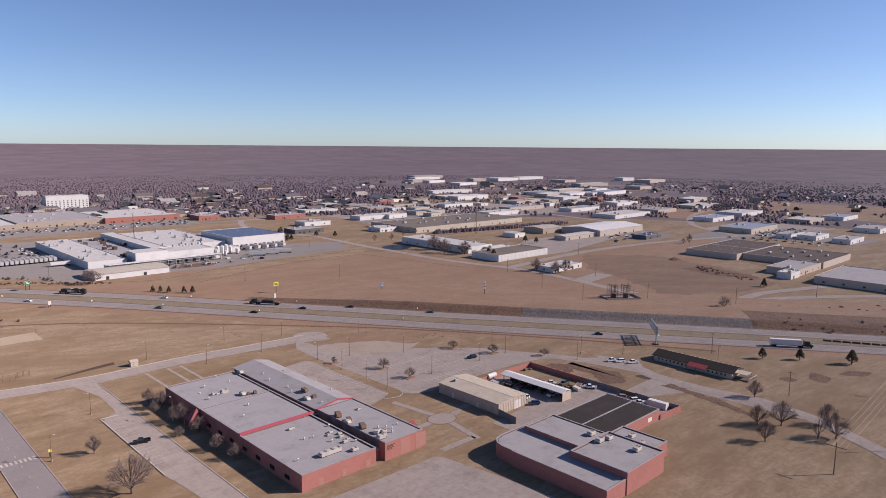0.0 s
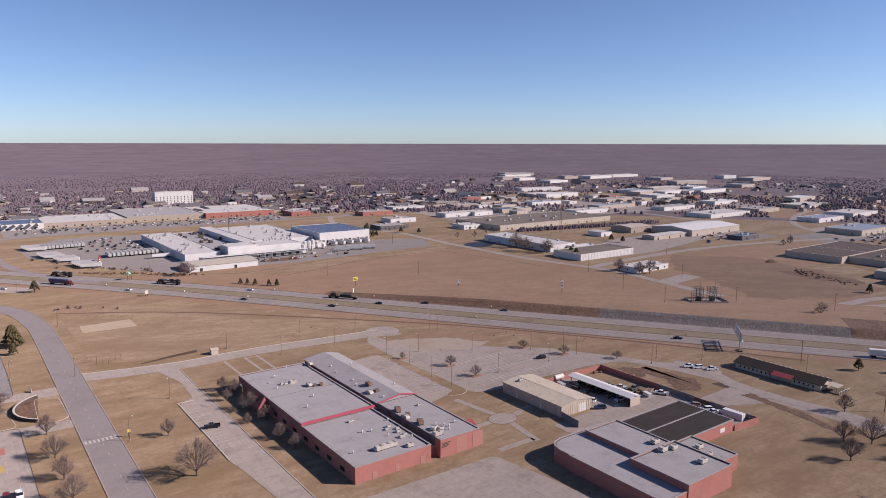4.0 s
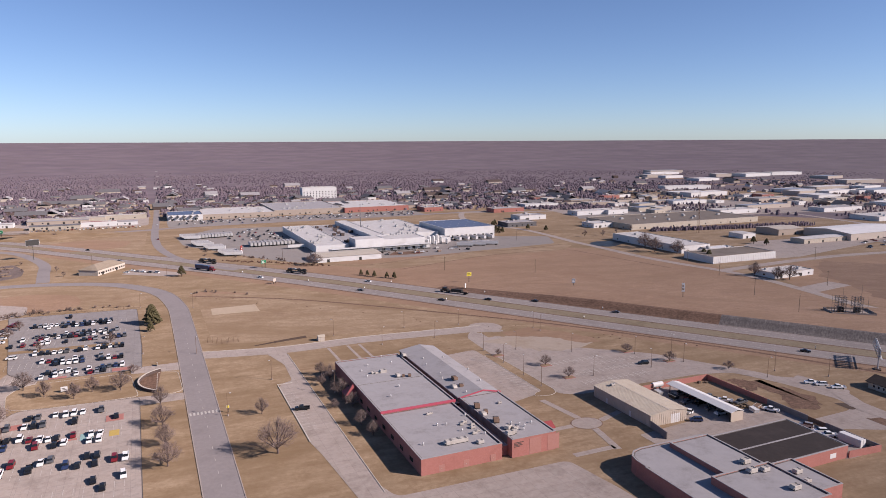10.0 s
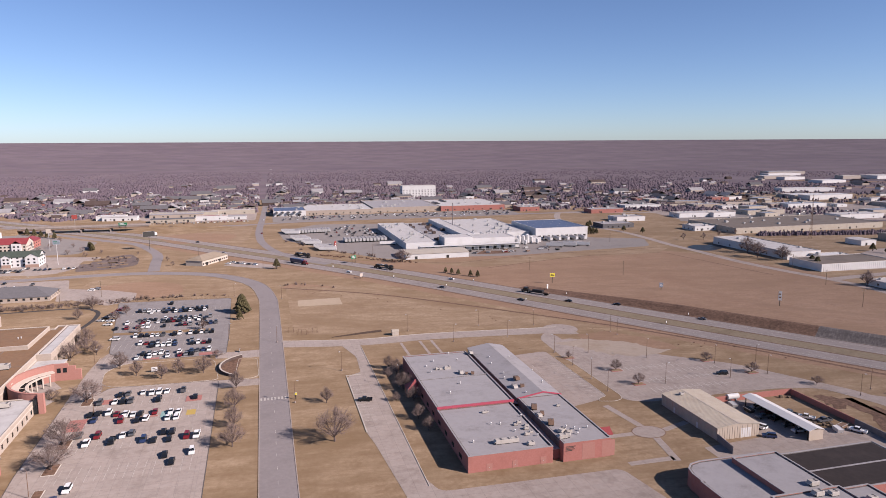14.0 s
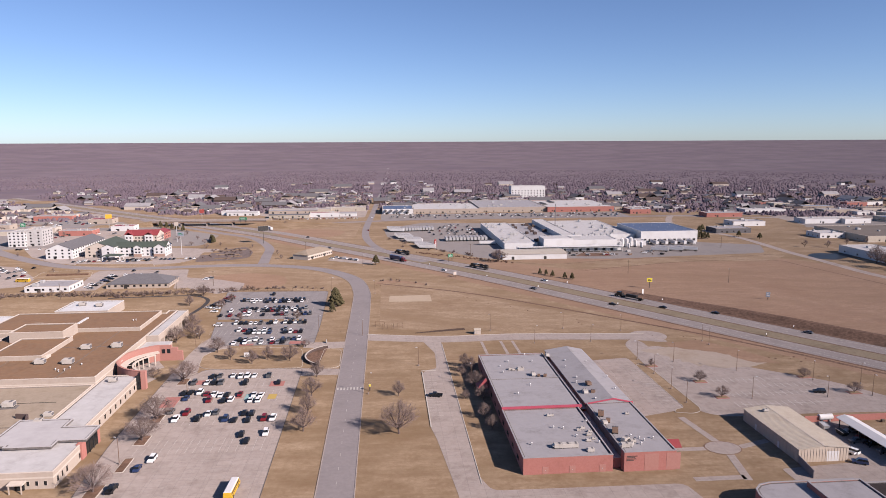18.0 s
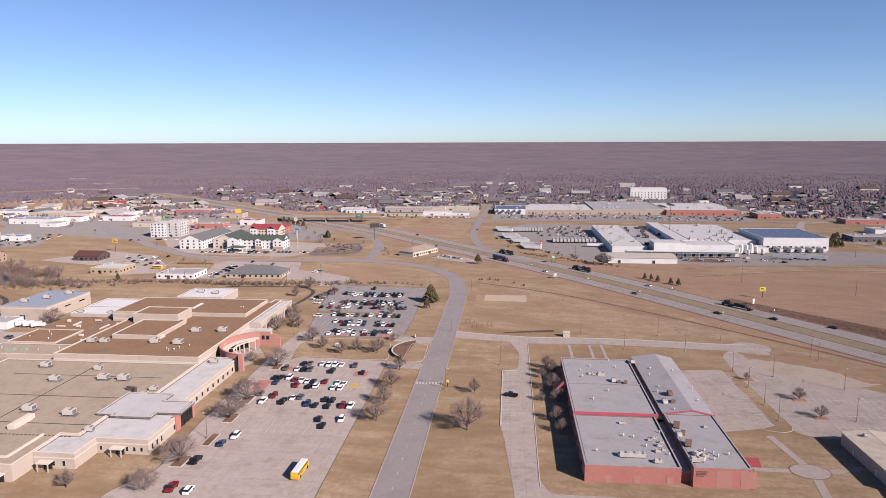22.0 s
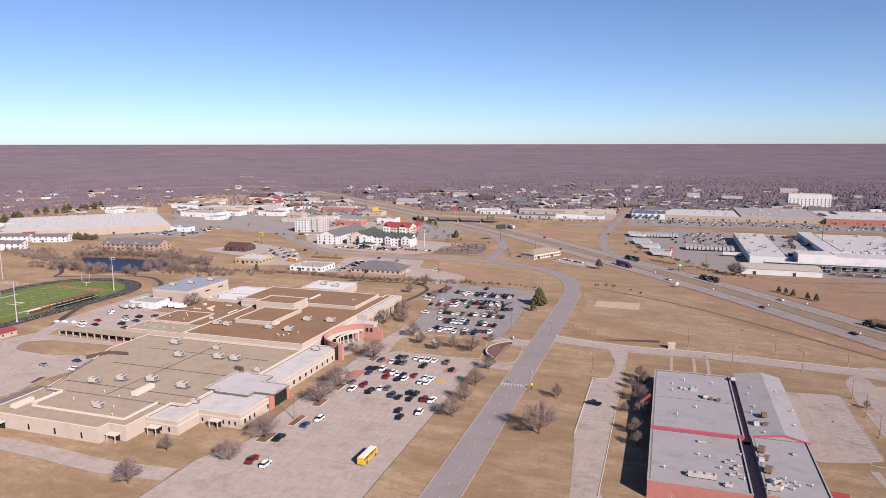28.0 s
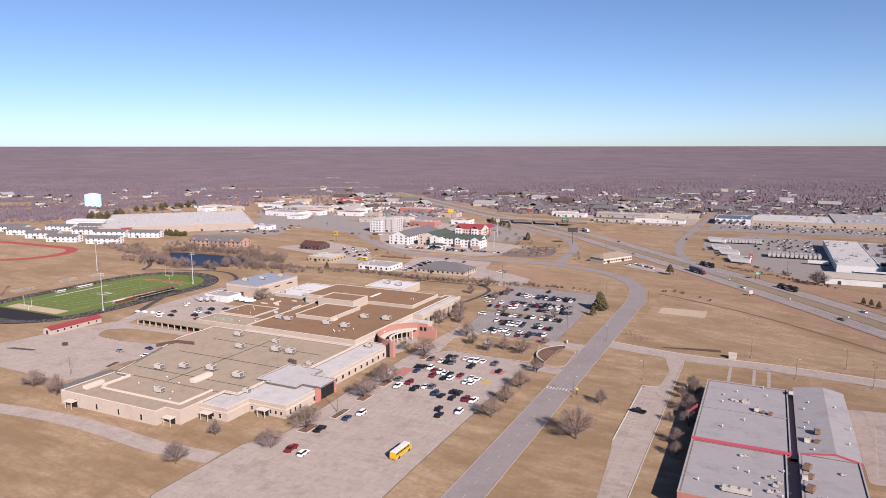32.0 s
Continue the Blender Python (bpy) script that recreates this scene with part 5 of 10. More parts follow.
TX, TY = -290, 290
solid("running_track", patch(oval(TX, TY, 94, 174), 0.04), TRACK, "black rubber running track round the football field", "running track", kind="structure")
FB = solid("football_field", patch(oval(TX, TY, 73, 153), 0.06), TURF, "green artificial turf football field with white lines", "football field", kind="structure")
for i in range(1, 8):
    s = Shape()
    a, b = oval(TX, TY, 73 + i * 2.44, 153 + i * 2.44), oval(TX, TY, 73.3 + i * 2.44, 153.3 + i * 2.44)
    n = len(a)
    s.v += [(x, y, 0.055) for x, y in a] + [(x, y, 0.055) for x, y in b]
    s.f += [(j, (j + 1) % n, n + (j + 1) % n, n + j) for j in range(n)]
    part("lane_line", s, PAINT, FB)
FX0, FX1, FY0 = -315.0, -266.3, 235.2
for i in range(0, 21):
    y = FY0 + 9.14 + i * 4.57
    part("yard_line", Shape().box(FX0, FX1, y - 0.035, y + 0.035, 0.06, 0.075), PAINT, FB)
    for x in (FX0 + 16, FX1 - 16):
        part("hash_mark", Shape().box(x - 1.6, x + 1.6, y - 0.15, y + 0.15, 0.06, 0.08), PAINT, FB)
for x in (FX0, FX1):
    part("sideline", Shape().box(x - 0.9, x + 0.9, FY0 + 34, FY0 + 76, 0.06, 0.08), PAINT, FB)
    part("sideline", Shape().box(x - 0.15, x + 0.15, FY0, FY0 + 109.7, 0.06, 0.082), PAINT, FB)
part("end_zone", Shape().box(FX0, FX1, FY0, FY0 + 9, 0.06, 0.085), SAND, FB, "pale painted end zone")


def lettering(text, size, mat, parent, m, name="lettering", depth=0.01, grow=0.0):
    cu = bpy.data.curves.new(name, "FONT")
    cu.body, cu.size, cu.align_x, cu.align_y, cu.extrude = text, size, "CENTER", "CENTER", depth
    cu.offset = grow
    tmp = bpy.data.objects.new(name, cu)
    scene.collection.objects.link(tmp)
    bpy.context.view_layer.update()
    me = bpy.data.meshes.new_from_object(tmp.evaluated_get(bpy.context.evaluated_depsgraph_get()))
    bpy.data.objects.remove(tmp)
    ob = part(name, me, mat, parent)
    ob.matrix_basis = m
    return ob


lettering("SPARTANS", 8.4, PAINT, FB, pose(-290.6, FY0 + 105, 0.062), "lettering_outline", grow=0.4)
lettering("SPARTANS", 8.4, RED_TRACK, FB, pose(-290.6, FY0 + 105, 0.09), grow=0.24)
part("midfield_mark", Shape().box(-296, -285, 286, 287.2, 0.06, 0.085).box(-294, -287, 290, 293, 0.06, 0.085), PAINT, FB)


def goal_post(y):
    gp = thing("goal_post", "white football goal post on the end line", "goal post", pose(-290.6, y, 0), group="goal posts")
    part("base", Shape().tube((0, 0, 0), (0, 0, 3.05), 0.12, 0.12, 8), WHITE, gp)
    part("crossbar", Shape().tube((-3.6, 0, 3.05), (3.6, 0, 3.05), 0.1, 0.1, 6), WHITE, gp)
    for x in (-3.6, 3.6):
        part("upright", Shape().tube((x, 0, 3.05), (x, 0, 9.5), 0.08, 0.08, 6), WHITE, gp)


goal_post(FY0 - 1)
goal_post(FY0 + 110.7)


def stadium_light(x, y, h=25):
    sl = thing("stadium_light", "tall grey stadium light pole with lamp bank", "stadium light", pose(x, y, 0), group="stadium lights")
    part("pole", Shape().tube((0, 0, 0), (0, 0, h), 0.35, 0.16, 8), STEEL, sl)
    part("base", Shape().tube((0, 0, 0), (0, 0, 1.2), 0.55, 0.5, 8), STEEL, sl)
    for z in (h - 1.6, h - 0.4):
        part("crossarm", Shape().box(-2.4, 2.4, -0.08, 0.08, z, z + 0.16), STEEL, sl)
        for i in range(6):
            part("lamp", Shape().tube((-2.1 + i * 0.84, 0.1, z), (-2.1 + i * 0.84, 0.6, z - 0.25), 0.18, 0.32, 8), WHITE, sl)


for x, y in ((-261, 341), (-374, 348), (-248, 254), (-345, 250)):
    stadium_light(x, y, 24)
BL = thing("bleachers", "dark red roofed press stand beside the track", "bleachers")
part("roof", Shape().add([(-257, 284, 3.6), (-251, 284, 4.4), (-251, 318, 4.4), (-257, 318, 3.6), (-257, 284, 3.4), (-251, 284, 4.2), (-251, 318, 4.2), (-257, 318, 3.4)],
     [(0, 1, 2, 3), (7, 6, 5, 4), (0, 4, 5, 1), (3, 2, 6, 7), (0, 3, 7, 4), (1, 5, 6, 2)]), BURGUNDY, BL)
part("front_rail", Shape().box(-257.3, -257.1, 270, 320, 0.6, 1.7), BURGUNDY, BL, "burgundy banner along the front rail")
for i in range(5):
    part("bench_row", Shape().box(-256.5 + i * 1.0, -255.7 + i * 1.0, 284.5, 317.5, 0.3 + i * 0.4, 0.45 + i * 0.4), STEEL, BL)
for i in range(8):
    part("post", Shape().box(-251.4, -251.2, 284.3 + i * 4.7, 284.5 + i * 4.7, 0, 4.2), DARK, BL)
    part("post", Shape().box(-256.9, -256.7, 284.3 + i * 4.7, 284.5 + i * 4.7, 0, 3.5), DARK, BL)
for x, y, n in ((-352, 300, 7), (-350, 325, 5), (-348, 262, 8)):
    st = thing("visitor_stand", "small aluminium bleacher behind the track", "bleachers", pose(x, y, 0), group="visitor stands")
    for i in range(5):
        part("bench_row", Shape().box(-i * 0.8, 0.3 - i * 0.8, 0, n * 2, 0.4 + i * 0.4, 0.5 + i * 0.4), STEEL, st)
    for j in (0, n):
        part("brace", Shape().tube((0, j * 1.95 + 0.1, 0.4), (-3.2, j * 1.95 + 0.1, 2.0), 0.06, 0.06, 4), STEEL, st)
        part("leg", Shape().tube((-3.2, j * 1.95 + 0.1, 0), (-3.2, j * 1.95 + 0.1, 2.0), 0.06, 0.06, 4), STEEL, st)
        part("leg", Shape().tube((0, j * 1.95 + 0.1, 0), (0, j * 1.95 + 0.1, 0.4), 0.06, 0.06, 4), STEEL, st)
for x, y, w in ((-322, 275, 7), (-323, 292, 12), (-259, 270, 9)):
    tent = thing("white_bench_shelter", "white covered team bench beside the sideline", "bench", pose(x, y, 0), group="team benches")
    part("cover", Shape().gable(-1, 1, 0, w, 1.5, 1.9, 0.1, 0.1, "y"), WHITE, tent)
    part("seat", Shape().box(-0.6, 0.6, 0.3, w - 0.3, 0.35, 0.5), WHITE, tent)
    for yy in (0.1, w - 0.2):
        for xx in (-0.9, 0.8):
            part("post", Shape().box(xx, xx + 0.1, yy, yy + 0.1, 0, 1.5), STEEL, tent)

# second, red track further off
solid("red_track", patch([(-567 + v, 384 - u) for u, v in oval(0, 0, 94, 180)], 0.04), RED_TRACK, "red rubber running track far beyond the pond", "running track", kind="structure")
solid("infield", patch([(-567 + v, 384 - u) for u, v in oval(0, 0, 72, 158)], 0.06), PALE_GRASS, "dry grass infield of the red track", "field", kind="structure")

# pond
solid("pond_bank", patch(rounded([(-412, 452), (-384, 460), (-313, 462), (-288, 450), (-278, 418), (-300, 402), (-318, 390), (-345, 398), (-376, 414)], 12), 0.03), BRUSH_SOIL, "brushy brown bank round the pond", "pond bank", kind="structure")
solid("pond_water", patch(rounded([(-400, 447), (-382, 452), (-313, 454), (-296, 442), (-288, 419), (-306, 410), (-318, 399), (-342, 406), (-368, 421)], 12), 0.06), WATER, "still dark blue pond water", "pond", kind="structure")
solid("pond_water", patch(rounded([(434, 522), (448, 512), (478, 530), (484, 542), (452, 550), (438, 538)], 10), 0.06), DULL_WATER, "small dark pond by the factory road", "pond", kind="structure")

# ---- streets further off ----


LAYERS = iter(range(100))


def street(name, pts, w, mat, label, z=None, step=14):
    z = 0.066 + 0.004 * next(LAYERS) if z is None else z
    return solid(name, strip(refine(pts, step), -w / 2, w / 2, z), mat, label, "street", kind="structure")


street("ramp_street", [(98, 543), (79, 570), (56, 625), (44, 690), (41, 760), (42, 830), (46, 950), (54, 1270), (66, 1600), (76, 2400)], 8, ROADC, "grey street running straight towards the town")
street("frontage_road", [(-40, 548), (-44, 590), (-50, 640), (-78, 710), (-110, 743), (-172, 810), (-260, 905)], 9, ROADC, "frontage road curving beside the highway")
street("cross_street", [(-420, 842), (-300, 838), (-220, 836)], 12, ROADC, "street running up to the overpass")
street("cross_street", [(-85, 836), (-20, 846), (37, 852), (120, 868), (400, 872), (800, 880)], 12, ROADC, "street running along the shopping centre")
street("back_road", [(410, 760), (427, 705), (437, 656), (436, 600), (433, 559), (434, 511), (434, 455), (440, 411), (448, 374), (450, 338), (444, 296), (436, 240), (452, 190), (500, 165), (560, 120), (640, 40)], 8, CONCRETE, "narrow grey road behind the field")
street("works_road", [(449, 374), (470, 377), (583, 384), (700, 370), (822, 334), (1000, 280)], 9, CONCRETE, "grey road past the warehouses")
street("plant_road", [(410, 760), (430, 820), (455, 872)], 8, CONCRETE, "grey road beside the white plant")
street("drive", [(442, 296), (470, 300), (486, 302)], 16, CONCRETE, "wide concrete drive by the small white building")
street("drive", [(452, 182), (480, 184), (506, 182), (570, 158)], 8, CONCRETE, "pale drive to the brown-roofed works")
street("hall_drive", [(276, 178), (284, 172), (288, 158), (280, 140), (281, 118), (285, 96), (282, 78), (268, 50), (240, 10)], 7, CONCRETE, "narrow drive past the long hall")
street("school_drive", [(-230, 110), (-120, 128), (-60, 126), (-36, 128)], 8, CONCRETE, "concrete drive in front of the high school")
street("school_drive", [(-238, 120), (-232, 160), (-224, 205), (-213, 240), (-221, 262), (-226, 300), (-228, 340)], 9, CONCRETE, "concrete drive west of the high school")
lot("parking_lot", [(-236, 158), (-150, 156), (-146, 167), (-149, 181), (-145, 202), (-144, 239), (-215, 239), (-226, 205)], CONCRETE, "pale concrete lot west of the high school", z=0.044)
lot("grass_island", [(-208, 224), (-201, 213), (-180, 211.5), (-153, 217), (-144.5, 224), (-147, 231), (-162, 233), (-197, 231)], GRASS, "oval grass island with kerb in the concrete lot", z=0.07, r=4, edge=DARK_KERB, category="lawn")
for pts in ([(-206, 196), (-200, 192), (-198, 193.5), (-204, 198)], [(-152.5, 185), (-150.5, 178), (-149, 178.5), (-150.5, 186)], [(-222, 177), (-206, 180), (-206, 182), (-220, 179.5)]):
    lot("mulch_island", pts, DARK_SOIL, "narrow dark mulched island in the concrete lot", z=0.075, r=1.2, edge=DARK_KERB, category="planting bed")
lot("service_lot", [(-222, 250), (-171, 250), (-171, 300), (-194, 300), (-194, 322), (-222, 322)], CONCRETE, "concrete service lot behind the high school", z=0.046)
lot("parking_lot", [(290, 177.5), (293, 154), (284, 152), (277, 172)], CONCRETE, "small concrete parking bay by the long hall", z=0.06)
lot("truck_lot", [(62, 770), (66, 700), (98, 640), (118, 600), (150, 552), (210, 548), (262, 540), (330, 548), (410, 556), (432, 604), (382, 626), (300, 790), (205, 812), (110, 830)], ASPHALT, "grey asphalt truck lot round the white plant", z=0.045, r=8)
lot("mall_lot", [(58, 868), (400, 872), (400, 938), (58, 940)], ASPHALT, "wide asphalt lot before the shopping centre", z=0.05)
lot("hotel_lot", [(-222, 572), (-200, 560), (-132, 553), (-112, 560), (-96, 600), (-96, 636), (-150, 650), (-245, 668), (-290, 660), (-255, 604)], CONCRETE, "concrete lot round the hotels", z=0.046)
lot("old_lot", [(-101, 562), (-106, 606), (-92, 630), (-73, 648), (-60, 612), (-58, 582), (-70, 570), (-86, 566)], WORN_ASPHALT, "dark patched asphalt of an empty lot", z=0.05, r=8)
lot("clinic_lot", [(-154, 452), (-139, 452), (-142, 484), (-136, 492), (-94, 490), (-86, 452), (-76, 454), (-88, 493), (-96, 528), (-166, 528), (-166, 516)], CONCRETE, "concrete drive and stalls round the clinic", z=0.044)
lot("restaurant_lot", [(-232, 458), (-196, 470), (-202, 500), (-240, 552), (-300, 575), (-330, 520), (-268, 500), (-250, 524), (-246, 492), (-222, 490)], CONCRETE, "patched concrete lot round the restaurants", z=0.044)
lot("access_lane", [(-95, 520), (-88, 493), (-61, 482), (-39, 466), (-37, 444), (-51, 431), (-76, 453), (-90, 480), (-110, 526)], CONCRETE, "pale concrete access lane with a turning bay", z=0.05)
lot("store_lot", [(-486, 568), (-392, 598), (-400, 622), (-446, 690), (-470, 770), (-540, 760), (-500, 640)], ASPHALT, "asphalt lot of the large store", z=0.05)
lot("office_lot", [(12, 560), (26, 580), (60, 545), (48, 535)], CONCRETE, "narrow parking strip by the office", z=0.048)
lot("works_lot", [(470, 400), (560, 395), (800, 445), (800, 470), (600, 480), (560, 460)], CONCRETE, "concrete yard between the warehouses", z=0.044)
lot("works_lot", [(712, 434), (781, 435), (774, 386), (694, 386)], ASPHALT, "dark asphalt yard of the works", z=0.048)
for poly, mat, lab in (([(-80, 462), (20, 440), (36, 470), (10, 512), (-50, 535), (-80, 520)], PALE_GRASS, "pale dry grass lawn inside the curve"),
                       ([(60, 330), (180, 318), (240, 285), (150, 400), (100, 455), (60, 470)], PALE_GRASS, "dry mown grass field below the highway"),
                       ([(-90, 690), (30, 700), (34, 832), (-80, 830), (-120, 800)], PALE_GRASS, "dry grass slope beside the ramp"),
                       ([(592, 264), (637, 250), (616, 216), (574, 211), (572, 232)], PALE_GRASS, "dry grass beside the brown-roofed works"),
                       ([(455, 170), (560, 150), (640, 60), (520, 60)], PALE_GRASS, "pale dry grass lawn behind the highway")):
    solid("dry_lawn", patch(rounded(poly, 12), 0.029), mat, lab, "lawn", kind="structure")
for poly in ([(-78, 493), (-44, 509), (-12, 491), (-8, 453), (-34, 444), (-61, 460)], [(-40, 700), (10, 712), (20, 760), (-30, 790), (-70, 760)]):
    solid("worn_lawn", patch(rounded(poly, 14), 0.036), FIELD, "reddish worn grass patch in the lawn", "lawn", kind="structure")
solid("weed_patch", patch(rounded([(559, 274), (583, 260), (569, 208), (559, 207), (547, 236)], 6), 0.05), BRUSH_SOIL, "dark weedy patch in the field", "weeds", kind="structure")
solid("weed_patch", patch(ragged([(257.5, 185.3), (268, 180), (269, 172), (273.5, 153.5), (263, 147), (256.8, 150.5), (258, 158), (264, 163), (261, 172), (255, 172)], 1.8, 2.0), 0.06), BRUSH_SOIL, "dark brown bare patch beside the yard wall", "soil", kind="structure")
solid("ditch", strip(refine([(57, 455), (123, 413), (205, 331), (250, 280), (300, 208), (340, 140)], 14), -1.2, 1.2, 0.04), BRUSH_SOIL, "narrow weedy ditch along the highway", "ditch", kind="structure")
berm = Shape()
for i in range(9):
    u = i / 8
    x, y, w, h = 79 + 27 * u, 321.2 + 5.2 * u, 0.5 + 1.1 * u, 0.25 + 1.0 * u * (1 - 0.5 * u * u)
    berm.v += [(x + 0.2 * w, y - w, 0.02), (x, y, h), (x - 0.2 * w, y + w, 0.02)]
for i in range(8):
    for j in (0, 1):
        berm.f.append((i * 3 + j, i * 3 + 3 + j, i * 3 + 4 + j, i * 3 + 1 + j))
solid("earth_berm", berm, DARK_SOIL, "low dark earth berm in the dry grass", "berm", kind="structure")

lot("weed_patch", ragged([(274, 150), (277.5, 147), (277.5, 140.8), (274.5, 140.8), (274, 145)], 0.7, 1.5), DARK_SOIL, "dark brush heap at the corner of the drive", z=0.062, r=0.4, category="weeds")
lot("yard_soil", ragged([(230.6, 188.4), (248.8, 188.4), (248.8, 161), (243, 157.5), (236, 159), (230.6, 166)], 0.5, 2.5), GRASS, "dry trampled grass and soil inside the yard wall", z=0.056, r=0.5, category="soil")
lot("drive_bank", ragged([(270.8, 133.2), (277, 131), (274.8, 120.6), (272.9, 104.4), (267, 90), (265, 92), (269.8, 114.1), (271.9, 125.5)], 0.7, 2.0), BRUSH_SOIL, "dark eroded bank beside the drive", z=0.075, r=0.5, category="soil")
lot("field_margin", [(150, 552), (200, 522), (252, 533), (305, 543), (358, 541), (413, 551), (420, 540), (395, 517), (304, 517), (250, 500), (215, 492), (165, 533)], PALE_GRASS, "pale mown strip between the plant and the field", z=0.027, r=6, category="lawn")
for pts in ([(165, 537), (203, 519), (252, 532), (305, 541), (358, 538), (413, 548)], [(222, 489), (304, 516), (352, 522), (396, 516), (404, 490), (420, 400)]):
    solid("field_track", strip(refine(pts, 6), -0.7, 0.7, 0.04), BRUSH_SOIL, "narrow worn track along the field's edge", "track", kind="structure")

# overpass
OV = thing("overpass", "concrete overpass bridge over the highway", "bridge", kind="structure")
part("deck", Shape().box(-222, -84, 829, 843, 5.2, 6.2), CONCRETE, OV)
for y in (828.6, 842.9):
    part("parapet", Shape().box(-222, -84, y, y + 0.5, 6.2, 7.2), CONCRETE, OV)
    part("girder", Shape().box(-222, -84, y + 0.1, y + 0.6, 4.2, 5.2), RUST, OV)
for x in (-188, -157, -126):
    part("pier", Shape().box(x - 0.6, x + 0.6, 830, 842, 0, 5.2), CONCRETE, OV)
for x0, x1, xa in ((-222, -190, -300), (-124, -84, 10)):
    a, b = (x0, xa) if xa < x0 else (x1, xa)
    part("approach", Shape().add([(a, 822, 0), (a, 829, 5.9), (a, 843, 5.9), (a, 850, 0), (b, 829, 0.0), (b, 843, 0.0)], [(0, 1, 4), (1, 2, 5, 4), (2, 3, 5), (0, 3, 2, 1)]), GRASS, OV)
part("shoulder_slope", Shape().add([(-120, 815, 0), (-84, 820, 5.5), (-30, 825, 2.0), (20, 815, 0), (-40, 780, 0)], [(0, 4, 1), (1, 4, 2), (2, 4, 3)]), GRASS, OV)

# ---- buildings further off ----


def warehouse(name, label, x0, x1, y0, y1, h, wall, roof, style="flat", wins=4, doors=1, angle=0.0, category="building", roof_units=2, trim=None, win_z=1.2, win_h=1.4, rows=1, frame_mat=None):
    cx, cy = (x0 + x1) / 2, (y0 + y1) / 2
    w, d = x1 - x0, y1 - y0
    z = land(cx, cy)
    m = pose(cx, cy, z, 0, 0, angle)
    ob = thing(name, label, category, m)
    poly = rect(-w / 2, w / 2, -d / 2, d / 2)
    if style == "flat":
        flat_building("", "", poly, h, wall, roof, 0.4, trim or TAN_BAND, parent=ob)
    else:
        part("wall", Shape().prism(poly, 0, h, top=False), wall, ob)
        rise = min(w, d) * (0.22 if style in ("hip", "gable_x", "gable_y") else 0.05)
        if style == "hip":
            part("roof", Shape().hip(-w / 2, w / 2, -d / 2, d / 2, h, h + rise), roof, ob)
        else:
            along = style[-1]
            part("roof", Shape().gable(-w / 2, w / 2, -d / 2, d / 2, h + 0.05, h + rise, 0.4, 0.2, along), roof, ob)
            if along == "x":
                for x in (-w / 2, w / 2 - 0.2):
                    e = Shape()
                    e.add([(x, -d / 2, h), (x, d / 2, h), (x, 0, h + rise - 0.25), (x + 0.2, -d / 2, h), (x + 0.2, d / 2, h), (x + 0.2, 0, h + rise - 0.25)], [(0, 2, 1), (3, 4, 5), (0, 3, 5, 2), (1, 2, 5, 4)])
                    part("gable_end", e, wall, ob)
            else:
                for y in (-d / 2, d / 2 - 0.2):
                    e = Shape()
                    e.add([(-w / 2, y, h), (w / 2, y, h), (0, y, h + rise - 0.25), (-w / 2, y + 0.2, h), (w / 2, y + 0.2, h), (0, y + 0.2, h + rise - 0.25)], [(0, 1, 2), (5, 4, 3), (0, 2, 5, 3), (1, 4, 5, 2)])
                    part("gable_end", e, wall, ob)
    for edge, length in ((0, w), (3, d)) if cx > 60 else ((0, w), (1, d)):
        for r in range(rows):
            n = max(1, int((wins if math.hypot(cx, cy) < 700 or rows > 1 else wins * 2 // 3) * length / max(w, d)))
            for i in range(n if wins else 0):
                s = length * (i + 0.5) / n - 0.8
                wall_piece(ob, "window", poly, edge, s, win_z + r * 3.0, 1.6, win_h, GLASS)
    for i in range(doors):
        wall_piece(ob, "door", poly, 0, w * (i + 0.28) / max(1, doors), 0, 2.4, 2.6, DARK)
    if style == "flat":
        for i in range(roof_units):
            p = m @ Vector((random.uniform(-0.4, 0.4) * w, random.uniform(-0.4, 0.4) * d, h))
            c = copy_thing(FAR_UNIT if math.hypot(cx, cy) > 420 else UNIT, pose(p.x, p.y, p.z, 0, 0, random.choice((0, 90))))
            k = random.uniform(0.9, 1.6)
            c.scale = (k, k, k)
    return ob


# the white plant
warehouse("plant_store", "long low white metal store of the plant", 165, 222, 545, 574, 4.6, WHITE, METAL_TAN, "low_x", 0, 2)
PL = thing("processing_plant", "sprawling white processing plant with many roofs", "factory")
flat_building("", "", rect(176, 207, 598, 762), 6.4, WHITE, PALE_ROOF, 0.3, WHITE, parent=PL)
flat_building("", "", rect(207.2, 238, 612, 765), 5.2, WHITE, GREY_ROOF, 0.3, WHITE, parent=PL)
flat_building("", "", rect(238.2, 252, 622, 765), 9.5, WHITE, PALE_ROOF, 0.3, WHITE, parent=PL)
flat_building("", "", rect(252.2, 318, 640, 765), 7.5, WHITE, PALE_ROOF, 0.3, WHITE, parent=PL)
flat_building("", "", rect(212, 240, 591, 611.8), 11.0, WHITE, PALE_ROOF, 0.3, WHITE, parent=PL)
flat_building("", "", rect(240.2, 284, 594, 621.8), 9.0, WHITE, PALE_ROOF, 0.3, WHITE, parent=PL)
flat_building("", "", rect(252.4, 290, 622, 639.8), 6.0, WHITE, GREY_ROOF, 0.3, WHITE, parent=PL)
flat_building("", "", rect(186, 284, 583, 590.8), 4.0, WHITE, PALE_ROOF, 0.3, WHITE, parent=PL)
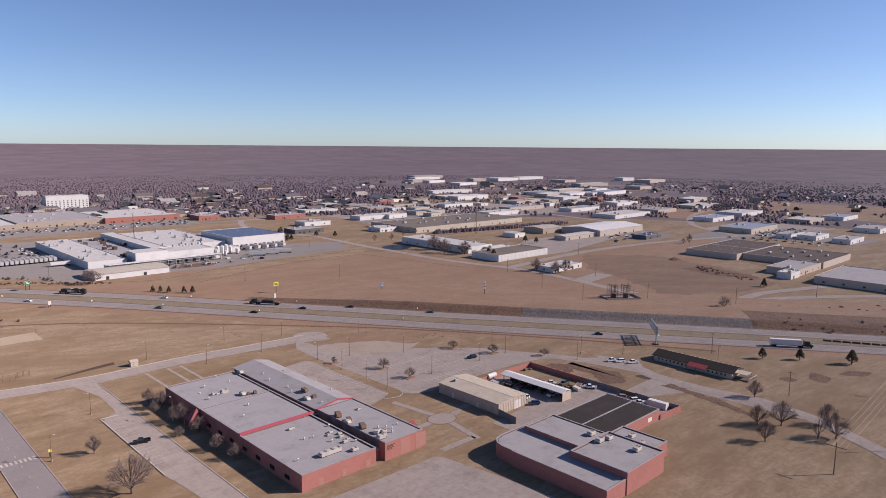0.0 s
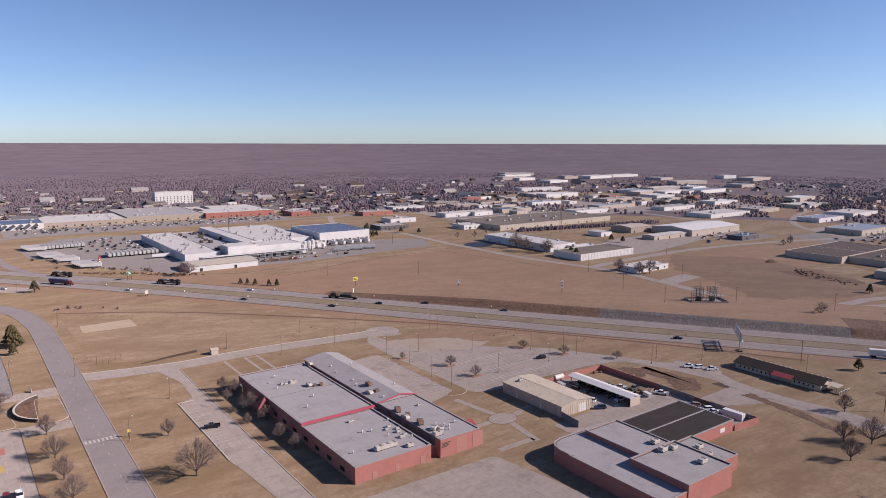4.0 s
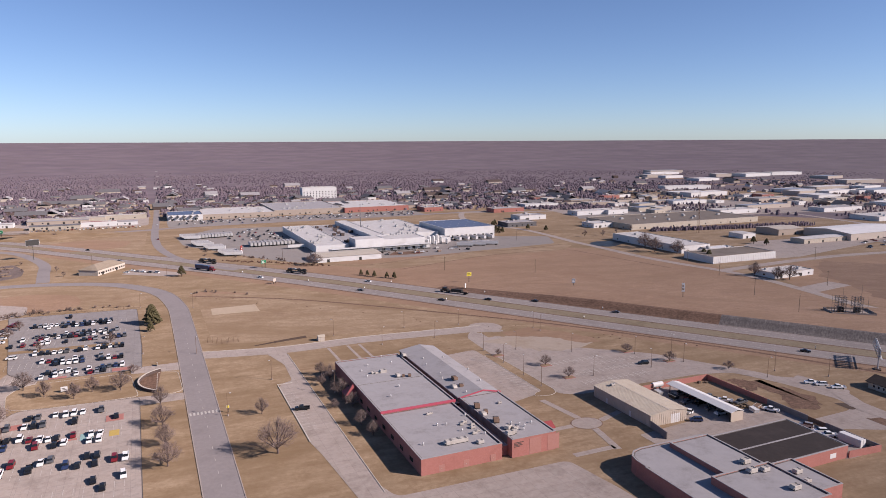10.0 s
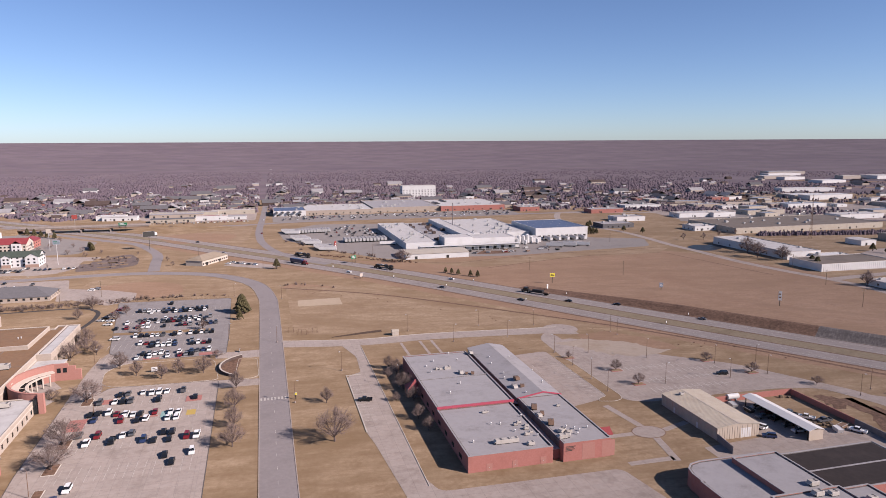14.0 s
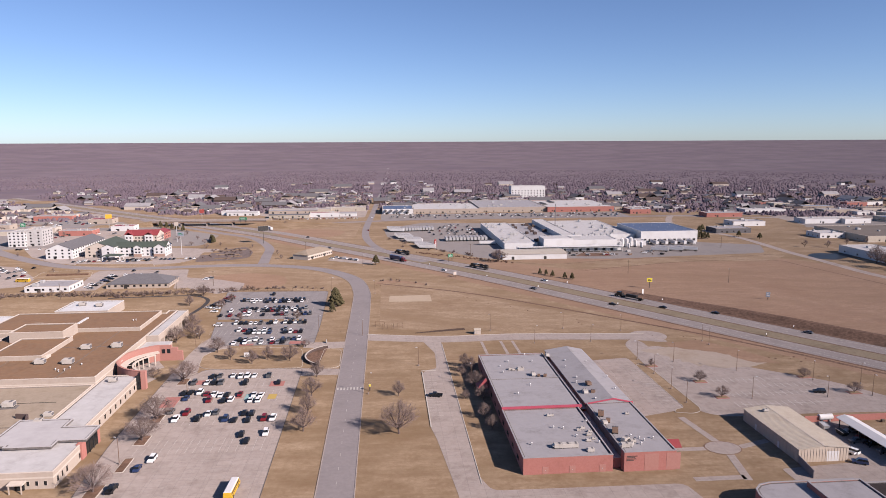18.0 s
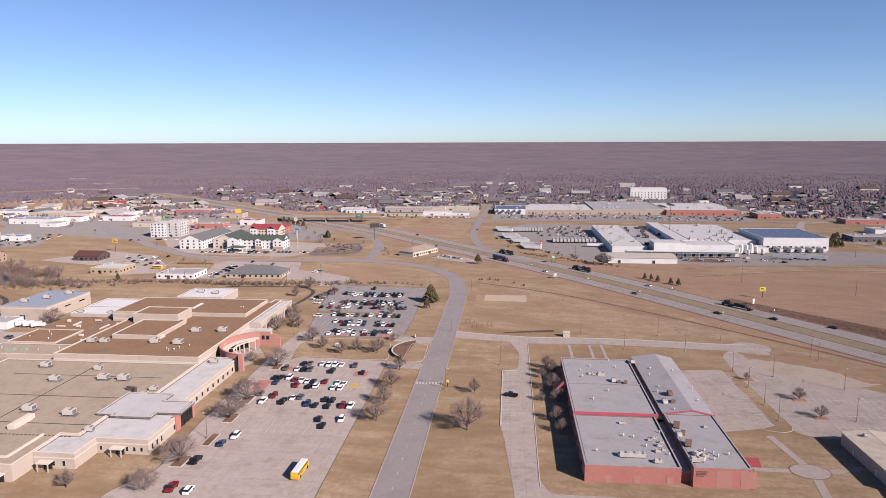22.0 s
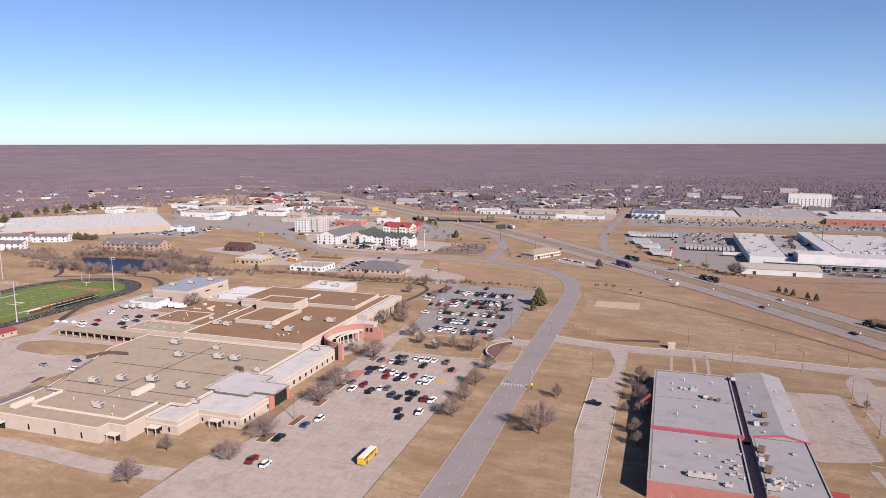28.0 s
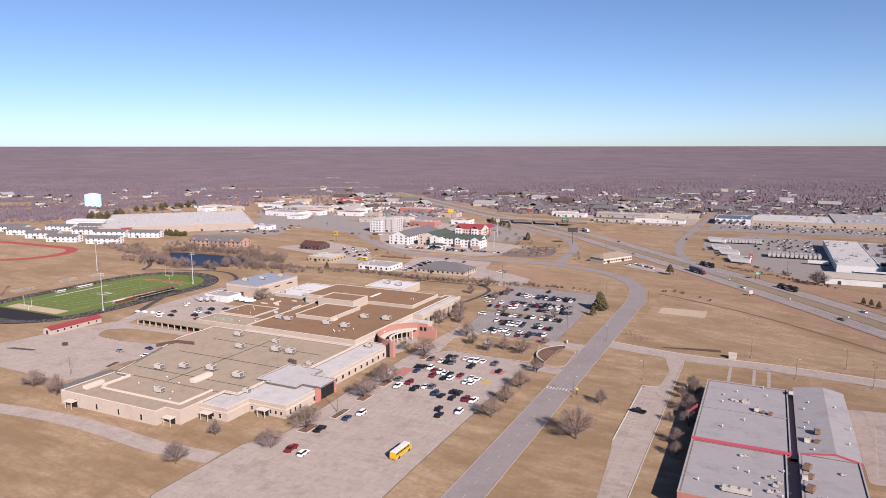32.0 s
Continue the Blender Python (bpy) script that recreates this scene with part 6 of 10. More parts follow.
part("sloped_conveyor", Shape().add([(240, 582.5, 3.5), (262, 582.5, 6.5), (262, 585, 6.5), (240, 585, 3.5), (240, 582.5, 2.0), (262, 582.5, 5.0), (262, 585, 5.0), (240, 585, 2.0)],
     [(0, 1, 2, 3), (7, 6, 5, 4), (0, 4, 5, 1), (3, 2, 6, 7), (1, 5, 6, 2), (0, 3, 7, 4)]), WHITE, PL)
flat_building("", "", rect(290, 319.5, 612, 628), 4.5, WHITE, PALE_ROOF, 0.2, WHITE, parent=PL)
for i in range(12):
    part("dock_door", Shape().box(190 + i * 7.6, 193 + i * 7.6, 582.88, 583.1, 0.6, 3.4), DARK, PL)
for i in range(14):
    x, y, k = random.uniform(178, 205), random.uniform(602, 758), random.uniform(1.0, 1.7)
    u = copy_thing(FAR_UNIT, pose(x, y, 6.4, 0, 0, random.choice((0, 90))))
    u.scale = (k, k, k)
DUCT = make_far_unit()
tagged(DUCT, "dark weathered exhaust unit on the plant roof", "exhaust unit", "plant roof units")
DUCT.data.materials[0] = DULL_ROOF
DUCT.location = (222, 700, 5.2)
for i in range(22):
    x, y, k = random.uniform(209, 236), random.uniform(614, 760), random.uniform(1.0, 1.9)
    u = copy_thing(DUCT, pose(x, y, 5.2, 0, 0, random.choice((0, 90))))
    u.scale = (k, k, k)
for i in range(16):
    x, y, k = random.uniform(255, 315), random.uniform(643, 760), random.uniform(1.0, 1.8)
    u = copy_thing(FAR_UNIT, pose(x, y, 7.5, 0, 0, random.choice((0, 90))))
    u.scale = (k, k, k)
for i in range(10):
    x, y = 262 + i % 5 * 6.2, 625 + i // 5 * 8
    t = thing("process_tank", "upright grey steel process tank on the plant roof", "tank", pose(x, y, 6.0), group="process tanks")
    part("shell", Shape().tube((0, 0, 0), (0, 0, 3.4), 1.3, 1.3, 10), STEEL, t)
    part("dome", Shape().tube((0, 0, 3.4), (0, 0, 3.9), 1.3, 0.4, 10), STEEL, t)
for x, y, h in ((250, 700, 24),):
    ch = thing("flue_stack", "tall slim grey flue stack behind the plant", "chimney", pose(x, y, 9.5))
    part("shaft", Shape().tube((0, 0, 0), (0, 0, h), 0.4, 0.28, 10), GREY_SHINGLE, ch)
    part("collar", Shape().tube((0, 0, h), (0, 0, h + 0.6), 0.45, 0.45, 10), DARK, ch)
BW = thing("cold_store", "tall white cold store with blue roof", "warehouse")
PB = rect(320, 379, 628, 700)
flat_building("", "", PB, 11.6, WHITE, BLUE_ROOF, 0.3, WHITE, parent=BW)
for i in range(11):
    wall_piece(BW, "dock_door", PB, 0, 3 + i * 5.1, 0.8, 2.8, 3.2, DARK)
vents([(330 + i % 5 * 10, 640 + i // 5 * 18) for i in range(15)], 11.6)

# shopping centre and tower
warehouse("shop_row", "long flat-roofed shopping row with pale front", 60, 104, 942, 1000, 7, WHITE, BLUE_ROOF, "flat", 8, 3)
warehouse("shop_row", "long tan shopping row with green awning", 104.5, 200, 945, 1040, 6, TAN, PALE_ROOF, "flat", 16, 3, roof_units=8)
warehouse("shop_row", "long grey-roofed shopping row with red sign band", 200.5, 300, 950, 1080, 7, TAN, GREY_ROOF, "flat", 16, 3, roof_units=10)
warehouse("shop_row", "brick-fronted shopping row at the corner", 300.5, 400, 945, 1060, 7, BRICK, PALE_ROOF, "flat", 14, 3, roof_units=8)
for i in range(5):
    part("striped_awning", Shape().gable(62 + i * 8, 67 + i * 8, 936, 942, 5, 7.5, 0.1, 0.1, "y"), WHITE, thing("shop_awning", "white arched shop awning over dark glazing", "awning", group="shop awnings"))
warehouse("apartment_tower", "pale eight-storey apartment block above the shops", 292, 354, 1190, 1212, 22, WHITE, PALE_ROOF, "flat", 11, 0, rows=5, win_z=1.5, win_h=1.6, frame_mat=WHITE)
warehouse("brick_shop", "red brick shop with flat roof", 410, 440, 905, 935, 6, BRICK, GREY_ROOF, "flat", 5, 1)
warehouse("shop", "small white shop with flat roof", 425, 452, 940, 962, 5, WHITE, PALE_ROOF, "flat", 5, 1)
warehouse("service_station", "low grey service building beside trees", 430, 470, 690, 715, 5, GREY_SHINGLE, GREY_ROOF, "flat", 5, 1)

# works to the east
warehouse("factory_hall", "long white factory hall with blue-grey roof", 478, 512, 452, 552, 6.5, WHITE, PALE_ROOF, "flat", 10, 2)
warehouse("factory_annex", "low white factory annex", 500, 530, 430, 452, 4.5, WHITE, WHITE, "flat", 4, 1)
EH = warehouse("ribbed_warehouse", "white ribbed warehouse with dull brown roof", 464, 536, 400, 434, 5.6, WHITE, OLD_ROOF, "flat", 0, 0, roof_units=0)
for i in range(37):
    part("rib", Shape().box(-35.8 + i * 1.99 - 0.25, -35.8 + i * 1.99 + 0.25, -17.15, -17.0, 0, 5.4), WHITE, EH)
warehouse("small_depot", "small cream flat-roofed depot between bare trees", 457, 498, 333, 352, 4.0, WHITE, PALE_ROOF, "flat", 4, 2)
warehouse("large_warehouse", "large cream warehouse with white low-pitched roof", 690, 786, 441, 496, 7.0, TAN_BAND, WHITE, "low_x", 0, 3)
warehouse("long_shed", "long cream metal shed with pale roof", 629, 689, 446, 462, 4.6, METAL_TAN, PALE_ROOF, "low_x", 0, 3)
warehouse("barn", "white metal barn with large dark doorway", 604, 622, 499, 518, 5.0, WHITE, PALE_ROOF, "low_y", 0, 1)
warehouse("olive_shed", "olive-tan metal shed with flat roof", 657, 695, 500, 530, 6.5, TAN, METAL_TAN, "low_x", 0, 2)
warehouse("brown_factory", "wide factory with brown roof and pale walls", 546, 745, 606, 694, 6.0, METAL_TAN, OLD_ROOF, "flat", 12, 3, roof_units=14)
warehouse("office_block", "low white office block with flat roof", 518, 545.5, 640, 664, 5, WHITE, PALE_ROOF, "flat", 6, 1)
DE = thing("brown_roofed_works", "long works with dark brown roof and cream walls", "factory")
flat_building("", "", rect(640, 745, 258, 308), 5.6, TAN_BAND, DULL_ROOF, 0.3, TAN_BAND, parent=DE)
flat_building("", "", rect(652, 728, 187, 257.7), 5.4, TAN_BAND, DULL_ROOF, 0.3, TAN_BAND, parent=DE)
part("roof_seam", Shape().box(690, 690.8, 259, 307, 5.6, 5.72), PALE_ROOF, DE)
vents([(648 + i * 6.8, 264 + (i * 17) % 40) for i in range(14)], 5.6)
units([(658 + i * 7.6, 195 + (i * 23) % 56, 1.2) for i in range(9)], 5.4)
warehouse("white_annex", "small white block beside the works", 576, 595, 187, 198, 5.0, WHITE, WHITE, "flat", 0, 1)
warehouse("works_office", "tan works office with flat roof", 596, 649, 188, 214, 5.2, TAN_BAND, GREY_ROOF, "flat", 4, 1)
warehouse("low_works", "low works with grey roof and shaded wall", 576, 648, 100, 170, 5.5, TAN_BAND, GREY_ROOF, "flat", 6, 1)
warehouse("depot", "pale blue-roofed depot with grey yard", 852, 935, 331, 372, 6, METAL_TAN, PALE_BLUE_ROOF, "flat", 8, 2)
warehouse("depot", "white depot with grey roof", 841, 885, 281, 298, 5, WHITE, GREY_ROOF, "flat", 5, 2)
warehouse("depot", "white depot with shaded wall", 848, 892, 256, 277, 5, WHITE, PALE_ROOF, "flat", 5, 2)
warehouse("depot", "dark depot with vans before it", 706, 740, 390, 408, 4.5, GREY_SHINGLE, BLUE_ROOF, "flat", 4, 1)

# hotels and shops to the west
warehouse("white_hotel", "three-storey white hotel with grey gabled roof", -237, -214, 592, 664, 8.6, WHITE, GREY_SHINGLE, "gable_y", 14, 1, rows=3, frame_mat=STEEL)
warehouse("green_hotel", "cream hotel wing with green roof", -206, -182, 598, 640, 8.5, TAN_BAND, GREEN_ROOF, "gable_y", 6, 1, rows=3, frame_mat=STEEL)
warehouse("green_hotel", "cream hotel wing with green gabled roof and brick base", -181.5, -136, 600, 618, 8.5, WHITE, GREEN_ROOF, "gable_x", 10, 1, rows=3, frame_mat=STEEL)
warehouse("hotel_tower", "narrow cream hotel entrance gable with green roof", -189, -178, 592, 606, 10.0, WHITE, GREEN_ROOF, "gable_y", 2, 1, rows=3)
PC = thing("hotel_canopy", "green-roofed hotel entrance canopy on white posts", "canopy")
part("roof", Shape().hip(-184, -168, 578, 588, 4.0, 5.6), GREEN_ROOF, PC)
for x in (-183.5, -168.8):
    for y in (578.4, 587.4):
        part("post", Shape().box(x - 0.3, x + 0.5, y - 0.3, y + 0.5, 0, 4.0), WHITE, PC)
warehouse("red_hotel", "brick and cream hotel with red gabled roof", -205, -172, 690, 712, 7.5, TAN_BAND, RED_ROOF, "gable_x", 10, 1, rows=2, frame_mat=WHITE)
warehouse("red_hotel", "cream hotel wing with red gabled roof", -186, -172, 712.5, 735, 7.0, BRICK, RED_ROOF, "gable_y", 4, 0, rows=2)
warehouse("grey_hotel", "five-storey white and grey hotel", -310, -294, 672, 700, 14.5, WHITE, PALE_ROOF, "flat", 7, 1, rows=5, frame_mat=GREY_SHINGLE)
warehouse("grey_hotel", "pale hotel wing with grey panels", -293.8, -279, 676, 698, 16.0, PALE_ROOF, PALE_ROOF, "flat", 4, 1, rows=5, frame_mat=GREY_SHINGLE)
warehouse("clinic", "wide low brick clinic with dark hipped roof", -133, -90, 456, 480, 3.2, TAN, GREY_SHINGLE, "hip", 10, 1)
warehouse("shop", "low white shop with grey flat roof", -184.5, -155, 449, 472, 3.6, WHITE, GREY_ROOF, "flat", 6, 1, frame_mat=GLASS)
warehouse("restaurant", "yellow-tan flat-roofed restaurant with red awning", -247, -223, 464, 488, 4.2, material("ochre_stucco", (0.288, 0.224, 0.147), (0.335, 0.264, 0.181), 1.0), PALE_ROOF, "flat", 5, 1)
warehouse("diner", "small dark maroon roofed diner", -299, -276, 521, 539, 3.8, DULL_ROOF, material("maroon_roof", (0.064, 0.027, 0.027), (0.09, 0.038, 0.037), 1.5), "gable_x", 5, 1)
warehouse("roadside_office", "low cream office with hipped tan roof by the highway", -20, 17, 573, 589, 4.4, TAN_BAND, TAN_ROOF, "hip", 12, 2, angle=60)
warehouse("big_store", "huge pale flat-roofed retail store", -665, -490, 545, 715, 8.0, TAN, PALE_ROOF, "flat", 0, 2, angle=46, roof_units=30)
BROWN_BRICK = material("brown_brick", (0.263, 0.174, 0.138), (0.347, 0.240, 0.194), 0.6, 0.3, 0.9)
warehouse("brick_apartments", "brick apartment block with grey gabled roof by the pond", -420, -358, 494, 514, 6.0, BROWN_BRICK, GREY_SHINGLE, "gable_x", 12, 1, angle=8, rows=2)
for i in range(4):
    d = thing("dormer", "small brick gable dormer of the apartments", "dormer", pose(-412 + i * 15, 492 + i * 2.1, 0, 0, 0, 8), group="dormers")
    part("wall", Shape().prism(rect(-3.2, 3.2, 0, 2), 0, 6.5).add([(-3.2, 0, 6.5), (3.2, 0, 6.5), (0, 0, 9.2), (-3.2, 0.3, 6.5), (3.2, 0.3, 6.5), (0, 0.3, 9.2)], [(0, 1, 2), (5, 4, 3), (0, 2, 5, 3), (1, 4, 5, 2)]), BROWN_BRICK, d)
    part("roof", Shape().gable(-3.2, 3.2, 0, 6, 6.6, 9.4, 0.3, 0.2, "y"), GREY_SHINGLE, d)
    part("arch", Shape().box(-1.3, 1.3, -0.08, 0.1, 0.2, 5.6), TAN_BAND, d)
    part("window", Shape().box(-0.9, 0.9, -0.14, 0.1, 1.0, 4.8), GLASS, d)
for i, (x, y) in enumerate(((-564, 456), (-512, 465), (-613, 466), (-664, 476), (-514, 520), (-555, 508), (-658, 520), (-598, 512), (-708, 492), (-628, 540))):
    warehouse("white_apartments", "white two-storey apartment row with grey gabled roof", x - 18, x + 18, y - 6, y + 6, 6.0, WHITE, GREY_SHINGLE, "gable_x", 6, 1, angle=16 + (i % 3) * 4, rows=2, frame_mat=GREY_SHINGLE)
warehouse("white_hall", "long white hall with pale roof near the apartments", -700, -640, 560, 590, 7, WHITE, WHITE, "low_x", 0, 1, angle=15)
WT = thing("water_tower", "pale blue water standpipe tank on the horizon", "water tower", pose(-912, 760, land(-912, 760)))
part("tank", Shape().tube((0.0000, 0.0000, 0.0000), (0, 0, 22), 13, 13, 24), material("pale_blue_paint", (0.367, 0.555, 0.604), (0.454, 0.646, 0.699), 4.0), WT)
part("dome", Shape().tube((0, 0, 22), (0, 0, 24.5), 13, 3, 24), WHITE, WT)
warehouse("retail_shed", "pale blue and white retail shed", -560, -500, 780, 810, 6, WHITE, PALE_BLUE_ROOF, "flat", 6, 1)
warehouse("filling_station", "filling station canopy with blue band", -455, -430, 632, 645, 5, WHITE, SIGN_BLUE, "flat", 3, 1)
for x, y, w, d, wall, roof in ((-440, 835, 40, 22, WHITE, RED_ROOF), (-395, 825, 24, 18, TAN, GREY_ROOF), (-280, 762, 36, 20, BRICK, GREY_ROOF), (-244, 800, 26, 18, WHITE, RED_ROOF),
                               (-330, 790, 30, 16, TAN_BAND, PALE_ROOF), (-480, 900, 60, 30, WHITE, PALE_ROOF), (-380, 930, 50, 24, BRICK, GREY_ROOF), (-300, 880, 30, 20, TAN, RED_ROOF),
                               (-60, 985, 90, 16, METAL_TAN, GREY_ROOF), (-20, 925, 40, 12, WHITE, RED_ROOF), (-150, 965, 36, 18, WHITE, WHITE), (5, 1000, 60, 14, METAL_TAN, PALE_ROOF),
                               (-560, 880, 70, 30, TAN, PALE_ROOF), (-640, 900, 50, 26, WHITE, PALE_BLUE_ROOF), (-700, 830, 40, 22, WHITE, PALE_ROOF), (500, 760, 40, 24, WHITE, GREY_ROOF),
                               (620, 775, 80, 24, WHITE, PALE_ROOF), (720, 780, 60, 24, METAL_TAN, BLUE_ROOF), (800, 700, 70, 26, WHITE, PALE_ROOF), (900, 735, 90, 24, TAN_BAND, PALE_BLUE_ROOF),
                               (960, 660, 80, 26, WHITE, GREY_ROOF), (930, 560, 100, 40, WHITE, PALE_ROOF), (1040, 560, 60, 34, TAN_BAND, GREY_ROOF), (985, 440, 70, 30, WHITE, PALE_BLUE_ROOF),
                               (1060, 340, 60, 34, METAL_TAN, PALE_ROOF), (1010, 240, 60, 30, WHITE, GREY_ROOF), (520, 860, 50, 24, BRICK, GREY_ROOF), (600, 900, 60, 26, WHITE, PALE_ROOF),
                               (700, 880, 50, 22, TAN, GREY_ROOF), (1100, 450, 80, 40, WHITE, PALE_ROOF), (850, 850, 70, 30, WHITE, PALE_BLUE_ROOF), (1010, 820, 80, 30, TAN_BAND, GREY_ROOF),
                               (1120, 680, 70, 30, WHITE, WHITE), (1180, 560, 90, 36, TAN_BAND, PALE_ROOF), (1150, 320, 70, 30, WHITE, PALE_BLUE_ROOF)):
    warehouse("commercial_shed", "distant flat-roofed commercial building with " + ("red roof" if roof is RED_ROOF else "pale roof" if roof in (PALE_ROOF, WHITE) else "grey roof" if roof is GREY_ROOF else "blue roof"),
              x - w / 2, x + w / 2, y - d / 2, y + d / 2, 5.5, wall, roof, "flat", 4, 1, roof_units=2)

rows = random.Random(29)
for i in range(26):
    a, r = math.radians(rows.uniform(40, 63)), rows.uniform(1320, 2150)
    x, y, w, d = 60 + r * math.sin(a), -20 + r * math.cos(a), rows.uniform(50, 120), rows.uniform(25, 50)
    warehouse("commercial_shed", "distant pale flat-roofed works in open country", x - w / 2, x + w / 2, y - d / 2, y + d / 2, rows.uniform(6, 9), rows.choice((WHITE, TAN_BAND, WHITE)), rows.choice((PALE_ROOF, WHITE_ROOF, PALE_BLUE_ROOF)), "flat", 0, 0, angle=rows.uniform(-10, 10), roof_units=0)

# more shops and yards along the far streets
lot("retail_lot", [(-470, 850), (-300, 842), (-290, 905), (-460, 920)], ASPHALT, "grey asphalt retail lot with cars", z=0.05)
lot("retail_lot", [(-330, 700), (-230, 700), (-225, 790), (-300, 800)], CONCRETE, "concrete lot behind the hotels", z=0.05)
lot("retail_lot", [(-560, 800), (-440, 800), (-450, 850), (-570, 860)], ASPHALT, "grey asphalt lot beside shops", z=0.05)
lot("works_lot", [(560, 730), (860, 720), (900, 780), (600, 800)], ASPHALT, "grey yard between distant works", z=0.05)
lot("works_lot", [(850, 300), (1000, 290), (1020, 400), (860, 400)], CONCRETE, "pale yard of the depots", z=0.05)
street("works_street", [(760, 420), (830, 500), (860, 620), (880, 760), (900, 900)], 9, CONCRETE, "grey street between distant works")
street("works_street", [(455, 872), (600, 830), (800, 820), (1000, 760), (1200, 700)], 9, CONCRETE, "grey street past the far works")
street("works_street", [(822, 334), (900, 430), (1050, 500), (1200, 520)], 9, CONCRETE, "grey street through the works")
more = random.Random(15)
for i in range(58):
    if i < 28:
        x, y = more.uniform(-700, -150), more.uniform(760, 1010)
    else:
        x, y = more.uniform(560, 1200), more.uniform(690, 1020)
    w, d = more.uniform(14, 46), more.uniform(12, 26)
    if min((p[0] - x) ** 2 + (p[1] - y) ** 2 for p in HW[::3]) < 70 ** 2 or (-480 < x < -280 and 845 < y < 915):
        continue
    wall, roof = more.choice((WHITE, TAN_BAND, TAN, METAL_TAN, BRICK)), more.choice((PALE_ROOF, PALE_ROOF, GREY_ROOF, DULL_ROOF, RED_ROOF, PALE_BLUE_ROOF))
    warehouse("shop", "small distant shop or store with flat roof", x - w / 2, x + w / 2, y - d / 2, y + d / 2, more.uniform(4, 6.5), wall, roof, "flat", 3, 0, angle=more.uniform(-8, 8), roof_units=0)

# ---- vehicles ----
CAR_PAINT = {
    "white": material("white_car_paint", (0.62, 0.62, 0.62), (0.684, 0.684, 0.684), 1.0, rough=0.3, spec=0.5),
    "black": material("black_car_paint", (0.0077, 0.0077, 0.0090), (0.014, 0.014, 0.016), 1.0, rough=0.25, spec=0.5),
    "grey": material("grey_car_paint", (0.102, 0.102, 0.109), (0.128, 0.128, 0.134), 1.0, rough=0.35, metal=0.3, spec=0.5),
    "silver": material("silver_car_paint", (0.27, 0.27, 0.276), (0.346, 0.346, 0.353), 1.0, rough=0.35, metal=0.4, spec=0.5),
    "red": material("red_car_paint", (0.141, 0.0096, 0.013), (0.179, 0.016, 0.019), 1.0, rough=0.3, spec=0.5),
    "blue": material("blue_car_paint", (0.019, 0.032, 0.083), (0.029, 0.045, 0.109), 1.0, rough=0.3, spec=0.5),
}


def hull(profile, half, inset_top=0.0):
    """A side profile (y, z) swept across the width, its upper points drawn in."""
    s = Shape()
    zs = [z for _, z in profile]
    lo, hi = min(zs), max(zs)
    n = len(profile)
    for side in (-1, 1):
        for y, z in profile:
            k = (z - lo) / (hi - lo)
            s.v.append((side * (half - inset_top * k), y, z))
    s.f += [tuple(range(n)), tuple(reversed(range(n, 2 * n)))]
    s.f += [((i + 1) % n, i, n + i, n + (i + 1) % n) for i in range(n)]
    return s


CAR_BODIES = {
    "sedan": ([(-2.3, 0.3), (2.3, 0.3), (2.38, 0.6), (2.2, 0.82), (1.0, 0.95), (-1.5, 1.0), (-2.25, 0.95), (-2.38, 0.6)], [(1.05, 0.95), (0.35, 1.42), (-0.95, 1.42), (-1.65, 0.99)], 0.9, 2.3),
    "suv": ([(-2.3, 0.35), (2.3, 0.35), (2.4, 0.7), (2.25, 0.98), (1.15, 1.1), (-2.25, 1.15), (-2.38, 0.7)], [(1.15, 1.1), (0.55, 1.72), (-1.95, 1.74), (-2.25, 1.15)], 0.95, 2.35),
    "pickup": ([(-2.85, 0.45), (2.75, 0.45), (2.85, 0.8), (2.7, 1.08), (1.5, 1.15), (-2.8, 1.18), (-2.88, 0.8)], [(1.5, 1.15), (0.95, 1.82), (-0.5, 1.84), (-0.8, 1.17)], 0.98, 2.8),
}


def make_car(kind, colour, plain=False):
    prof, cab, half, ln = CAR_BODIES[kind]
    words = {"sedan": "sedan car", "suv": "sport utility vehicle", "pickup": "pickup truck"}[kind]
    c = thing({"sedan": "car", "suv": "suv", "pickup": "pickup_truck"}[kind], f"{colour} {words} parked on the concrete lot", "car" if kind != "pickup" else "truck", group="parked cars")
    body = hull(prof, half, 0.06)
    if kind == "pickup":
        body = hull([(2.75, 0.45), (2.85, 0.8), (2.7, 1.08), (1.5, 1.15), (-0.8, 1.17), (-0.8, 0.85), (-2.8, 0.85), (-2.88, 0.6), (-2.8, 0.45)][::-1], half, 0.06)
        for x in (-half, half - 0.08):
            body.box(x, x + 0.08, -2.85, -0.8, 0.8, 1.2)
        body.box(-half, half, -2.88, -2.8, 0.8, 1.18)
    top = max(p[1] for p in cab)
    body.box(-half + 0.26, half - 0.26, cab[2][0], cab[1][0], top - 0.02, top + 0.03)
    part("body", body, CAR_PAINT[colour], c)
    part("glasshouse", hull(cab, half - 0.08, 0.16), GLASS, c, "dark tinted windows")
    for y in (ln * 0.6, -ln * 0.58):
        if plain:
            part("axle", Shape().tube((-half - 0.02, y, 0.34), (half + 0.02, y, 0.34), 0.34, 0.34, 10), TYRE, c)
            continue
        for side in (-1, 1):
            part("wheel", Shape().tube((side * (half - 0.2), y, 0.34), (side * (half + 0.02), y, 0.34), 0.34, 0.34, 10), TYRE, c)
    return c


CARS = {}


def car(x, y, colour="white", kind="sedan", turn=90.0, z=0.05):
    key = (kind, colour, y > 300)
    if key not in CARS:
        CARS[key] = make_car(*key)
        CARS[key].matrix_basis = pose(x, y, z, 0, 0, turn)
        return CARS[key]
    return copy_thing(CARS[key], pose(x, y, z, 0, 0, turn))


FAR_CARS = {}


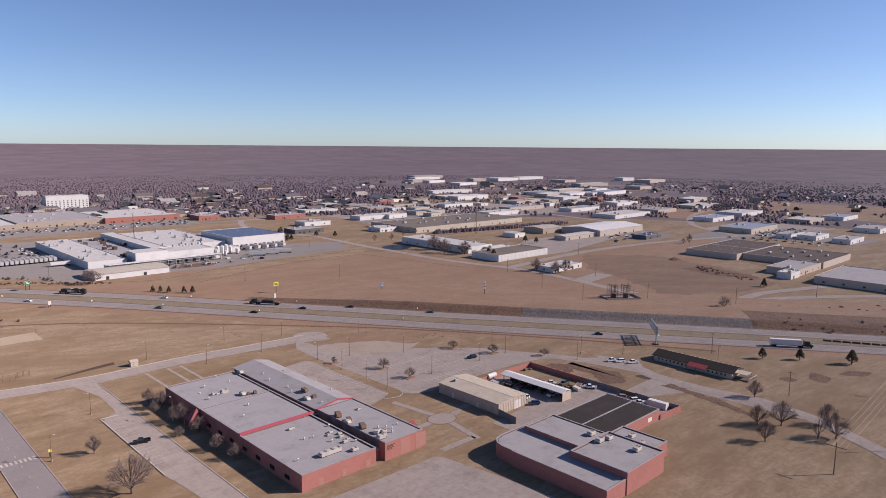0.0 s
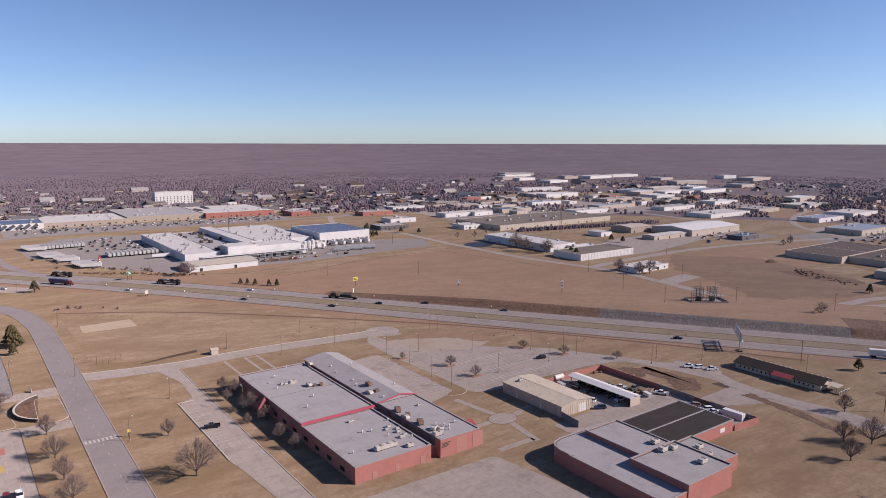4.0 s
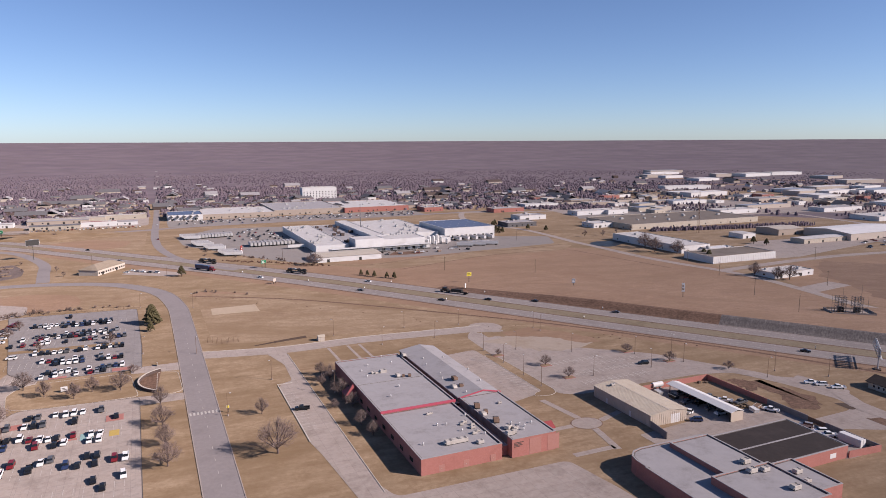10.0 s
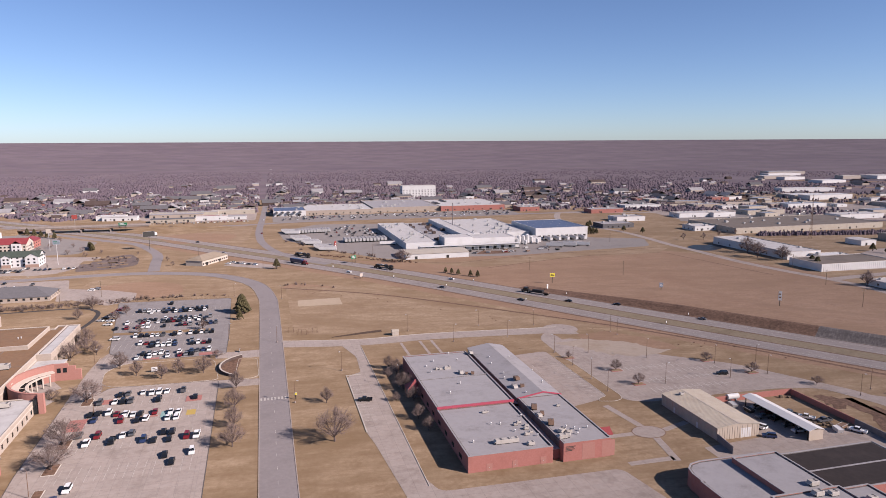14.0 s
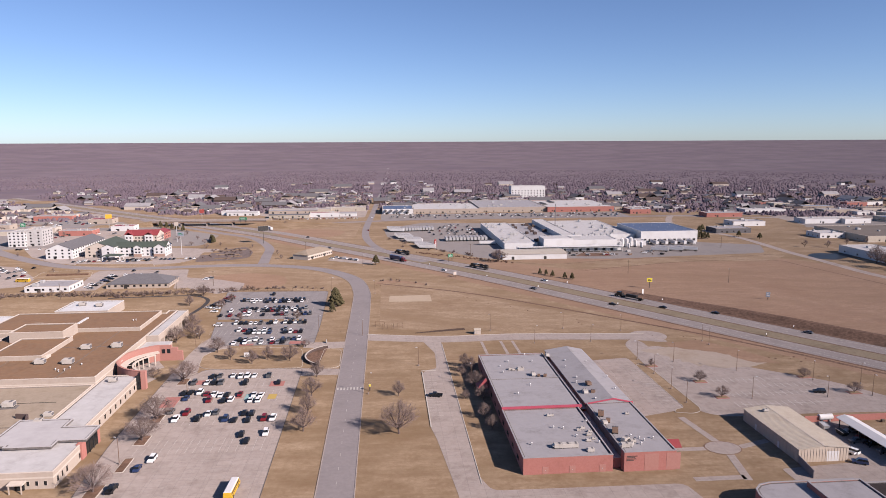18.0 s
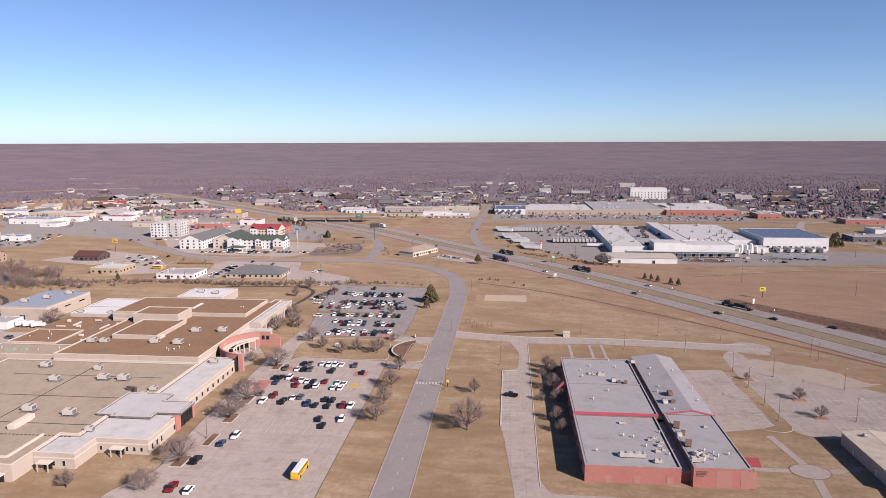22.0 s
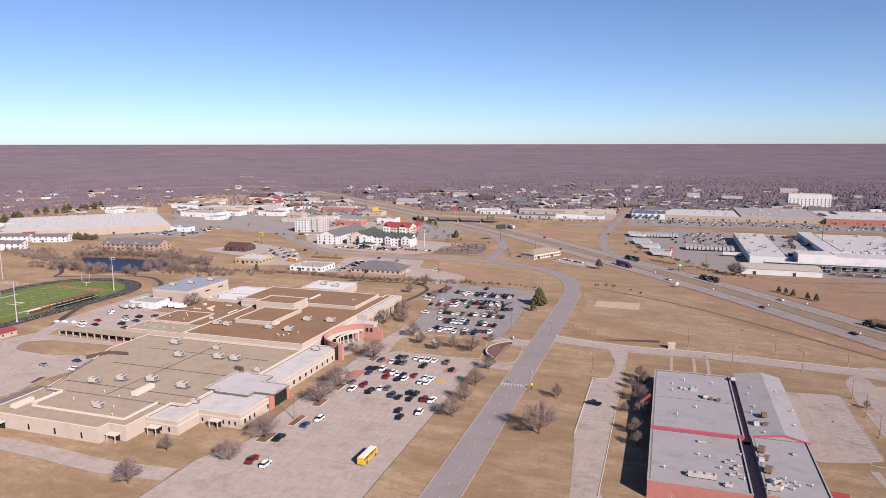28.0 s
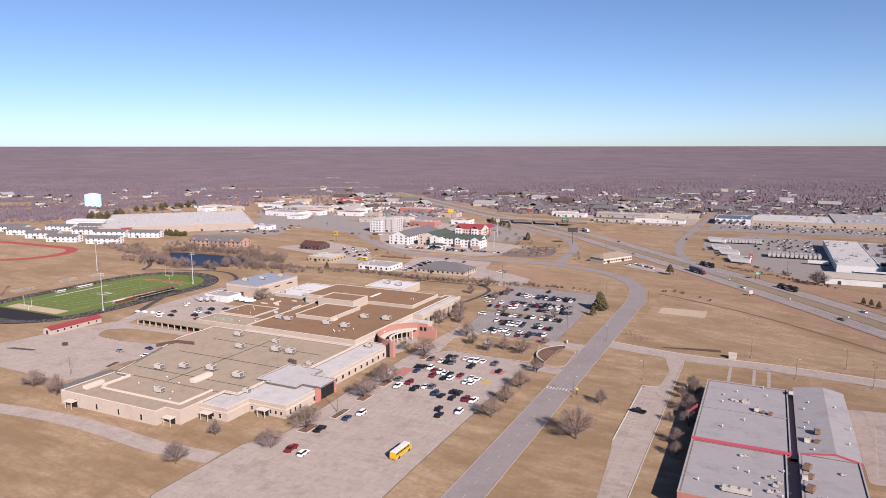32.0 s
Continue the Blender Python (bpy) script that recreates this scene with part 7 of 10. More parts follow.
def far_car(x, y, colour, turn, z=0.06):
    """A plainer car for the distant lots."""
    if colour not in FAR_CARS:
        sh = hull(CAR_BODIES["sedan"][0], 0.9, 0.06).box(-0.62, 0.62, -0.95, 0.35, 1.40, 1.45)
        n = len(sh.f)
        for along in (1.38, -1.33):
            sh.tube((-0.91, along, 0.34), (0.91, along, 0.34), 0.34, 0.34, 8)
        me = sh.mesh("car")
        me.materials.append(CAR_PAINT[colour])
        me.materials.append(TYRE)
        me.polygons.foreach_set("material_index", [0] * n + [1] * (len(sh.f) - n))
        c = tagged(new("car", me), f"{colour} car parked in a distant lot", "car", "distant cars")
        part("glasshouse", hull(CAR_BODIES["sedan"][1], 0.82, 0.16), GLASS, c)
        FAR_CARS[colour] = c
        c.matrix_basis = pose(x, y, z, 0, 0, turn)
        return c
    return copy_thing(FAR_CARS[colour], pose(x, y, z, 0, 0, turn))


KINDS = ["sedan", "sedan", "suv", "suv", "pickup"]
COLOURS = ["white", "white", "white", "white", "black", "black", "black", "black", "grey", "grey", "silver", "silver", "red", "blue"]


def anykind():
    return random.choice(KINDS)


for colour, places in (
    ("black", [(-12.1, 259.5), (-9.7, 251.2), (3.6, 250.2), (17.5, 249.3), (-18.9, 239.7), (-16.4, 240.6), (-1.0, 236.7), (-1.2, 230.1), (-6.4, 212.8), (9.7, 216.5), (12.7, 215.9), (7.3, 210.3), (12.3, 209.8), (12.5, 197.2), (15.3, 191.5), (-17.6, 161.1)]),
    ("white", [(-3.5, 260.0), (0.0, 258.6), (2.8, 258.6), (5.8, 258.9), (-12.6, 251.5), (-12.6, 240.1), (-6.1, 236.7), (-3.5, 236.4), (9.9, 235.5), (12.8, 235), (1.8, 231.0), (9.5, 229.8), (12.6, 229.4), (-14.4, 212.8), (-3.6, 217.0), (21.3, 210.7), (20.9, 197.5), (-12.2, 180.2), (-11.1, 142.5)]),
    ("grey", [(-9.2, 260.1), (12.1, 258.6), (-18.2, 252.0), (-6.8, 251.4), (-18.3, 220.6), (-0.9, 218.2)]),
    ("red", [(-9.5, 238.3), (4.1, 236.8), (-6.9, 231.2), (-12.0, 218.6), (18.0, 210.7), (-16.8, 143.5)]),
    ("blue", [(-16.5, 233.9), (3.9, 211.3), (-14.8, 174.2)]),
):
    for x, y in places:
        car(x, y, colour, anykind(), random.choice((0, 180)) + random.uniform(-3, 3))
# rows of the busy lot
for y, x0, x1, fill in ((407, -28, 13, 0.86), (402, -26, 10, 0.5), (384, -27, 17, 0.85), (378.5, -30, 12, 0.6), (368.5, -34, 19, 0.62), (349.5, -21, 18, 0.95), (334.5, -19, 19.5, 0.62), (329.2, -10, 19.5, 0.92), (315.5, -12, 19, 0.85), (310.0, -14, 13, 0.8), (424, -20, 16, 0.25)):
    x = x0
    while x < x1:
        if random.random() < fill:
            car(x, y + random.uniform(-0.4, 0.4), random.choice(COLOURS), anykind(), random.choice((0, 180)) + random.uniform(-2, 2))
        x += 2.75
for i in range(5):
    car(-40 - i * 1.6, 414 - i * 6.0, ("red", "red", "grey", "black", "white")[i], "sedan", 60)
for x, y, colour, kind, turn in ((-30.5, 346.5, "white", "suv", 80), (-165.0, 197.6, "silver", "sedan", 80), (-155.1, 207.0, "blue", "sedan", 85), (-146.1, 196.9, "white", "suv", 95), (-170.5, 243.2, "black", "sedan", 10),
                                 (-162.2, 243.3, "red", "sedan", 0), (-153.5, 243.4, "grey", "sedan", 0), (82.9, 227.7, "black", "pickup", 75), (254 - 40, 165, "white", "pickup", 20), (212.5, 157.0, "blue", "suv", 60), (215.0, 164.5, "white", "suv", 30),
                                 (245.0, 131.5, "white", "suv", 60), (244.6, 128.0, "white", "pickup", 60), (237, 167, "white", "pickup", 40), (241, 163, "grey", "pickup", 90), (234, 172, "grey", "pickup", 20), (285.5, 167.0, "white", "pickup", 60), (287.3, 163.8, "white", "suv", 60), (290.5, 158.5, "white", "pickup", 60),
                                 (238.5, 217.0, "black", "suv", 75), (-205, 270, "red", "sedan", 80), (-199, 262, "black", "sedan", 80), (-190, 275, "white", "suv", 85), (-188, 284, "black", "suv", 85), (-180, 288, "grey", "suv", 85), (-211, 285, "white", "pickup", 60), (-214, 290, "white", "pickup", 60),
                                 (-71, 482, "white", "suv", 80), (-68, 485, "silver", "suv", 80), (16, 566, "white", "sedan", 60), (20, 572, "white", "sedan", 60), (24, 566, "silver", "sedan", 50), (28, 563, "white", "sedan", 50), (33, 559, "grey", "sedan", 50), (38, 555, "white", "suv", 50)):
    car(x, y, colour, kind, turn)
for x, y, colour in ((-38.6, 419.5, "red"), (-40.2, 415.6, "red"), (-40.7, 406.3, "grey"), (-41.0, 402.2, "black"), (-41.2, 397.6, "white"), (-40.8, 388.0, "white"), (-40.4, 379.4, "white")):
    far_car(x, y, colour, 76)
# cars in the farther lots
LOTS = []
for x0, x1, y0, y1, n in ((112, 172, 690, 800, 60), (70, 395, 880, 935, 170), (-200, -125, 568, 586, 14), (-250, -215, 505, 535, 10), (-474, -408, 590, 672, 46), (-140, -100, 494, 520, 6), (650, 740, 400, 440, 10), (800, 960, 305, 335, 16), (-460, -300, 850, 905, 40), (-320, -240, 705, 780, 22), (-555, -450, 805, 850, 24), (600, 860, 735, 785, 26), (-320, -250, 640, 650, 8)):
    for i in range(n):
        x, y = round(random.uniform(x0, x1) / 3) * 3, round(random.uniform(y0, y1) / 9) * 9 + random.choice((-2.6, 2.6))
        if math.hypot(x, y) < 790:
            far_car(x, y, random.choice(COLOURS), random.choice((0, 180)))
        else:
            LOTS.append((x, y, random.choice(COLOURS)))
v, f, mi = [], [], []
for x, y, colour in LOTS:
    for sh, k in ((hull(CAR_BODIES["sedan"][0], 0.9, 0.06), list(CAR_PAINT).index(colour)), (hull(CAR_BODIES["sedan"][1], 0.82, 0.16), 6)):
        n = len(v)
        v += [(x + p[0], y + p[1], 0.06 + p[2]) for p in sh.v]
        f += [tuple(i + n for i in face) for face in sh.f]
        mi += [k] * len(sh.f)
me = bpy.data.meshes.new("far_cars")
me.from_pydata(v, [], f)
for mm in list(CAR_PAINT.values()) + [GLASS]:
    me.materials.append(mm)
me.polygons.foreach_set("material_index", mi)
me.update()
tagged(new("far_cars", me), "many small parked cars on the farthest lots", "cars", kind="stuff")


def make_bus():
    b = thing("school_bus", "yellow school bus with white roof parked on the lot", "bus")
    part("body", hull([(-5.2, 0.5), (5.0, 0.5), (5.1, 1.4), (4.3, 1.5), (4.1, 2.75), (-5.1, 2.75), (-5.25, 1.5)], 1.2, 0.05), YELLOW, b)
    part("roof_panel", hull([(-5.1, 2.75), (4.1, 2.75), (3.8, 2.98), (-4.9, 2.98)], 1.15, 0.25), WHITE, b, "white bus roof")
    for i in range(9):
        for side in (-1, 1):
            part("window", Shape().box(side * 1.18 - 0.02, side * 1.18 + 0.02, -4.8 + i * 0.95, -4.1 + i * 0.95, 1.75, 2.45), GLASS, b)
    part("windscreen", Shape().box(-1.0, 1.0, 4.12, 4.25, 1.6, 2.6), GLASS, b)
    part("rub_rail", Shape().box(-1.23, 1.23, -5.2, 4.3, 1.25, 1.35), DARK, b)
    for y in (3.3, -3.0):
        for side in (-1, 1):
            part("wheel", Shape().tube((side * 0.95, y, 0.5), (side * 1.22, y, 0.5), 0.5, 0.5, 12), TYRE, b)
    return b


BUS = make_bus()
BUS.matrix_basis = pose(18.0, 156.8, 0.05, 0, 0, -2)
copy_thing(BUS, pose(-205, 488, 0.06, 0, 0, 80))


def make_trailer(name="semi_trailer", label="white box semi-trailer parked in the truck lot"):
    t = thing(name, label, "trailer", group="semi trailers")
    part("box", Shape().bevel_box(-1.3, 1.3, -8, 8, 1.2, 4.1, 0.06), WHITE, t)
    part("roof", Shape().box(-1.26, 1.26, -7.96, 7.96, 4.1, 4.14), GREY_ROOF, t, "dull aluminium roof")
    part("side_rail", Shape().box(-1.33, -1.3, -8, 8, 1.2, 1.5).box(1.3, 1.33, -8, 8, 1.2, 1.5), STEEL, t)
    part("chassis", Shape().box(-0.6, 0.6, -7.8, 7.5, 0.85, 1.2), DARK, t)
    part("door_frame", Shape().box(-1.3, 1.3, -8.06, -8.0, 1.25, 4.05), STEEL, t)
    for y in (-6.6, -5.4):
        part("axle", Shape().tube((-1.25, y, 0.5), (1.25, y, 0.5), 0.5, 0.5, 10), TYRE, t)
    part("landing_gear", Shape().box(-0.78, -0.62, 4.5, 4.7, 0, 1.0).box(0.62, 0.78, 4.5, 4.7, 0, 1.0), STEEL, t)
    return t


TR = make_trailer()
TR.matrix_basis = pose(165, 634, 0.06, 0, 0, 86)
for i in range(12):
    copy_thing(TR, pose(82 + i * 3.3, 752 + i * 0.4, 0.06, 0, 0, 0))
for i in range(12):
    copy_thing(TR, pose(127 + i * 3.7, 668, 0.06, 0, 0, 0))
for x, y, n in ((73.5, 763, 5), (81.5, 704, 5), (91, 672, 4), (100.5, 634, 5)):
    for i in range(n):
        copy_thing(TR, pose(x + i * 0.9, y - i * 5.0, 0.06, 0, 0, -104))
for i in range(5):
    copy_thing(TR, pose(330 + i * 9.5, 618, 0.06, 0, 0, 180))
for i in range(5):
    copy_thing(TR, pose(318 + i * 7, 575 + i % 2 * 7, 0.06, 0, 0, 60))
for i in range(4):
    copy_thing(TR, pose(330 + i * 3.4, 728, 0.06, 0, 0, 0))
RS = thing("billboard_trailer", "red and white lettered trailer end at the lot corner", "trailer", pose(112, 622, 0.06, 0, 0, 62))
part("panel", Shape().box(-2.2, 2.2, -0.2, 0.2, 1.0, 8.0), RED_TRACK, RS)
part("stripe", Shape().box(-1.6, 1.6, -0.25, 0.25, 3.0, 4.0).box(-1.2, 1.2, -0.26, 0.26, 5.0, 5.8), WHITE, RS)
part("frame", Shape().box(-2.0, -1.8, -0.1, 0.1, 0, 1.0).box(1.8, 2.0, -0.1, 0.1, 0, 1.0), DARK, RS)


def tractor(parent, colour, y0):
    part("cab", hull([(y0, 0.8), (y0 + 4.6, 0.8), (y0 + 4.7, 1.6), (y0 + 3.2, 1.9), (y0 + 2.8, 3.4), (y0 + 0.2, 3.6)], 1.2, 0.08), CAR_PAINT[colour], parent)
    part("windscreen", hull([(y0 + 3.18, 1.95), (y0 + 3.26, 1.95), (y0 + 2.98, 2.9), (y0 + 2.86, 2.9)], 1.08, 0.05), GLASS, parent)
    for y in (y0 + 3.7, y0 - 0.6, y0 - 1.8):
        for side in (-1, 1):
            part("wheel", Shape().tube((side * 0.8, y, 0.5), (side * 1.22, y, 0.5), 0.5, 0.5, 10), TYRE, parent)


def box_truck(x, y, turn, cab, trailer_mat, label):
    t = thing("semi_truck", label, "truck", pose(x, y, 0.06, 0, 0, turn), group="highway trucks")
    part("trailer_box", Shape().bevel_box(-1.3, 1.3, -10, 5.5, 1.2, 4.1, 0.06), trailer_mat, t)
    part("chassis", Shape().box(-0.6, 0.6, -9.8, 7.5, 0.8, 1.2), DARK, t)
    for yy in (-8.6, -7.4):
        for side in (-1, 1):
            part("wheel", Shape().tube((side * 0.75, yy, 0.5), (side * 1.25, yy, 0.5), 0.5, 0.5, 10), TYRE, t)
    tractor(t, cab, 6.5)
    return t


def carrier(x, y, turn, label):
    """A car carrier: two-deck frame with loads."""
    t = thing("car_carrier", label, "truck", pose(x, y, 0.06, 0, 0, turn), group="highway trucks")
    for z in (1.0, 2.6):
        part("deck", Shape().box(-1.25, 1.25, -10, 5, z, z + 0.15), DARK, t)
    for yy in (-9.8, -5, 0, 4.8):
        for side in (-1.25, 1.13):
            part("post", Shape().box(side, side + 0.12, yy, yy + 0.15, 1.0, 3.6), DARK, t)
    for yy, z, colour in ((-7.3, 1.15, "black"), (-2.2, 1.15, "grey"), (-7.4, 2.75, "black"), (-2.0, 2.75, "black"), (2.6, 2.75, "silver")):
        part("load", hull([(yy - 2.2, z + 0.2), (yy + 2.2, z + 0.2), (yy + 2.2, z + 0.7), (yy + 1, z + 0.85), (yy + 0.3, z + 1.3), (yy - 1.1, z + 1.3), (yy - 1.8, z + 0.9), (yy - 2.2, z + 0.8)], 0.85, 0.12), CAR_PAINT[colour], t)
    for yy in (-8.6, -7.4):
        for side in (-1, 1):
            part("wheel", Shape().tube((side * 0.75, yy, 0.45), (side * 1.25, yy, 0.45), 0.45, 0.45, 10), TYRE, t)
    tractor(t, "black", 5.5)
    return t


def flatbed(x, y, turn, cab, label):
    t = thing("semi_truck", label, "truck", pose(x, y, 0.06, 0, 0, turn), group="highway trucks")
    part("deck", Shape().box(-1.25, 1.25, -10, 5.5, 1.1, 1.35), DARK, t)
    part("load", Shape().bevel_box(-1.1, 1.1, -5.5, 2.5, 1.35, 2.9, 0.15), DARK, t)
    part("load", Shape().bevel_box(-0.9, 0.9, -9.5, -6.2, 1.35, 2.0, 0.15), RUST, t)
    part("headboard", Shape().box(-1.2, 1.2, 5.3, 5.5, 1.35, 2.6), DARK, t)
    part("chassis", Shape().box(-0.6, 0.6, -9.8, 7.5, 0.8, 1.1), DARK, t)
    for yy in (-8.6, -7.4):
        for side in (-1, 1):
            part("wheel", Shape().tube((side * 0.75, yy, 0.5), (side * 1.25, yy, 0.5), 0.5, 0.5, 10), TYRE, t)
    tractor(t, cab, 6.5)
    return t


AWAY, TOWARD = 36, 216
carrier(79, 586, AWAY, "dark loaded car carrier on the highway")
carrier(139, 507, AWAY, "dark loaded car carrier on the far lanes")
flatbed(222, 389, AWAY, "black", "black truck with low dark flatbed load on the highway")
box_truck(74, 552, TOWARD, "red", CAR_PAINT["blue"], "blue box trailer truck with red cab on the highway")
box_truck(-74, 782, AWAY - 5, "blue", WHITE, "white trailer truck far along the highway")
box_truck(377, 117, TOWARD, "black", WHITE, "white trailer truck with dark cab on the near lanes")
for x, y, colour, turn in ((233, 374 - 12, "black", AWAY), (258, 345, "black", AWAY), (287, 300, "grey", AWAY), (205, 373, "black", TOWARD), (166, 424, "grey", TOWARD), (110, 500, "white", TOWARD), (322, 199, "black", TOWARD), (10, 628, "silver", TOWARD), (180, 451, "white", AWAY), (-20, 708, "black", AWAY), (44, 760, "red", 0), (46, 900, "white", 0)):
    u = math.radians(turn)
    car(x, y, colour, "sedan", turn)

# ---- trees ----


def bare_tree(seed, height, width, fine=True, name="tree", label="bare winter tree with fine grey-brown twigs on dry grass"):
    """A trunk, bowed limbs and a domed haze of twigs that end on the crown's outline."""
    rnd = random.Random(seed)
    t = thing(name, label, "tree", group="bare trees")
    trunk, wood, twigs = Shape(), Shape(), Shape()
    fork = Vector((rnd.uniform(-0.15, 0.15), rnd.uniform(-0.15, 0.15), height * 0.15))
    trunk.tube((0, 0, -0.1), fork, height * 0.03, height * 0.022, 8)
    mid = Vector((0, 0, height * 0.42))

    def rim(az, el, k=1.0):
        """A point of the crown: direction from its middle, k of the way out."""
        up = height * 0.58 if el > 0 else height * 0.16
        k *= rnd.uniform(0.82, 1.08)
        return mid + Vector((math.cos(az) * math.cos(el) * width / 2, math.sin(az) * math.cos(el) * width / 2, math.sin(el) * up)) * k

    def branch(sh, a, b, r0, r1, sides, sag):
        """Two bowed pieces from a to b; gives points along them."""
        m = (a + b) / 2 + Vector((rnd.uniform(-1, 1), rnd.uniform(-1, 1), rnd.uniform(0.2, 1.0))) * (b - a).length * sag
        sh.tube(a, m, r0, (r0 + r1) / 2, sides, False)
        sh.tube(m, b, (r0 + r1) / 2, r1, sides, False)
        return lambda u: a.lerp(m, u * 2) if u < 0.5 else m.lerp(b, u * 2 - 1)

    limbs, subs, ends = {True: (12, 9, 6), False: (8, 6, 5), None: (6, 4, 5)}[fine]
    thin = {True: 0.02, False: 0.034, None: 0.03}[fine]
    for i in range(limbs):
        az = 2 * math.pi * i * 0.382 * 1.0 + rnd.uniform(-0.3, 0.3)
        el = rnd.uniform(-0.1, 0.6) if i < limbs * 0.66 else rnd.uniform(0.75, 1.4)
        main = branch(wood, fork - Vector((0, 0, rnd.uniform(0, height * 0.05))), rim(az, el, 0.82), height * 0.013, height * 0.004, 5, 0.07)
        for j in range(subs):
            az1, el1 = az + rnd.gauss(0, 0.42) / max(0.35, math.cos(el)), min(1.5, max(-0.3, el + rnd.gauss(0, 0.3)))
            side = branch(wood, main(rnd.uniform(0.2, 1.0)), rim(az1, el1, rnd.uniform(0.6, 1.05)), height * 0.0052, height * 0.002, 3, 0.08)
            for k in range(ends):
                az2, el2 = az1 + rnd.gauss(0, 0.28) / max(0.3, math.cos(el1)), min(1.55, max(-0.6, el1 + rnd.gauss(0, 0.24)))
                p = side(rnd.uniform(0.15, 1.0))
                q = rim(az2, el2, rnd.uniform(0.5, 1.08))
                far = q - p
                if far.length > width * 0.2:
                    q = p + far * (width * 0.2 / far.length)
                twigs.tube(p, q, thin * 1.3, thin * 0.6, 3, False)
                for _ in range(1):
                    b = p.lerp(q, rnd.uniform(0.3, 0.9))
                    d = (q - p).normalized() * 0.8 + Vector((rnd.uniform(-1, 1), rnd.uniform(-1, 1), rnd.uniform(-0.5, 1)))
                    twigs.tube(b, b + d.normalized() * height * rnd.uniform(0.05, 0.1), thin, thin * 0.5, 3, False)
    part("trunk", trunk, BARK, t)
    part("limb", wood, BARK, t)
    part("crown", twigs, TWIG, t, "haze of fine bare twigs")
    return t


TREES = [bare_tree(3, 8.6, 10.6), bare_tree(11, 6.6, 10.0), bare_tree(23, 8.5, 8.0), bare_tree(31, 7.5, 8.5, False), bare_tree(37, 8.0, 7.0, False), bare_tree(41, 9.0, 6.0, None)]


def tree(kind, x, y, size=1.0, turn=None, z=0.0):
    c = copy_thing(TREES[kind], pose(x, y, z, 0, 0, random.uniform(0, 360) if turn is None else turn))
    c.scale = (size, size, size)
    return c


TREES[0].location = (67.5, 193.7, 0)
TREES[3].location, TREES[4].location = (-300, 395, 0), (-350, 392, 0)
TREES[1].location = (-20.7, 196.0, 0)
TREES[1].scale = (1.5, 1.5, 1.4)
TREES[5].location = (262.1, 66.5, 0)
TREES[2].location = (68.0, 229.8, 0)
TREES[2].scale = (0.8, 0.8, 0.8)
TREES[0].scale = (1.5, 1.5, 1.5)
for k, x, y, s in ((0, 33.7, 198.8, 0.85), (2, 33.4, 215.4, 0.8), (0, 33.1, 233.4, 0.8), (2, 33.0, 256.4, 0.75), (1, -21.6, 214.5, 1.2), (1, -23.4, 255.0, 1.2), (1, -22.8, 160.8, 1.15), (1, -24.5, 142.3, 0.9), (0, -44.1, 119.5, 0.8), (1, -154.1, 145.8, 1.0), (2, -136.4, 143.7, 0.9),
                   (2, -48.5, 141.6, 0.6), (0, -18.9, 296.4, 0.8), (2, 1.3, 276.9, 0.7), (0, 18.3, 279.8, 0.8), (2, 7.5, 282.7, 0.7), (2, -10, 284, 0.7), (2, 100.8, 255.4, 0.72), (2, 98.8, 263.9, 0.62), (0, 100.1, 236.7, 0.72), (0, 101.6, 222.7, 0.6), (2, 99.4, 204.3, 0.6), (2, 100.6, 193.9, 0.55), (2, 96.1, 251.0, 0.5), (2, 94.8, 224.0, 0.4),
                   (0, 196.8, 215.8, 0.5), (0, 196.3, 234.0, 0.52), (2, 183.6, 256.1, 0.35), (1, 252.4, 215.5, 0.6), (1, 243.6, 235.3, 0.55), (1, 268.2, 195.4, 0.5), (0, 264.6, 80.1, 0.95), (2, 258.7, 86.6, 0.8), (2, 245.4, 78.5, 0.8), (0, 266.5, 62.0, 0.9), (2, 277.9, 68.3, 0.85), (2, 287.3, 99.1, 0.75), (4, 466.2, 584.6, 0.8), (4, 485.4, 578.4, 0.8), (4, 516.2, 595, 0.7), (4, 540, 600, 0.7), (4, 718.6, 344.2, 0.9), (4, 740, 355, 0.8), (4, 708.8, 346, 0.7), (2, 453.2, 347.9, 1.1), (2, 457.2, 331.0, 1.0), (0, 464.9, 326.6, 1.1),
                   (3, 435.6, 178.7, 1.0), (0, 473, 452, 1.3), (0, 470.8, 493.1, 1.5), (0, 463, 470, 1.4), (1, 160, 535, 1.4), (0, -44, 315, 0.9), (1, -40, 330, 0.9), (0, -43, 342, 0.9), (2, -34, 322, 0.7), (1, -38, 262, 0.6), (1, -176, 318, 1.2), 
                   (2, -35, 404, 0.6), (2, -20, 357, 0.5), (2, 12, 356, 0.6), (0, -38, 388, 0.6), (1, 23, 302, 0.5), (2, -60, 398, 0.7), (0, -58, 425, 0.8)):
    tree(k, x, y, s * 1.25)
for i in range(46):
    a = random.uniform(0, 1)
    x, y = (-402 + a * 118, 394 + random.uniform(-8, 6)) if i % 2 else (-300 + random.uniform(-14, 40), 402 + a * 60)
    tree(3 + i % 2, x, y, random.uniform(0.7, 1.35))
for i in range(26):
    tree(3 + i % 2, -420 + random.uniform(0, 110), 462 + random.uniform(0, 24), random.uniform(0.7, 1.25))
for i in range(34):
    tree(3 + i % 2, -270 + i * 6.5 + random.uniform(-3, 3), 424 + (10 if i > 12 else 0) + random.uniform(-6, 6), random.uniform(0.3, 0.6))


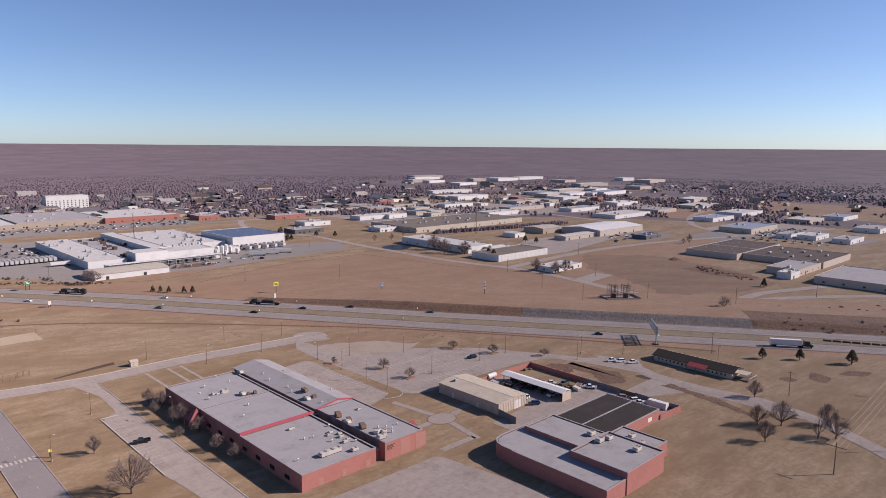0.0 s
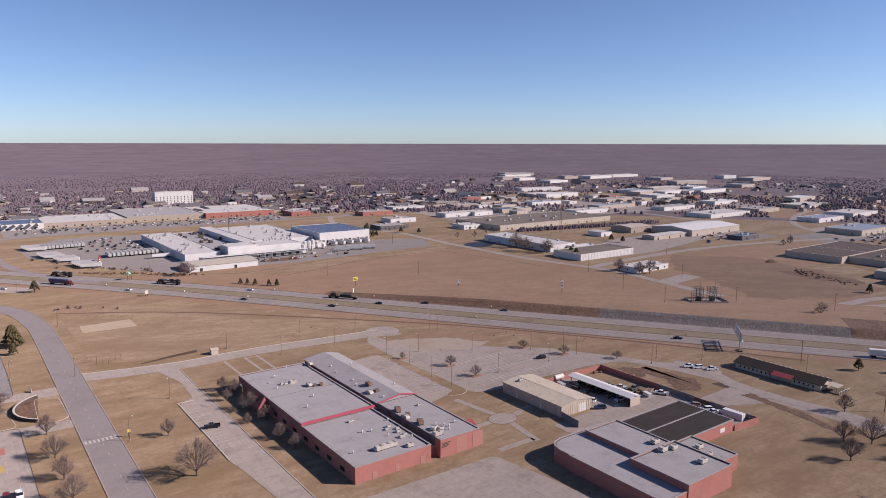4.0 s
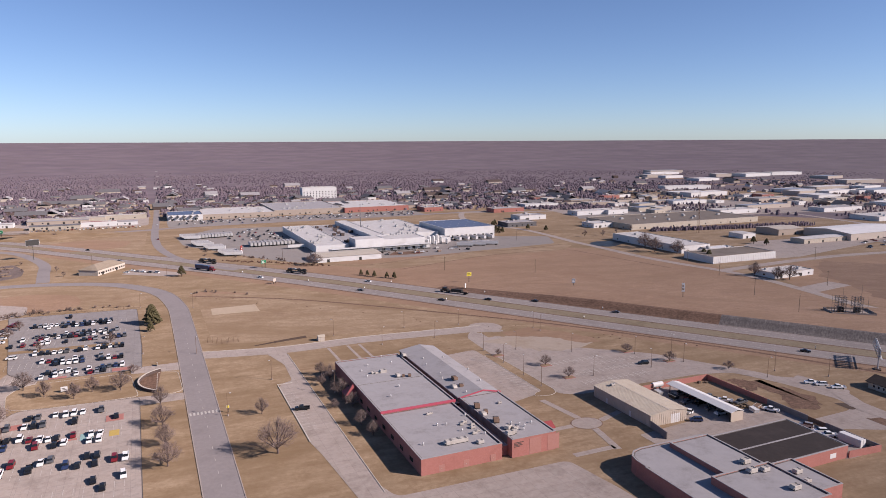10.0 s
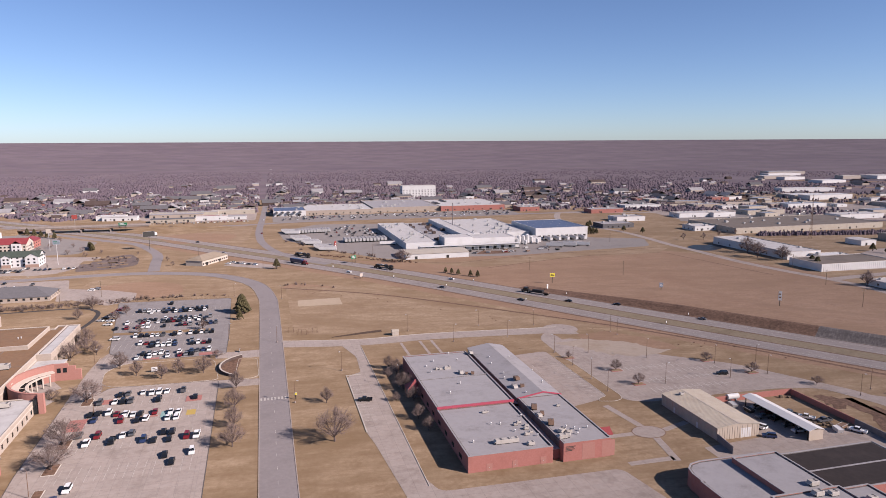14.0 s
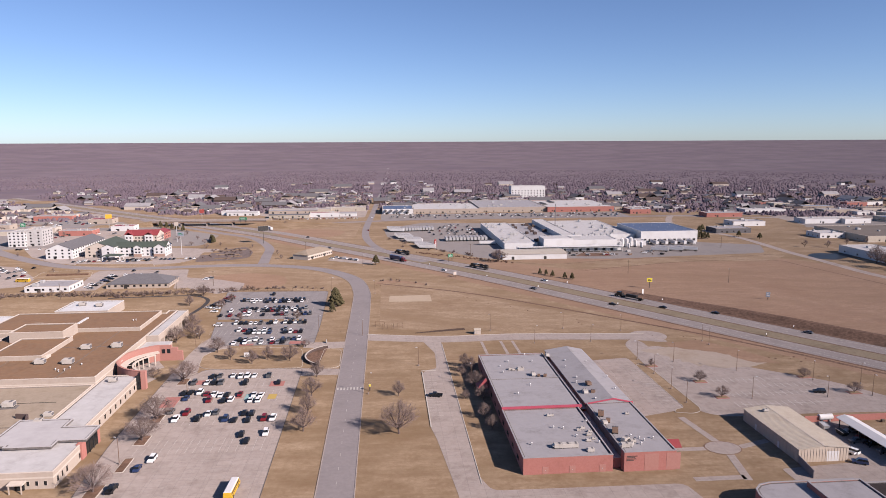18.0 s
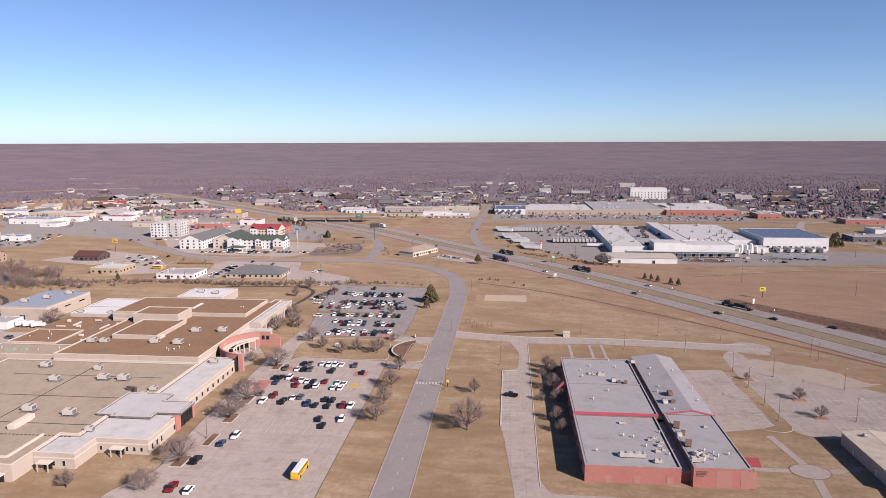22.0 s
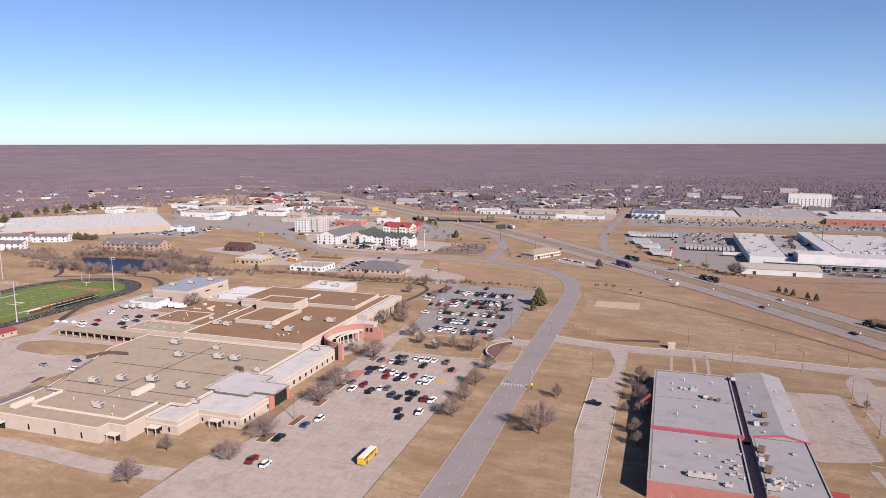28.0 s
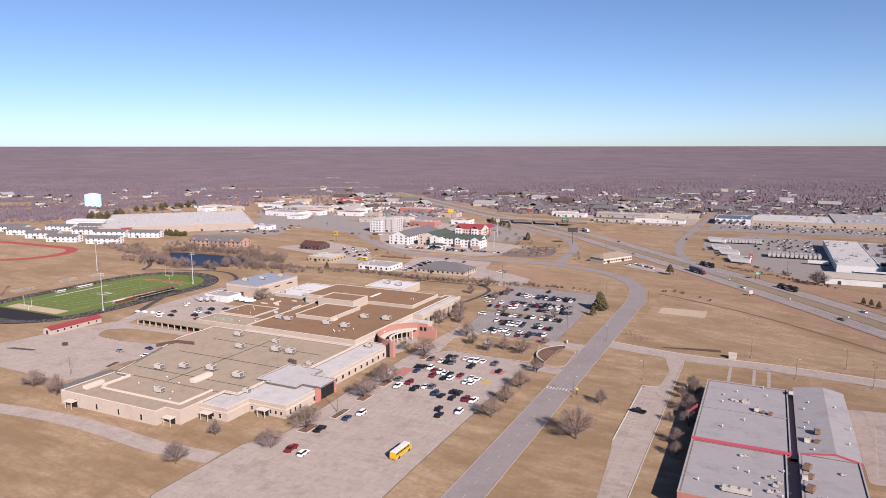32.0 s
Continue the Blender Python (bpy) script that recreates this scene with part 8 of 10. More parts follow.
def evergreen(seed, h, r, label="dark green conifer on dry grass", low=0.12):
    rnd = random.Random(seed)
    t = thing("conifer", label, "tree", group="conifers")
    part("trunk", Shape().tube((0, 0, -0.1), (0, 0, h * 0.8), r * 0.12, r * 0.03, 6), BARK, t)
    s = Shape()
    for i in range(420):
        k = rnd.random() ** 0.7
        z = h * (low + (1 - low) * k)
        rad = r * (1 - k) ** 0.75 * rnd.uniform(0.55, 1.08) + 0.08
        a = rnd.uniform(0, 2 * math.pi)
        p = Vector((rad * math.cos(a), rad * math.sin(a), z))
        w = r * rnd.uniform(0.10, 0.2)
        out = Vector((math.cos(a), math.sin(a), rnd.uniform(-0.5, 0.2))).normalized()
        side = Vector((-math.sin(a), math.cos(a), rnd.uniform(-0.3, 0.3)))
        up = out.cross(side)
        tip = p + out * w * 1.5
        s.add([p - out * w, p + side * w, p + up * w * 0.8, p - side * w, p - up * w * 0.8, tip], [(0, 2, 1), (0, 3, 2), (0, 4, 3), (0, 1, 4), (5, 1, 2), (5, 2, 3), (5, 3, 4), (5, 4, 1)])
    part("crown", s, NEEDLE, t)
    return t


PINES = [evergreen(5, 10.5, 4.3), evergreen(8, 6.0, 2.0), evergreen(9, 7.5, 2.8, low=0.25)]
PINES[0].location = (32.2, 387.5, 0)
PINES[0].scale = (1.15, 1.15, 1.1)
PINES[1].location = (31.2, 372.5, 0)
PINES[2].location = (344.9, 118.7, 0)
PINES[2].scale = (0.75, 0.75, 0.75)
for k, x, y, s in ((0, 32.9, 391.5, 0.8), (1, 182.6, 477.5, 0.75), (1, 186.4, 473.4, 0.75), (1, 189.9, 467.0, 0.8), (1, 197.3, 459.1, 0.8), (1, 201.7, 454.8, 0.85), (2, 55.4, 531.9, 1.1), (2, 356.7, 105.1, 0.75), (2, 367.9, 85.3, 0.95), (1, 530.9, 190.4, 1.1), (2, 585.9, 469.0, 1.0), (2, 588.7, 455.7, 0.9),
                   (2, 474, 415, 1.2), (2, 479, 426, 1.1), (1, -200, 812, 1.3), (1, -190, 800, 1.2), (1, -182, 792, 1.2), (1, -172, 782, 1.2), (1, -210, 822, 1.3), (2, 415, 700, 1.0), (2, 424, 712, 1.0), (2, 440, 660, 0.9), (2, 452, 640, 0.9), (1, -395, 470, 1.0), (1, -210, 440, 0.9)):
    c = copy_thing(PINES[k], pose(x, y, 0, 0, 0, random.uniform(0, 360)))
    c.scale = (s, s, s)
for i in range(16):
    c = copy_thing(PINES[1], pose(384 + i % 4 * 6 + random.uniform(-1, 1), 650 + i // 4 * 9 + random.uniform(-2, 2), 0, 0, 0, i * 40))
    c.scale = (1.1, 1.1, 1.1)


def clumps(name, label, places, mat, category="woods", seed=1, sides=5):
    """Many small uneven crowns in one mesh."""
    rnd = random.Random(seed)
    s = Shape()
    for x, y, w, h in places:
        z = land(x, y)
        n = len(s.v)
        a0 = rnd.uniform(0, 6)
        for rr, zz in ((1.0, -0.05), (0.7, 0.7)):
            for k in range(sides):
                a = a0 + 2 * math.pi * k / sides
                q = w * rr * rnd.uniform(0.65, 1.25)
                s.v.append((x + q * math.cos(a), y + q * math.sin(a), z + h * zz * rnd.uniform(0.7, 1.2)))
        s.v.append((x + rnd.uniform(-0.3, 0.3) * w, y, z + h))
        s.f += [(n + k, n + (k + 1) % sides, n + sides + (k + 1) % sides, n + sides + k) for k in range(sides)]
        s.f += [(n + sides + k, n + sides + (k + 1) % sides, n + 2 * sides) for k in range(sides)]
    ob = solid(name, s, mat, label, category, kind="stuff")
    ob.data.polygons.foreach_set("use_smooth", [True] * len(s.f))
    return ob


rnd = random.Random(77)


def clear_of_roads(x, y):
    return abs(x - 47 - max(0, y - 1270) * 0.008) > 9 and min((p[0] - x) ** 2 + (p[1] - y) ** 2 for p in HW[::4]) > 45 ** 2


spots = []
while len(spots) < 52000:
    a = rnd.uniform(-74, 84)
    r = rnd.uniform(1020, 1650) if rnd.random() < 0.72 else rnd.uniform(1650, 2300)
    x, y = 60 + r * math.sin(math.radians(a)), -20 + r * math.cos(math.radians(a))
    n = noise.noise(Vector((x / 260, y / 260, 0)))
    edge = smoothstep(1050, 1650, r)
    lean = 0.3 - (0.55 * (1 - edge) + 0.15 if a > 36 else 0.5 * (1 - edge) if a < -22 else 0)
    if (37 < a < 64 and r < 2050) or (-60 < a < -26 and r < 1760):
        lean -= 0.42
    if n + lean > rnd.uniform(-0.45, 0.35) and clear_of_roads(x, y):
        w = rnd.uniform(1.5, 3.4)
        spots.append((x, y, w, w * rnd.uniform(0.9, 1.8) * (1 - 0.6 * smoothstep(1500, 2300, r))))
clumps("far_woods", "distant bare purple-brown winter woods with painted haze over the town", spots, FAR_TWIG)
hedge = [(564 + t * 206 + rnd.uniform(-6, 6), 586 - t * 38 + 14 * (t - 0.5) ** 2 + rnd.uniform(-5, 5), rnd.uniform(0.8, 1.7), rnd.uniform(1.5, 5.5)) for t in [i / 750 for i in range(750)]]
clumps("shelter_belt", "long dark row of bare trees behind the works", hedge, FAR_TWIG, seed=3)
brush = []
brush += [(60 + t * 240 + rnd.uniform(-5, 5), 452 - t * 240 + rnd.uniform(-5, 5), rnd.uniform(0.3, 0.8), rnd.uniform(0.15, 0.4)) for t in [rnd.random() ** 1.5 for i in range(40)]]
brush += [(95 + t * 75 + rnd.uniform(-3, 3), 590 - t * 60 + rnd.uniform(-4, 4), rnd.uniform(0.8, 1.8), rnd.uniform(0.6, 1.5)) for t in [i / 60 for i in range(60)]]
brush += [(400 + rnd.random() * 60 + t, 150 - t * 0.9 + rnd.random() * 20, rnd.uniform(0.8, 2.2), rnd.uniform(0.6, 1.8)) for t in range(0, 80)]
brush += [(552 + t * 24 + rnd.uniform(-7, 7), 212 + t * 55 + rnd.uniform(-5, 5), rnd.uniform(0.8, 2.0), rnd.uniform(0.4, 1.3)) for t in [i / 60 for i in range(60)]]
clumps("brush", "low brown winter brush and weeds", brush, BRUSH_SOIL, "bushes", 5)

# ---- houses of the town ----
HOUSE_WALLS = [TAN, WHITE, METAL_TAN, DULL_ROOF, TAN_BAND]
HOUSE_ROOFS = [GREY_SHINGLE, DULL_ROOF, GREY_SHINGLE, GREY_ROOF]


def town(n, seed, r0, r1, a0, a1):
    rnd = random.Random(seed)
    v, f, mi = [], [], []
    for _ in range(n):
        a, r = rnd.uniform(a0, a1), rnd.uniform(r0, r1)
        x, y = 60 + r * math.sin(math.radians(a)), -20 + r * math.cos(math.radians(a))
        if not clear_of_roads(x, y):
            continue
        w, d, h = rnd.uniform(9, 16), rnd.uniform(7, 10), rnd.uniform(2.8, 4.5)
        if rnd.random() < 0.12:
            w, d, h = w * 2.5, d * 2, 5
        t = rnd.choice((0, 90)) + rnd.uniform(-4, 4)
        m = pose(x, y, land(x, y), 0, 0, t)
        b, rf = Shape().prism(rect(-w / 2, w / 2, -d / 2, d / 2), 0, h, top=False), Shape().gable(-w / 2, w / 2, -d / 2, d / 2, h, h + d * 0.28, 0.4, 0.2, "x")
        for sh, idx in ((b, rnd.randrange(5)), (rf, 5 + rnd.randrange(4))):
            k = len(v)
            v += [tuple(m @ Vector(p)) for p in sh.v]
            f += [tuple(i + k for i in face) for face in sh.f]
            mi += [idx] * len(sh.f)
    me = bpy.data.meshes.new("town_houses")
    me.from_pydata(v, [], f)
    for mm in HOUSE_WALLS + HOUSE_ROOFS:
        me.materials.append(mm)
    me.polygons.foreach_set("material_index", mi)
    me.update()
    return tagged(new("town_houses", me), "distant small houses scattered among bare trees", "houses", kind="stuff")


town(210, 41, 1080, 1700, -60, 40)
town(150, 42, 1150, 1900, 35, 78)
town(420, 43, 1040, 1400, -32, 34)


def make_house(wall, roof, label):
    h = thing("house", label, "house", group="town houses")
    part("wall", Shape().prism(rect(-6, 6, -4.5, 4.5), 0, 3, top=False), wall, h)
    part("roof", Shape().gable(-6, 6, -4.5, 4.5, 3, 5.4, 0.5, 0.2, "x"), roof, h)
    part("chimney", Shape().box(2, 2.8, 0.6, 1.4, 4.4, 6.0), BRICK, h)
    for s in (1.5, 8.5):
        wall_piece(h, "window", rect(-6, 6, -4.5, 4.5), 0, s, 1.0, 1.6, 1.3, GLASS)
    wall_piece(h, "door", rect(-6, 6, -4.5, 4.5), 0, 5.5, 0, 1.0, 2.1, WOOD)
    return h


HOMES = [make_house(WHITE, GREY_SHINGLE, "white house with grey shingle roof among trees"), make_house(TAN, DULL_ROOF, "tan house with brown roof among trees"), make_house(BRICK, GREY_SHINGLE, "brick house with grey roof among trees")]
HOMES[0].location, HOMES[1].location, HOMES[2].location = (80, 1085, 0), (20, 1075, 0), (10, 1098, 0)
for i in range(70):
    a, r = rnd.uniform(-34, 30), rnd.uniform(1070, 1330)
    x, y = 60 + r * math.sin(math.radians(a)), -20 + r * math.cos(math.radians(a))
    if clear_of_roads(x, y) and not (90 < x < 420 and y < 1230):
        copy_thing(HOMES[i % 3], pose(x, y, land(x, y), 0, 0, random.choice((0, 90, 180))))

# ---- poles, signs and fences ----


def light_pole(h=9.0):
    p = thing("lamp_post", "slim grey parking lot lamp post", "lamp post", group="lamp posts")
    part("base", Shape().tube((0, 0, 0), (0, 0, 0.7), 0.28, 0.28, 8), CONCRETE, p)
    part("pole", Shape().tube((0, 0, 0.7), (0, 0, h), 0.12, 0.07, 6), RUST, p)
    part("arm", Shape().tube((0, 0, h - 0.1), (1.1, 0, h), 0.05, 0.05, 5), RUST, p)
    part("lamp", Shape().bevel_box(0.8, 1.6, -0.2, 0.2, h - 0.05, h + 0.15, 0.04), STEEL, p)
    return p


LP = light_pole()
LP.location = (208.1, 213.4, 0)
for i, (x, y) in enumerate(((180.8, 245.6), (180.5, 226.7), (180.2, 211.5), (238.6, 211.8), (257.5, 211.8), (275.3, 180.4), (218.9, 246.2), (196.2, 260.9), (180.7, 265.8), (244.9, 231.0), (167.8, 296.7), (138.6, 296.5), (224.3, 291.2), (-21.8, 178.4), (78.1, 266.7), (51.0, 319.5), (56, 233.1), (44.8, 528.8), (56.2, 420), (-154.3, 163.1), (-18, 241), (27, 330), (26, 434), (99, 240),
                             (160, 322), (190, 315), (225, 285), (262, 225), (285, 185), (120, 322), (300, 170), (320, 130), (-30, 300))):
    copy_thing(LP, pose(x, y, 0, 0, 0, i * 67))


def utility_pole(x, y, h=11, turn=0, z=0.0):
    p = thing("utility_pole", "weathered wooden utility pole with crossarm", "utility pole", pose(x, y, z, 0, 0, turn), group="utility poles")
    part("pole", Shape().tube((0, 0, -0.2), (0, 0, h), 0.17, 0.11, 6), WOOD, p)
    part("crossarm", Shape().box(-1.3, 1.3, -0.07, 0.07, h - 0.9, h - 0.75), WOOD, p)
    for xx in (-1.1, 0, 1.1):
        part("insulator", Shape().tube((xx, 0, h - 0.75), (xx, 0, h - 0.5), 0.06, 0.05, 6), WHITE, p)


for i, (x, y) in enumerate(((400, 300), (430, 360), (455, 420), (470, 300), (424, 227), (452, 178), (520, 150), (380, 250), (335.2, 140), (300, 90), (270, 45), (560, 380), (250, 470), (310, 430), (-80, 440), (-150, 425), (-240, 420), (-60, 460), (140, 570), (-10, 600), (385, 590))):
    utility_pole(x, y, 11, i * 31, bank_height(x, y))


def panel_sign(name, label, x, y, z0, z1, w, mat, turn=0, posts=1, base=0.0, post_mat=None, stripe=None):
    s = thing(name, label, "sign", pose(x, y, base, 0, 0, turn))
    part("panel", Shape().box(-w / 2, w / 2, -0.12, 0.12, z0, z1), mat, s)
    part("frame", Shape().box(-w / 2 - 0.1, w / 2 + 0.1, -0.08, 0.08, z0 - 0.1, z1 + 0.1), STEEL, s)
    for i in range(posts):
        px = 0 if posts == 1 else -w * 0.35 + i * w * 0.7 / (posts - 1)
        part("post", Shape().tube((px, 0.02, -0.2), (px, 0.02, z0), 0.2, 0.18, 6), post_mat or DARK, s)
    if stripe:
        for k in range(2):
            part("text_bar", Shape().box(-w * 0.36, w * (0.36 - 0.2 * k), -0.16, 0.16, z0 + (z1 - z0) * (0.25 + 0.34 * k), z0 + (z1 - z0) * (0.4 + 0.34 * k)), stripe, s)
    return s


panel_sign("billboard", "yellow roadside billboard on a single post", 246, 417, 4.4, 7.0, 3.6, SIGN_YELLOW, -5, base=0.6, stripe=DARK)
panel_sign("billboard", "tall white and brown pole sign above the bank", 348, 310, 3.5, 9.2, 1.8, WHITE, -30, base=bank_height(348, 310), stripe=RUST)
panel_sign("billboard", "blue and white roadside billboard beside the highway", 306, 372, 2.4, 5.4, 2.4, PALE_BLUE_ROOF, -20, base=0.6, stripe=WHITE)
panel_sign("notice_board", "plain white board beside the highway", 116, 474, 1.5, 3.8, 2.8, TAN_BAND, 35, posts=2)
panel_sign("highway_sign", "green highway direction sign on posts", 119, 541, 4.0, 6.6, 5.0, SIGN_GREEN, 35, posts=2, stripe=WHITE)
panel_sign("marker_board", "small white roadside marker board", 234, 398, 1.0, 4.0, 1.6, WHITE, 35)
panel_sign("hotel_sign", "tall white pylon with blue and green sign", -123, 604, 17.5, 21.0, 5.5, PALE_BLUE_ROOF, 0, post_mat=WHITE, stripe=SIGN_GREEN)
panel_sign("pylon_sign", "tall white pylon beside the red-roofed hotel", -152, 690, 17.0, 21.0, 4.0, TAN_BAND, 0, post_mat=WHITE)
panel_sign("billboard", "dark back of a tall highway billboard", -60, 668, 13.0, 18.0, 11.0, DARK, 30, post_mat=DARK)
panel_sign("highway_sign", "green sign on the overpass", -112, 828, 7.2, 10.4, 9.0, SIGN_GREEN, 0, posts=2, stripe=WHITE)
panel_sign("restaurant_sign", "yellow and black restaurant pole sign", -292, 574, 8.5, 12, 5, YELLOW, 0, stripe=DARK)
panel_sign("crossing_sign", "yellow-green crossing sign on a thin post", 56.5, 236.8, 1.9, 2.8, 0.9, SIGN_YELLOW, 0)
panel_sign("store_sign", "red and white storefront sign", -555, 528, 5, 8, 12, RED_TRACK, 46, posts=2)
panel_sign("notice_board", "small white notice board on the grass island", -3, 287, 0.6, 2.4, 2.4, WHITE, 10, posts=2, stripe=DARK)
panel_sign("notice_board", "small white board at the lot entrance", 33, 308, 0.3, 1.5, 2.0, WHITE, 90, posts=2)
for i, (x, y) in enumerate(((208, 372), (262, 297), (170, 428), (140, 470), (330, 200), (100, 525), (285, 310), (240, 380), (194, 440))):
    panel_sign("delineator", "small white roadside marker on a post", x, y, 0.8, 1.6, 0.7, WHITE, 35)

# large advertising frame of white panels on one footing
AD = thing("advertising_frame", "white panelled steel billboard frame beside the highway", "billboard", pose(328.7, 167.2, 0, 0, 0, 39))
for x in (-0.7, 0.9):
    part("column", Shape().tube((x, 0.4, -0.2), (x, 0.4, 9.9), 0.22, 0.2, 8), STEEL, AD)
part("footing", Shape().box(-1.6, 1.8, -0.9, 1.6, 0, 0.5), DULL_ROOF, AD, "dark footing")
for z in (6.0, 9.1):
    part("beam", Shape().box(-2.0, 18.6, 0.2, 0.5, z, z + 0.35), STEEL, AD)
for k in range(8):
    x = -1.8 + k * 2.6
    part("panel", Shape().bevel_box(x, x + 1.75, -0.1, 0.15, 5.6, 9.8, 0.04), WHITE, AD)
    part("rib", Shape().tube((x + 0.9, 0.5, 5.3), (x + 0.9, 1.5, 7.3), 0.1, 0.1, 5).tube((x + 0.9, 1.5, 7.3), (x + 0.9, 0.5, 10.1), 0.1, 0.1, 5), STEEL, AD)
part("catwalk", Shape().box(-2.0, 18.4, -1.0, -0.2, 5.3, 5.4), STEEL, AD)

# lattice mast
MA = thing("radio_mast", "tall thin lattice radio mast", "mast", pose(596, 554, 0))
for k in range(3):
    a = 2 * math.pi * k / 3
    part("leg", Shape().tube((1.6 * math.cos(a), 1.6 * math.sin(a), 0), (0.3 * math.cos(a), 0.3 * math.sin(a), 46), 0.14, 0.08, 5), RUST, MA)
for i in range(15):
    r = 1.6 - 1.3 * i / 15
    s = Shape()
    for k in range(3):
        a, b = 2 * math.pi * k / 3, 2 * math.pi * (k + 1) / 3
        s.tube((r * math.cos(a), r * math.sin(a), i * 3.07), (r * math.cos(b), r * math.sin(b), i * 3.07 + 3), 0.06, 0.06, 4)
    part("brace", s, RUST, MA)

# substation
SUB = thing("substation", "weathered steel electrical substation frames in a fenced yard", "substation", pose(410, 240, bank_height(410, 240), 0, 0, -33))
part("pad", Shape().box(-12, 12, -7, 7, 0, 0.12), CONCRETE, SUB)
for fx in (-7.5, 1.5):
    for x in (0, 2, 4.6):
        for y in (-2, 2):
            part("column", Shape().box(fx + x - 0.1, fx + x + 0.1, y - 0.1, y + 0.1, 0.1, 9.6), GREY_SHINGLE, SUB)
    for z in (3.6, 5.2, 6.8, 8.2, 9.4):
        part("beam", Shape().box(fx - 0.9, fx + 5.4, -2.1, -1.95, z, z + 0.16).box(fx - 0.9, fx + 5.4, 1.95, 2.1, z, z + 0.16).box(fx - 0.07, fx + 0.07, -2, 2, z, z + 0.14).box(fx + 4.53, fx + 4.67, -2, 2, z, z + 0.14), GREY_SHINGLE, SUB)
    for z in (1.0, 4.4, 7.2):
        part("brace", Shape().tube((fx, -2, z), (fx + 4.6, -2, z + 2.2), 0.06, 0.06, 4).tube((fx + 4.6, -2, z), (fx, -2, z + 2.2), 0.06, 0.06, 4), GREY_SHINGLE, SUB)
    for x in (0.8, 2.3, 3.8):
        part("insulator", Shape().tube((fx + x, 0, 5.3), (fx + x, 0, 6.8), 0.2, 0.12, 6), STEEL, SUB)
    part("transformer", Shape().bevel_box(fx + 0.9, fx + 3.6, -1.2, 1.2, 0.1, 3.4, 0.2), DARK, SUB)
    part("radiator", Shape().box(fx + 3.6, fx + 4.1, -1.0, 1.0, 0.4, 2.8), DARK, SUB)
for x, y, h in ((-9.5, 1, 11), (-3.2, 2.5, 14), (6.8, 2.2, 16), (9.4, -1, 10), (-11, -3, 9)):
    part("lightning_rod", Shape().tube((x, y, 0), (x, y, h), 0.12, 0.05, 5), GREY_SHINGLE, SUB)
for x0, x1, y0, y1 in ((-12, 12, -7.05, -6.95), (-12, 12, 6.95, 7.05), (-12.05, -11.95, -7, 7), (11.95, 12.05, -7, 7)):
    part("kerb_wall", Shape().box(x0, x1, y0, y1, 0.12, 1.3), CONCRETE, SUB)

# curved planter wall by the entrance
CW = thing("planter_wall", "curved low brick planter wall with pale cap", "planter")
o = [(42 + 17.3 * math.cos(math.radians(117 + i * 7.2)), 284 + 17.3 * math.sin(math.radians(117 + i * 7.2))) for i in range(17)]
inn = [(42 + 16.6 * math.cos(math.radians(117 + i * 7.2)), 284 + 16.6 * math.sin(math.radians(117 + i * 7.2))) for i in range(17)]
part("wall", Shape().prism(o + inn[::-1], 0, 1.3), DULL_ROOF, CW)
part("cap", Shape().prism(o + inn[::-1], 1.3, 1.42), KERB, CW)
solid("planting_bed", patch(inn, 0.095), BRUSH_SOIL, "dark mulch bed inside the curved wall", "planting bed", kind="structure")
lot("grass_island", [(32, 269), (38, 267), (42, 269.5), (41.2, 296), (33, 298.5)], GRASS, "grass corner by the street", z=0.075, r=5, edge=KERB, category="lawn")

# backstop fence frames on the field
for x, y in ((64, 330), (70, 332), (60, 336)):
    b = thing("soccer_goal", "rusty steel goal frame standing on the field", "goal", pose(x, y, 0, 0, 0, random.uniform(-20, 20)), group="goal frames")
    for xx in (-2.5, 0, 2.5):
        part("post", Shape().tube((xx, 0, 0), (xx, 0, 3.0), 0.06, 0.06, 5), RUST, b)
        part("stay", Shape().tube((xx, 0, 3.0), (xx, 2, 0), 0.05, 0.05, 5), RUST, b)
    part("bar", Shape().tube((-2.5, 0, 3.0), (2.5, 0, 3.0), 0.06, 0.06, 5), RUST, b)
# dark fence line round the far corner of the busy lot
FN = thing("lot_fence", "weathered chain fence along the lot", "fence", kind="structure")
for i in range(28):
    part("post", Shape().tube((-56 + i * 2.9, 441 - i * 0.25, 0), (-56 + i * 2.9, 441 - i * 0.25, 1.8), 0.05, 0.05, 5), RUST, FN)
part("rail", Shape().tube((-56, 441, 1.75), (22, 434.3, 1.75), 0.04, 0.04, 4), RUST, FN)
part("rail", Shape().tube((-56, 441, 0.4), (22, 434.3, 0.4), 0.04, 0.04, 4), RUST, FN)

# ---- paint on the ground ----
ln = Shape()
for y0, x0, x1 in ((257.5, -19, 18), (249, -19, 18), (239, -19, 22), (231.5, -19, 22), (216, -22, 22), (210, -22, 22), (193, -20, 22), (187, -20, 22)):
    for i in range(int((x1 - x0) / 2.75) + 1):
        x = x0 + i * 2.75
        ln.box(x - 0.06, x + 0.06, y0 - 2.4, y0 + 2.4, 0.05, 0.065)
for y0 in (404.5, 381.3, 368.5, 349.5, 332, 312.8):
    for i in range(19):
        x = -31 + i * 2.75
        ln.box(x - 0.06, x + 0.06, y0 - 4.8, y0 + 4.8, 0.05, 0.068)
solid("stall_lines", ln, PAINT, "worn white stall lines on the school lots", "road marking", kind="structure")
ln = Shape()
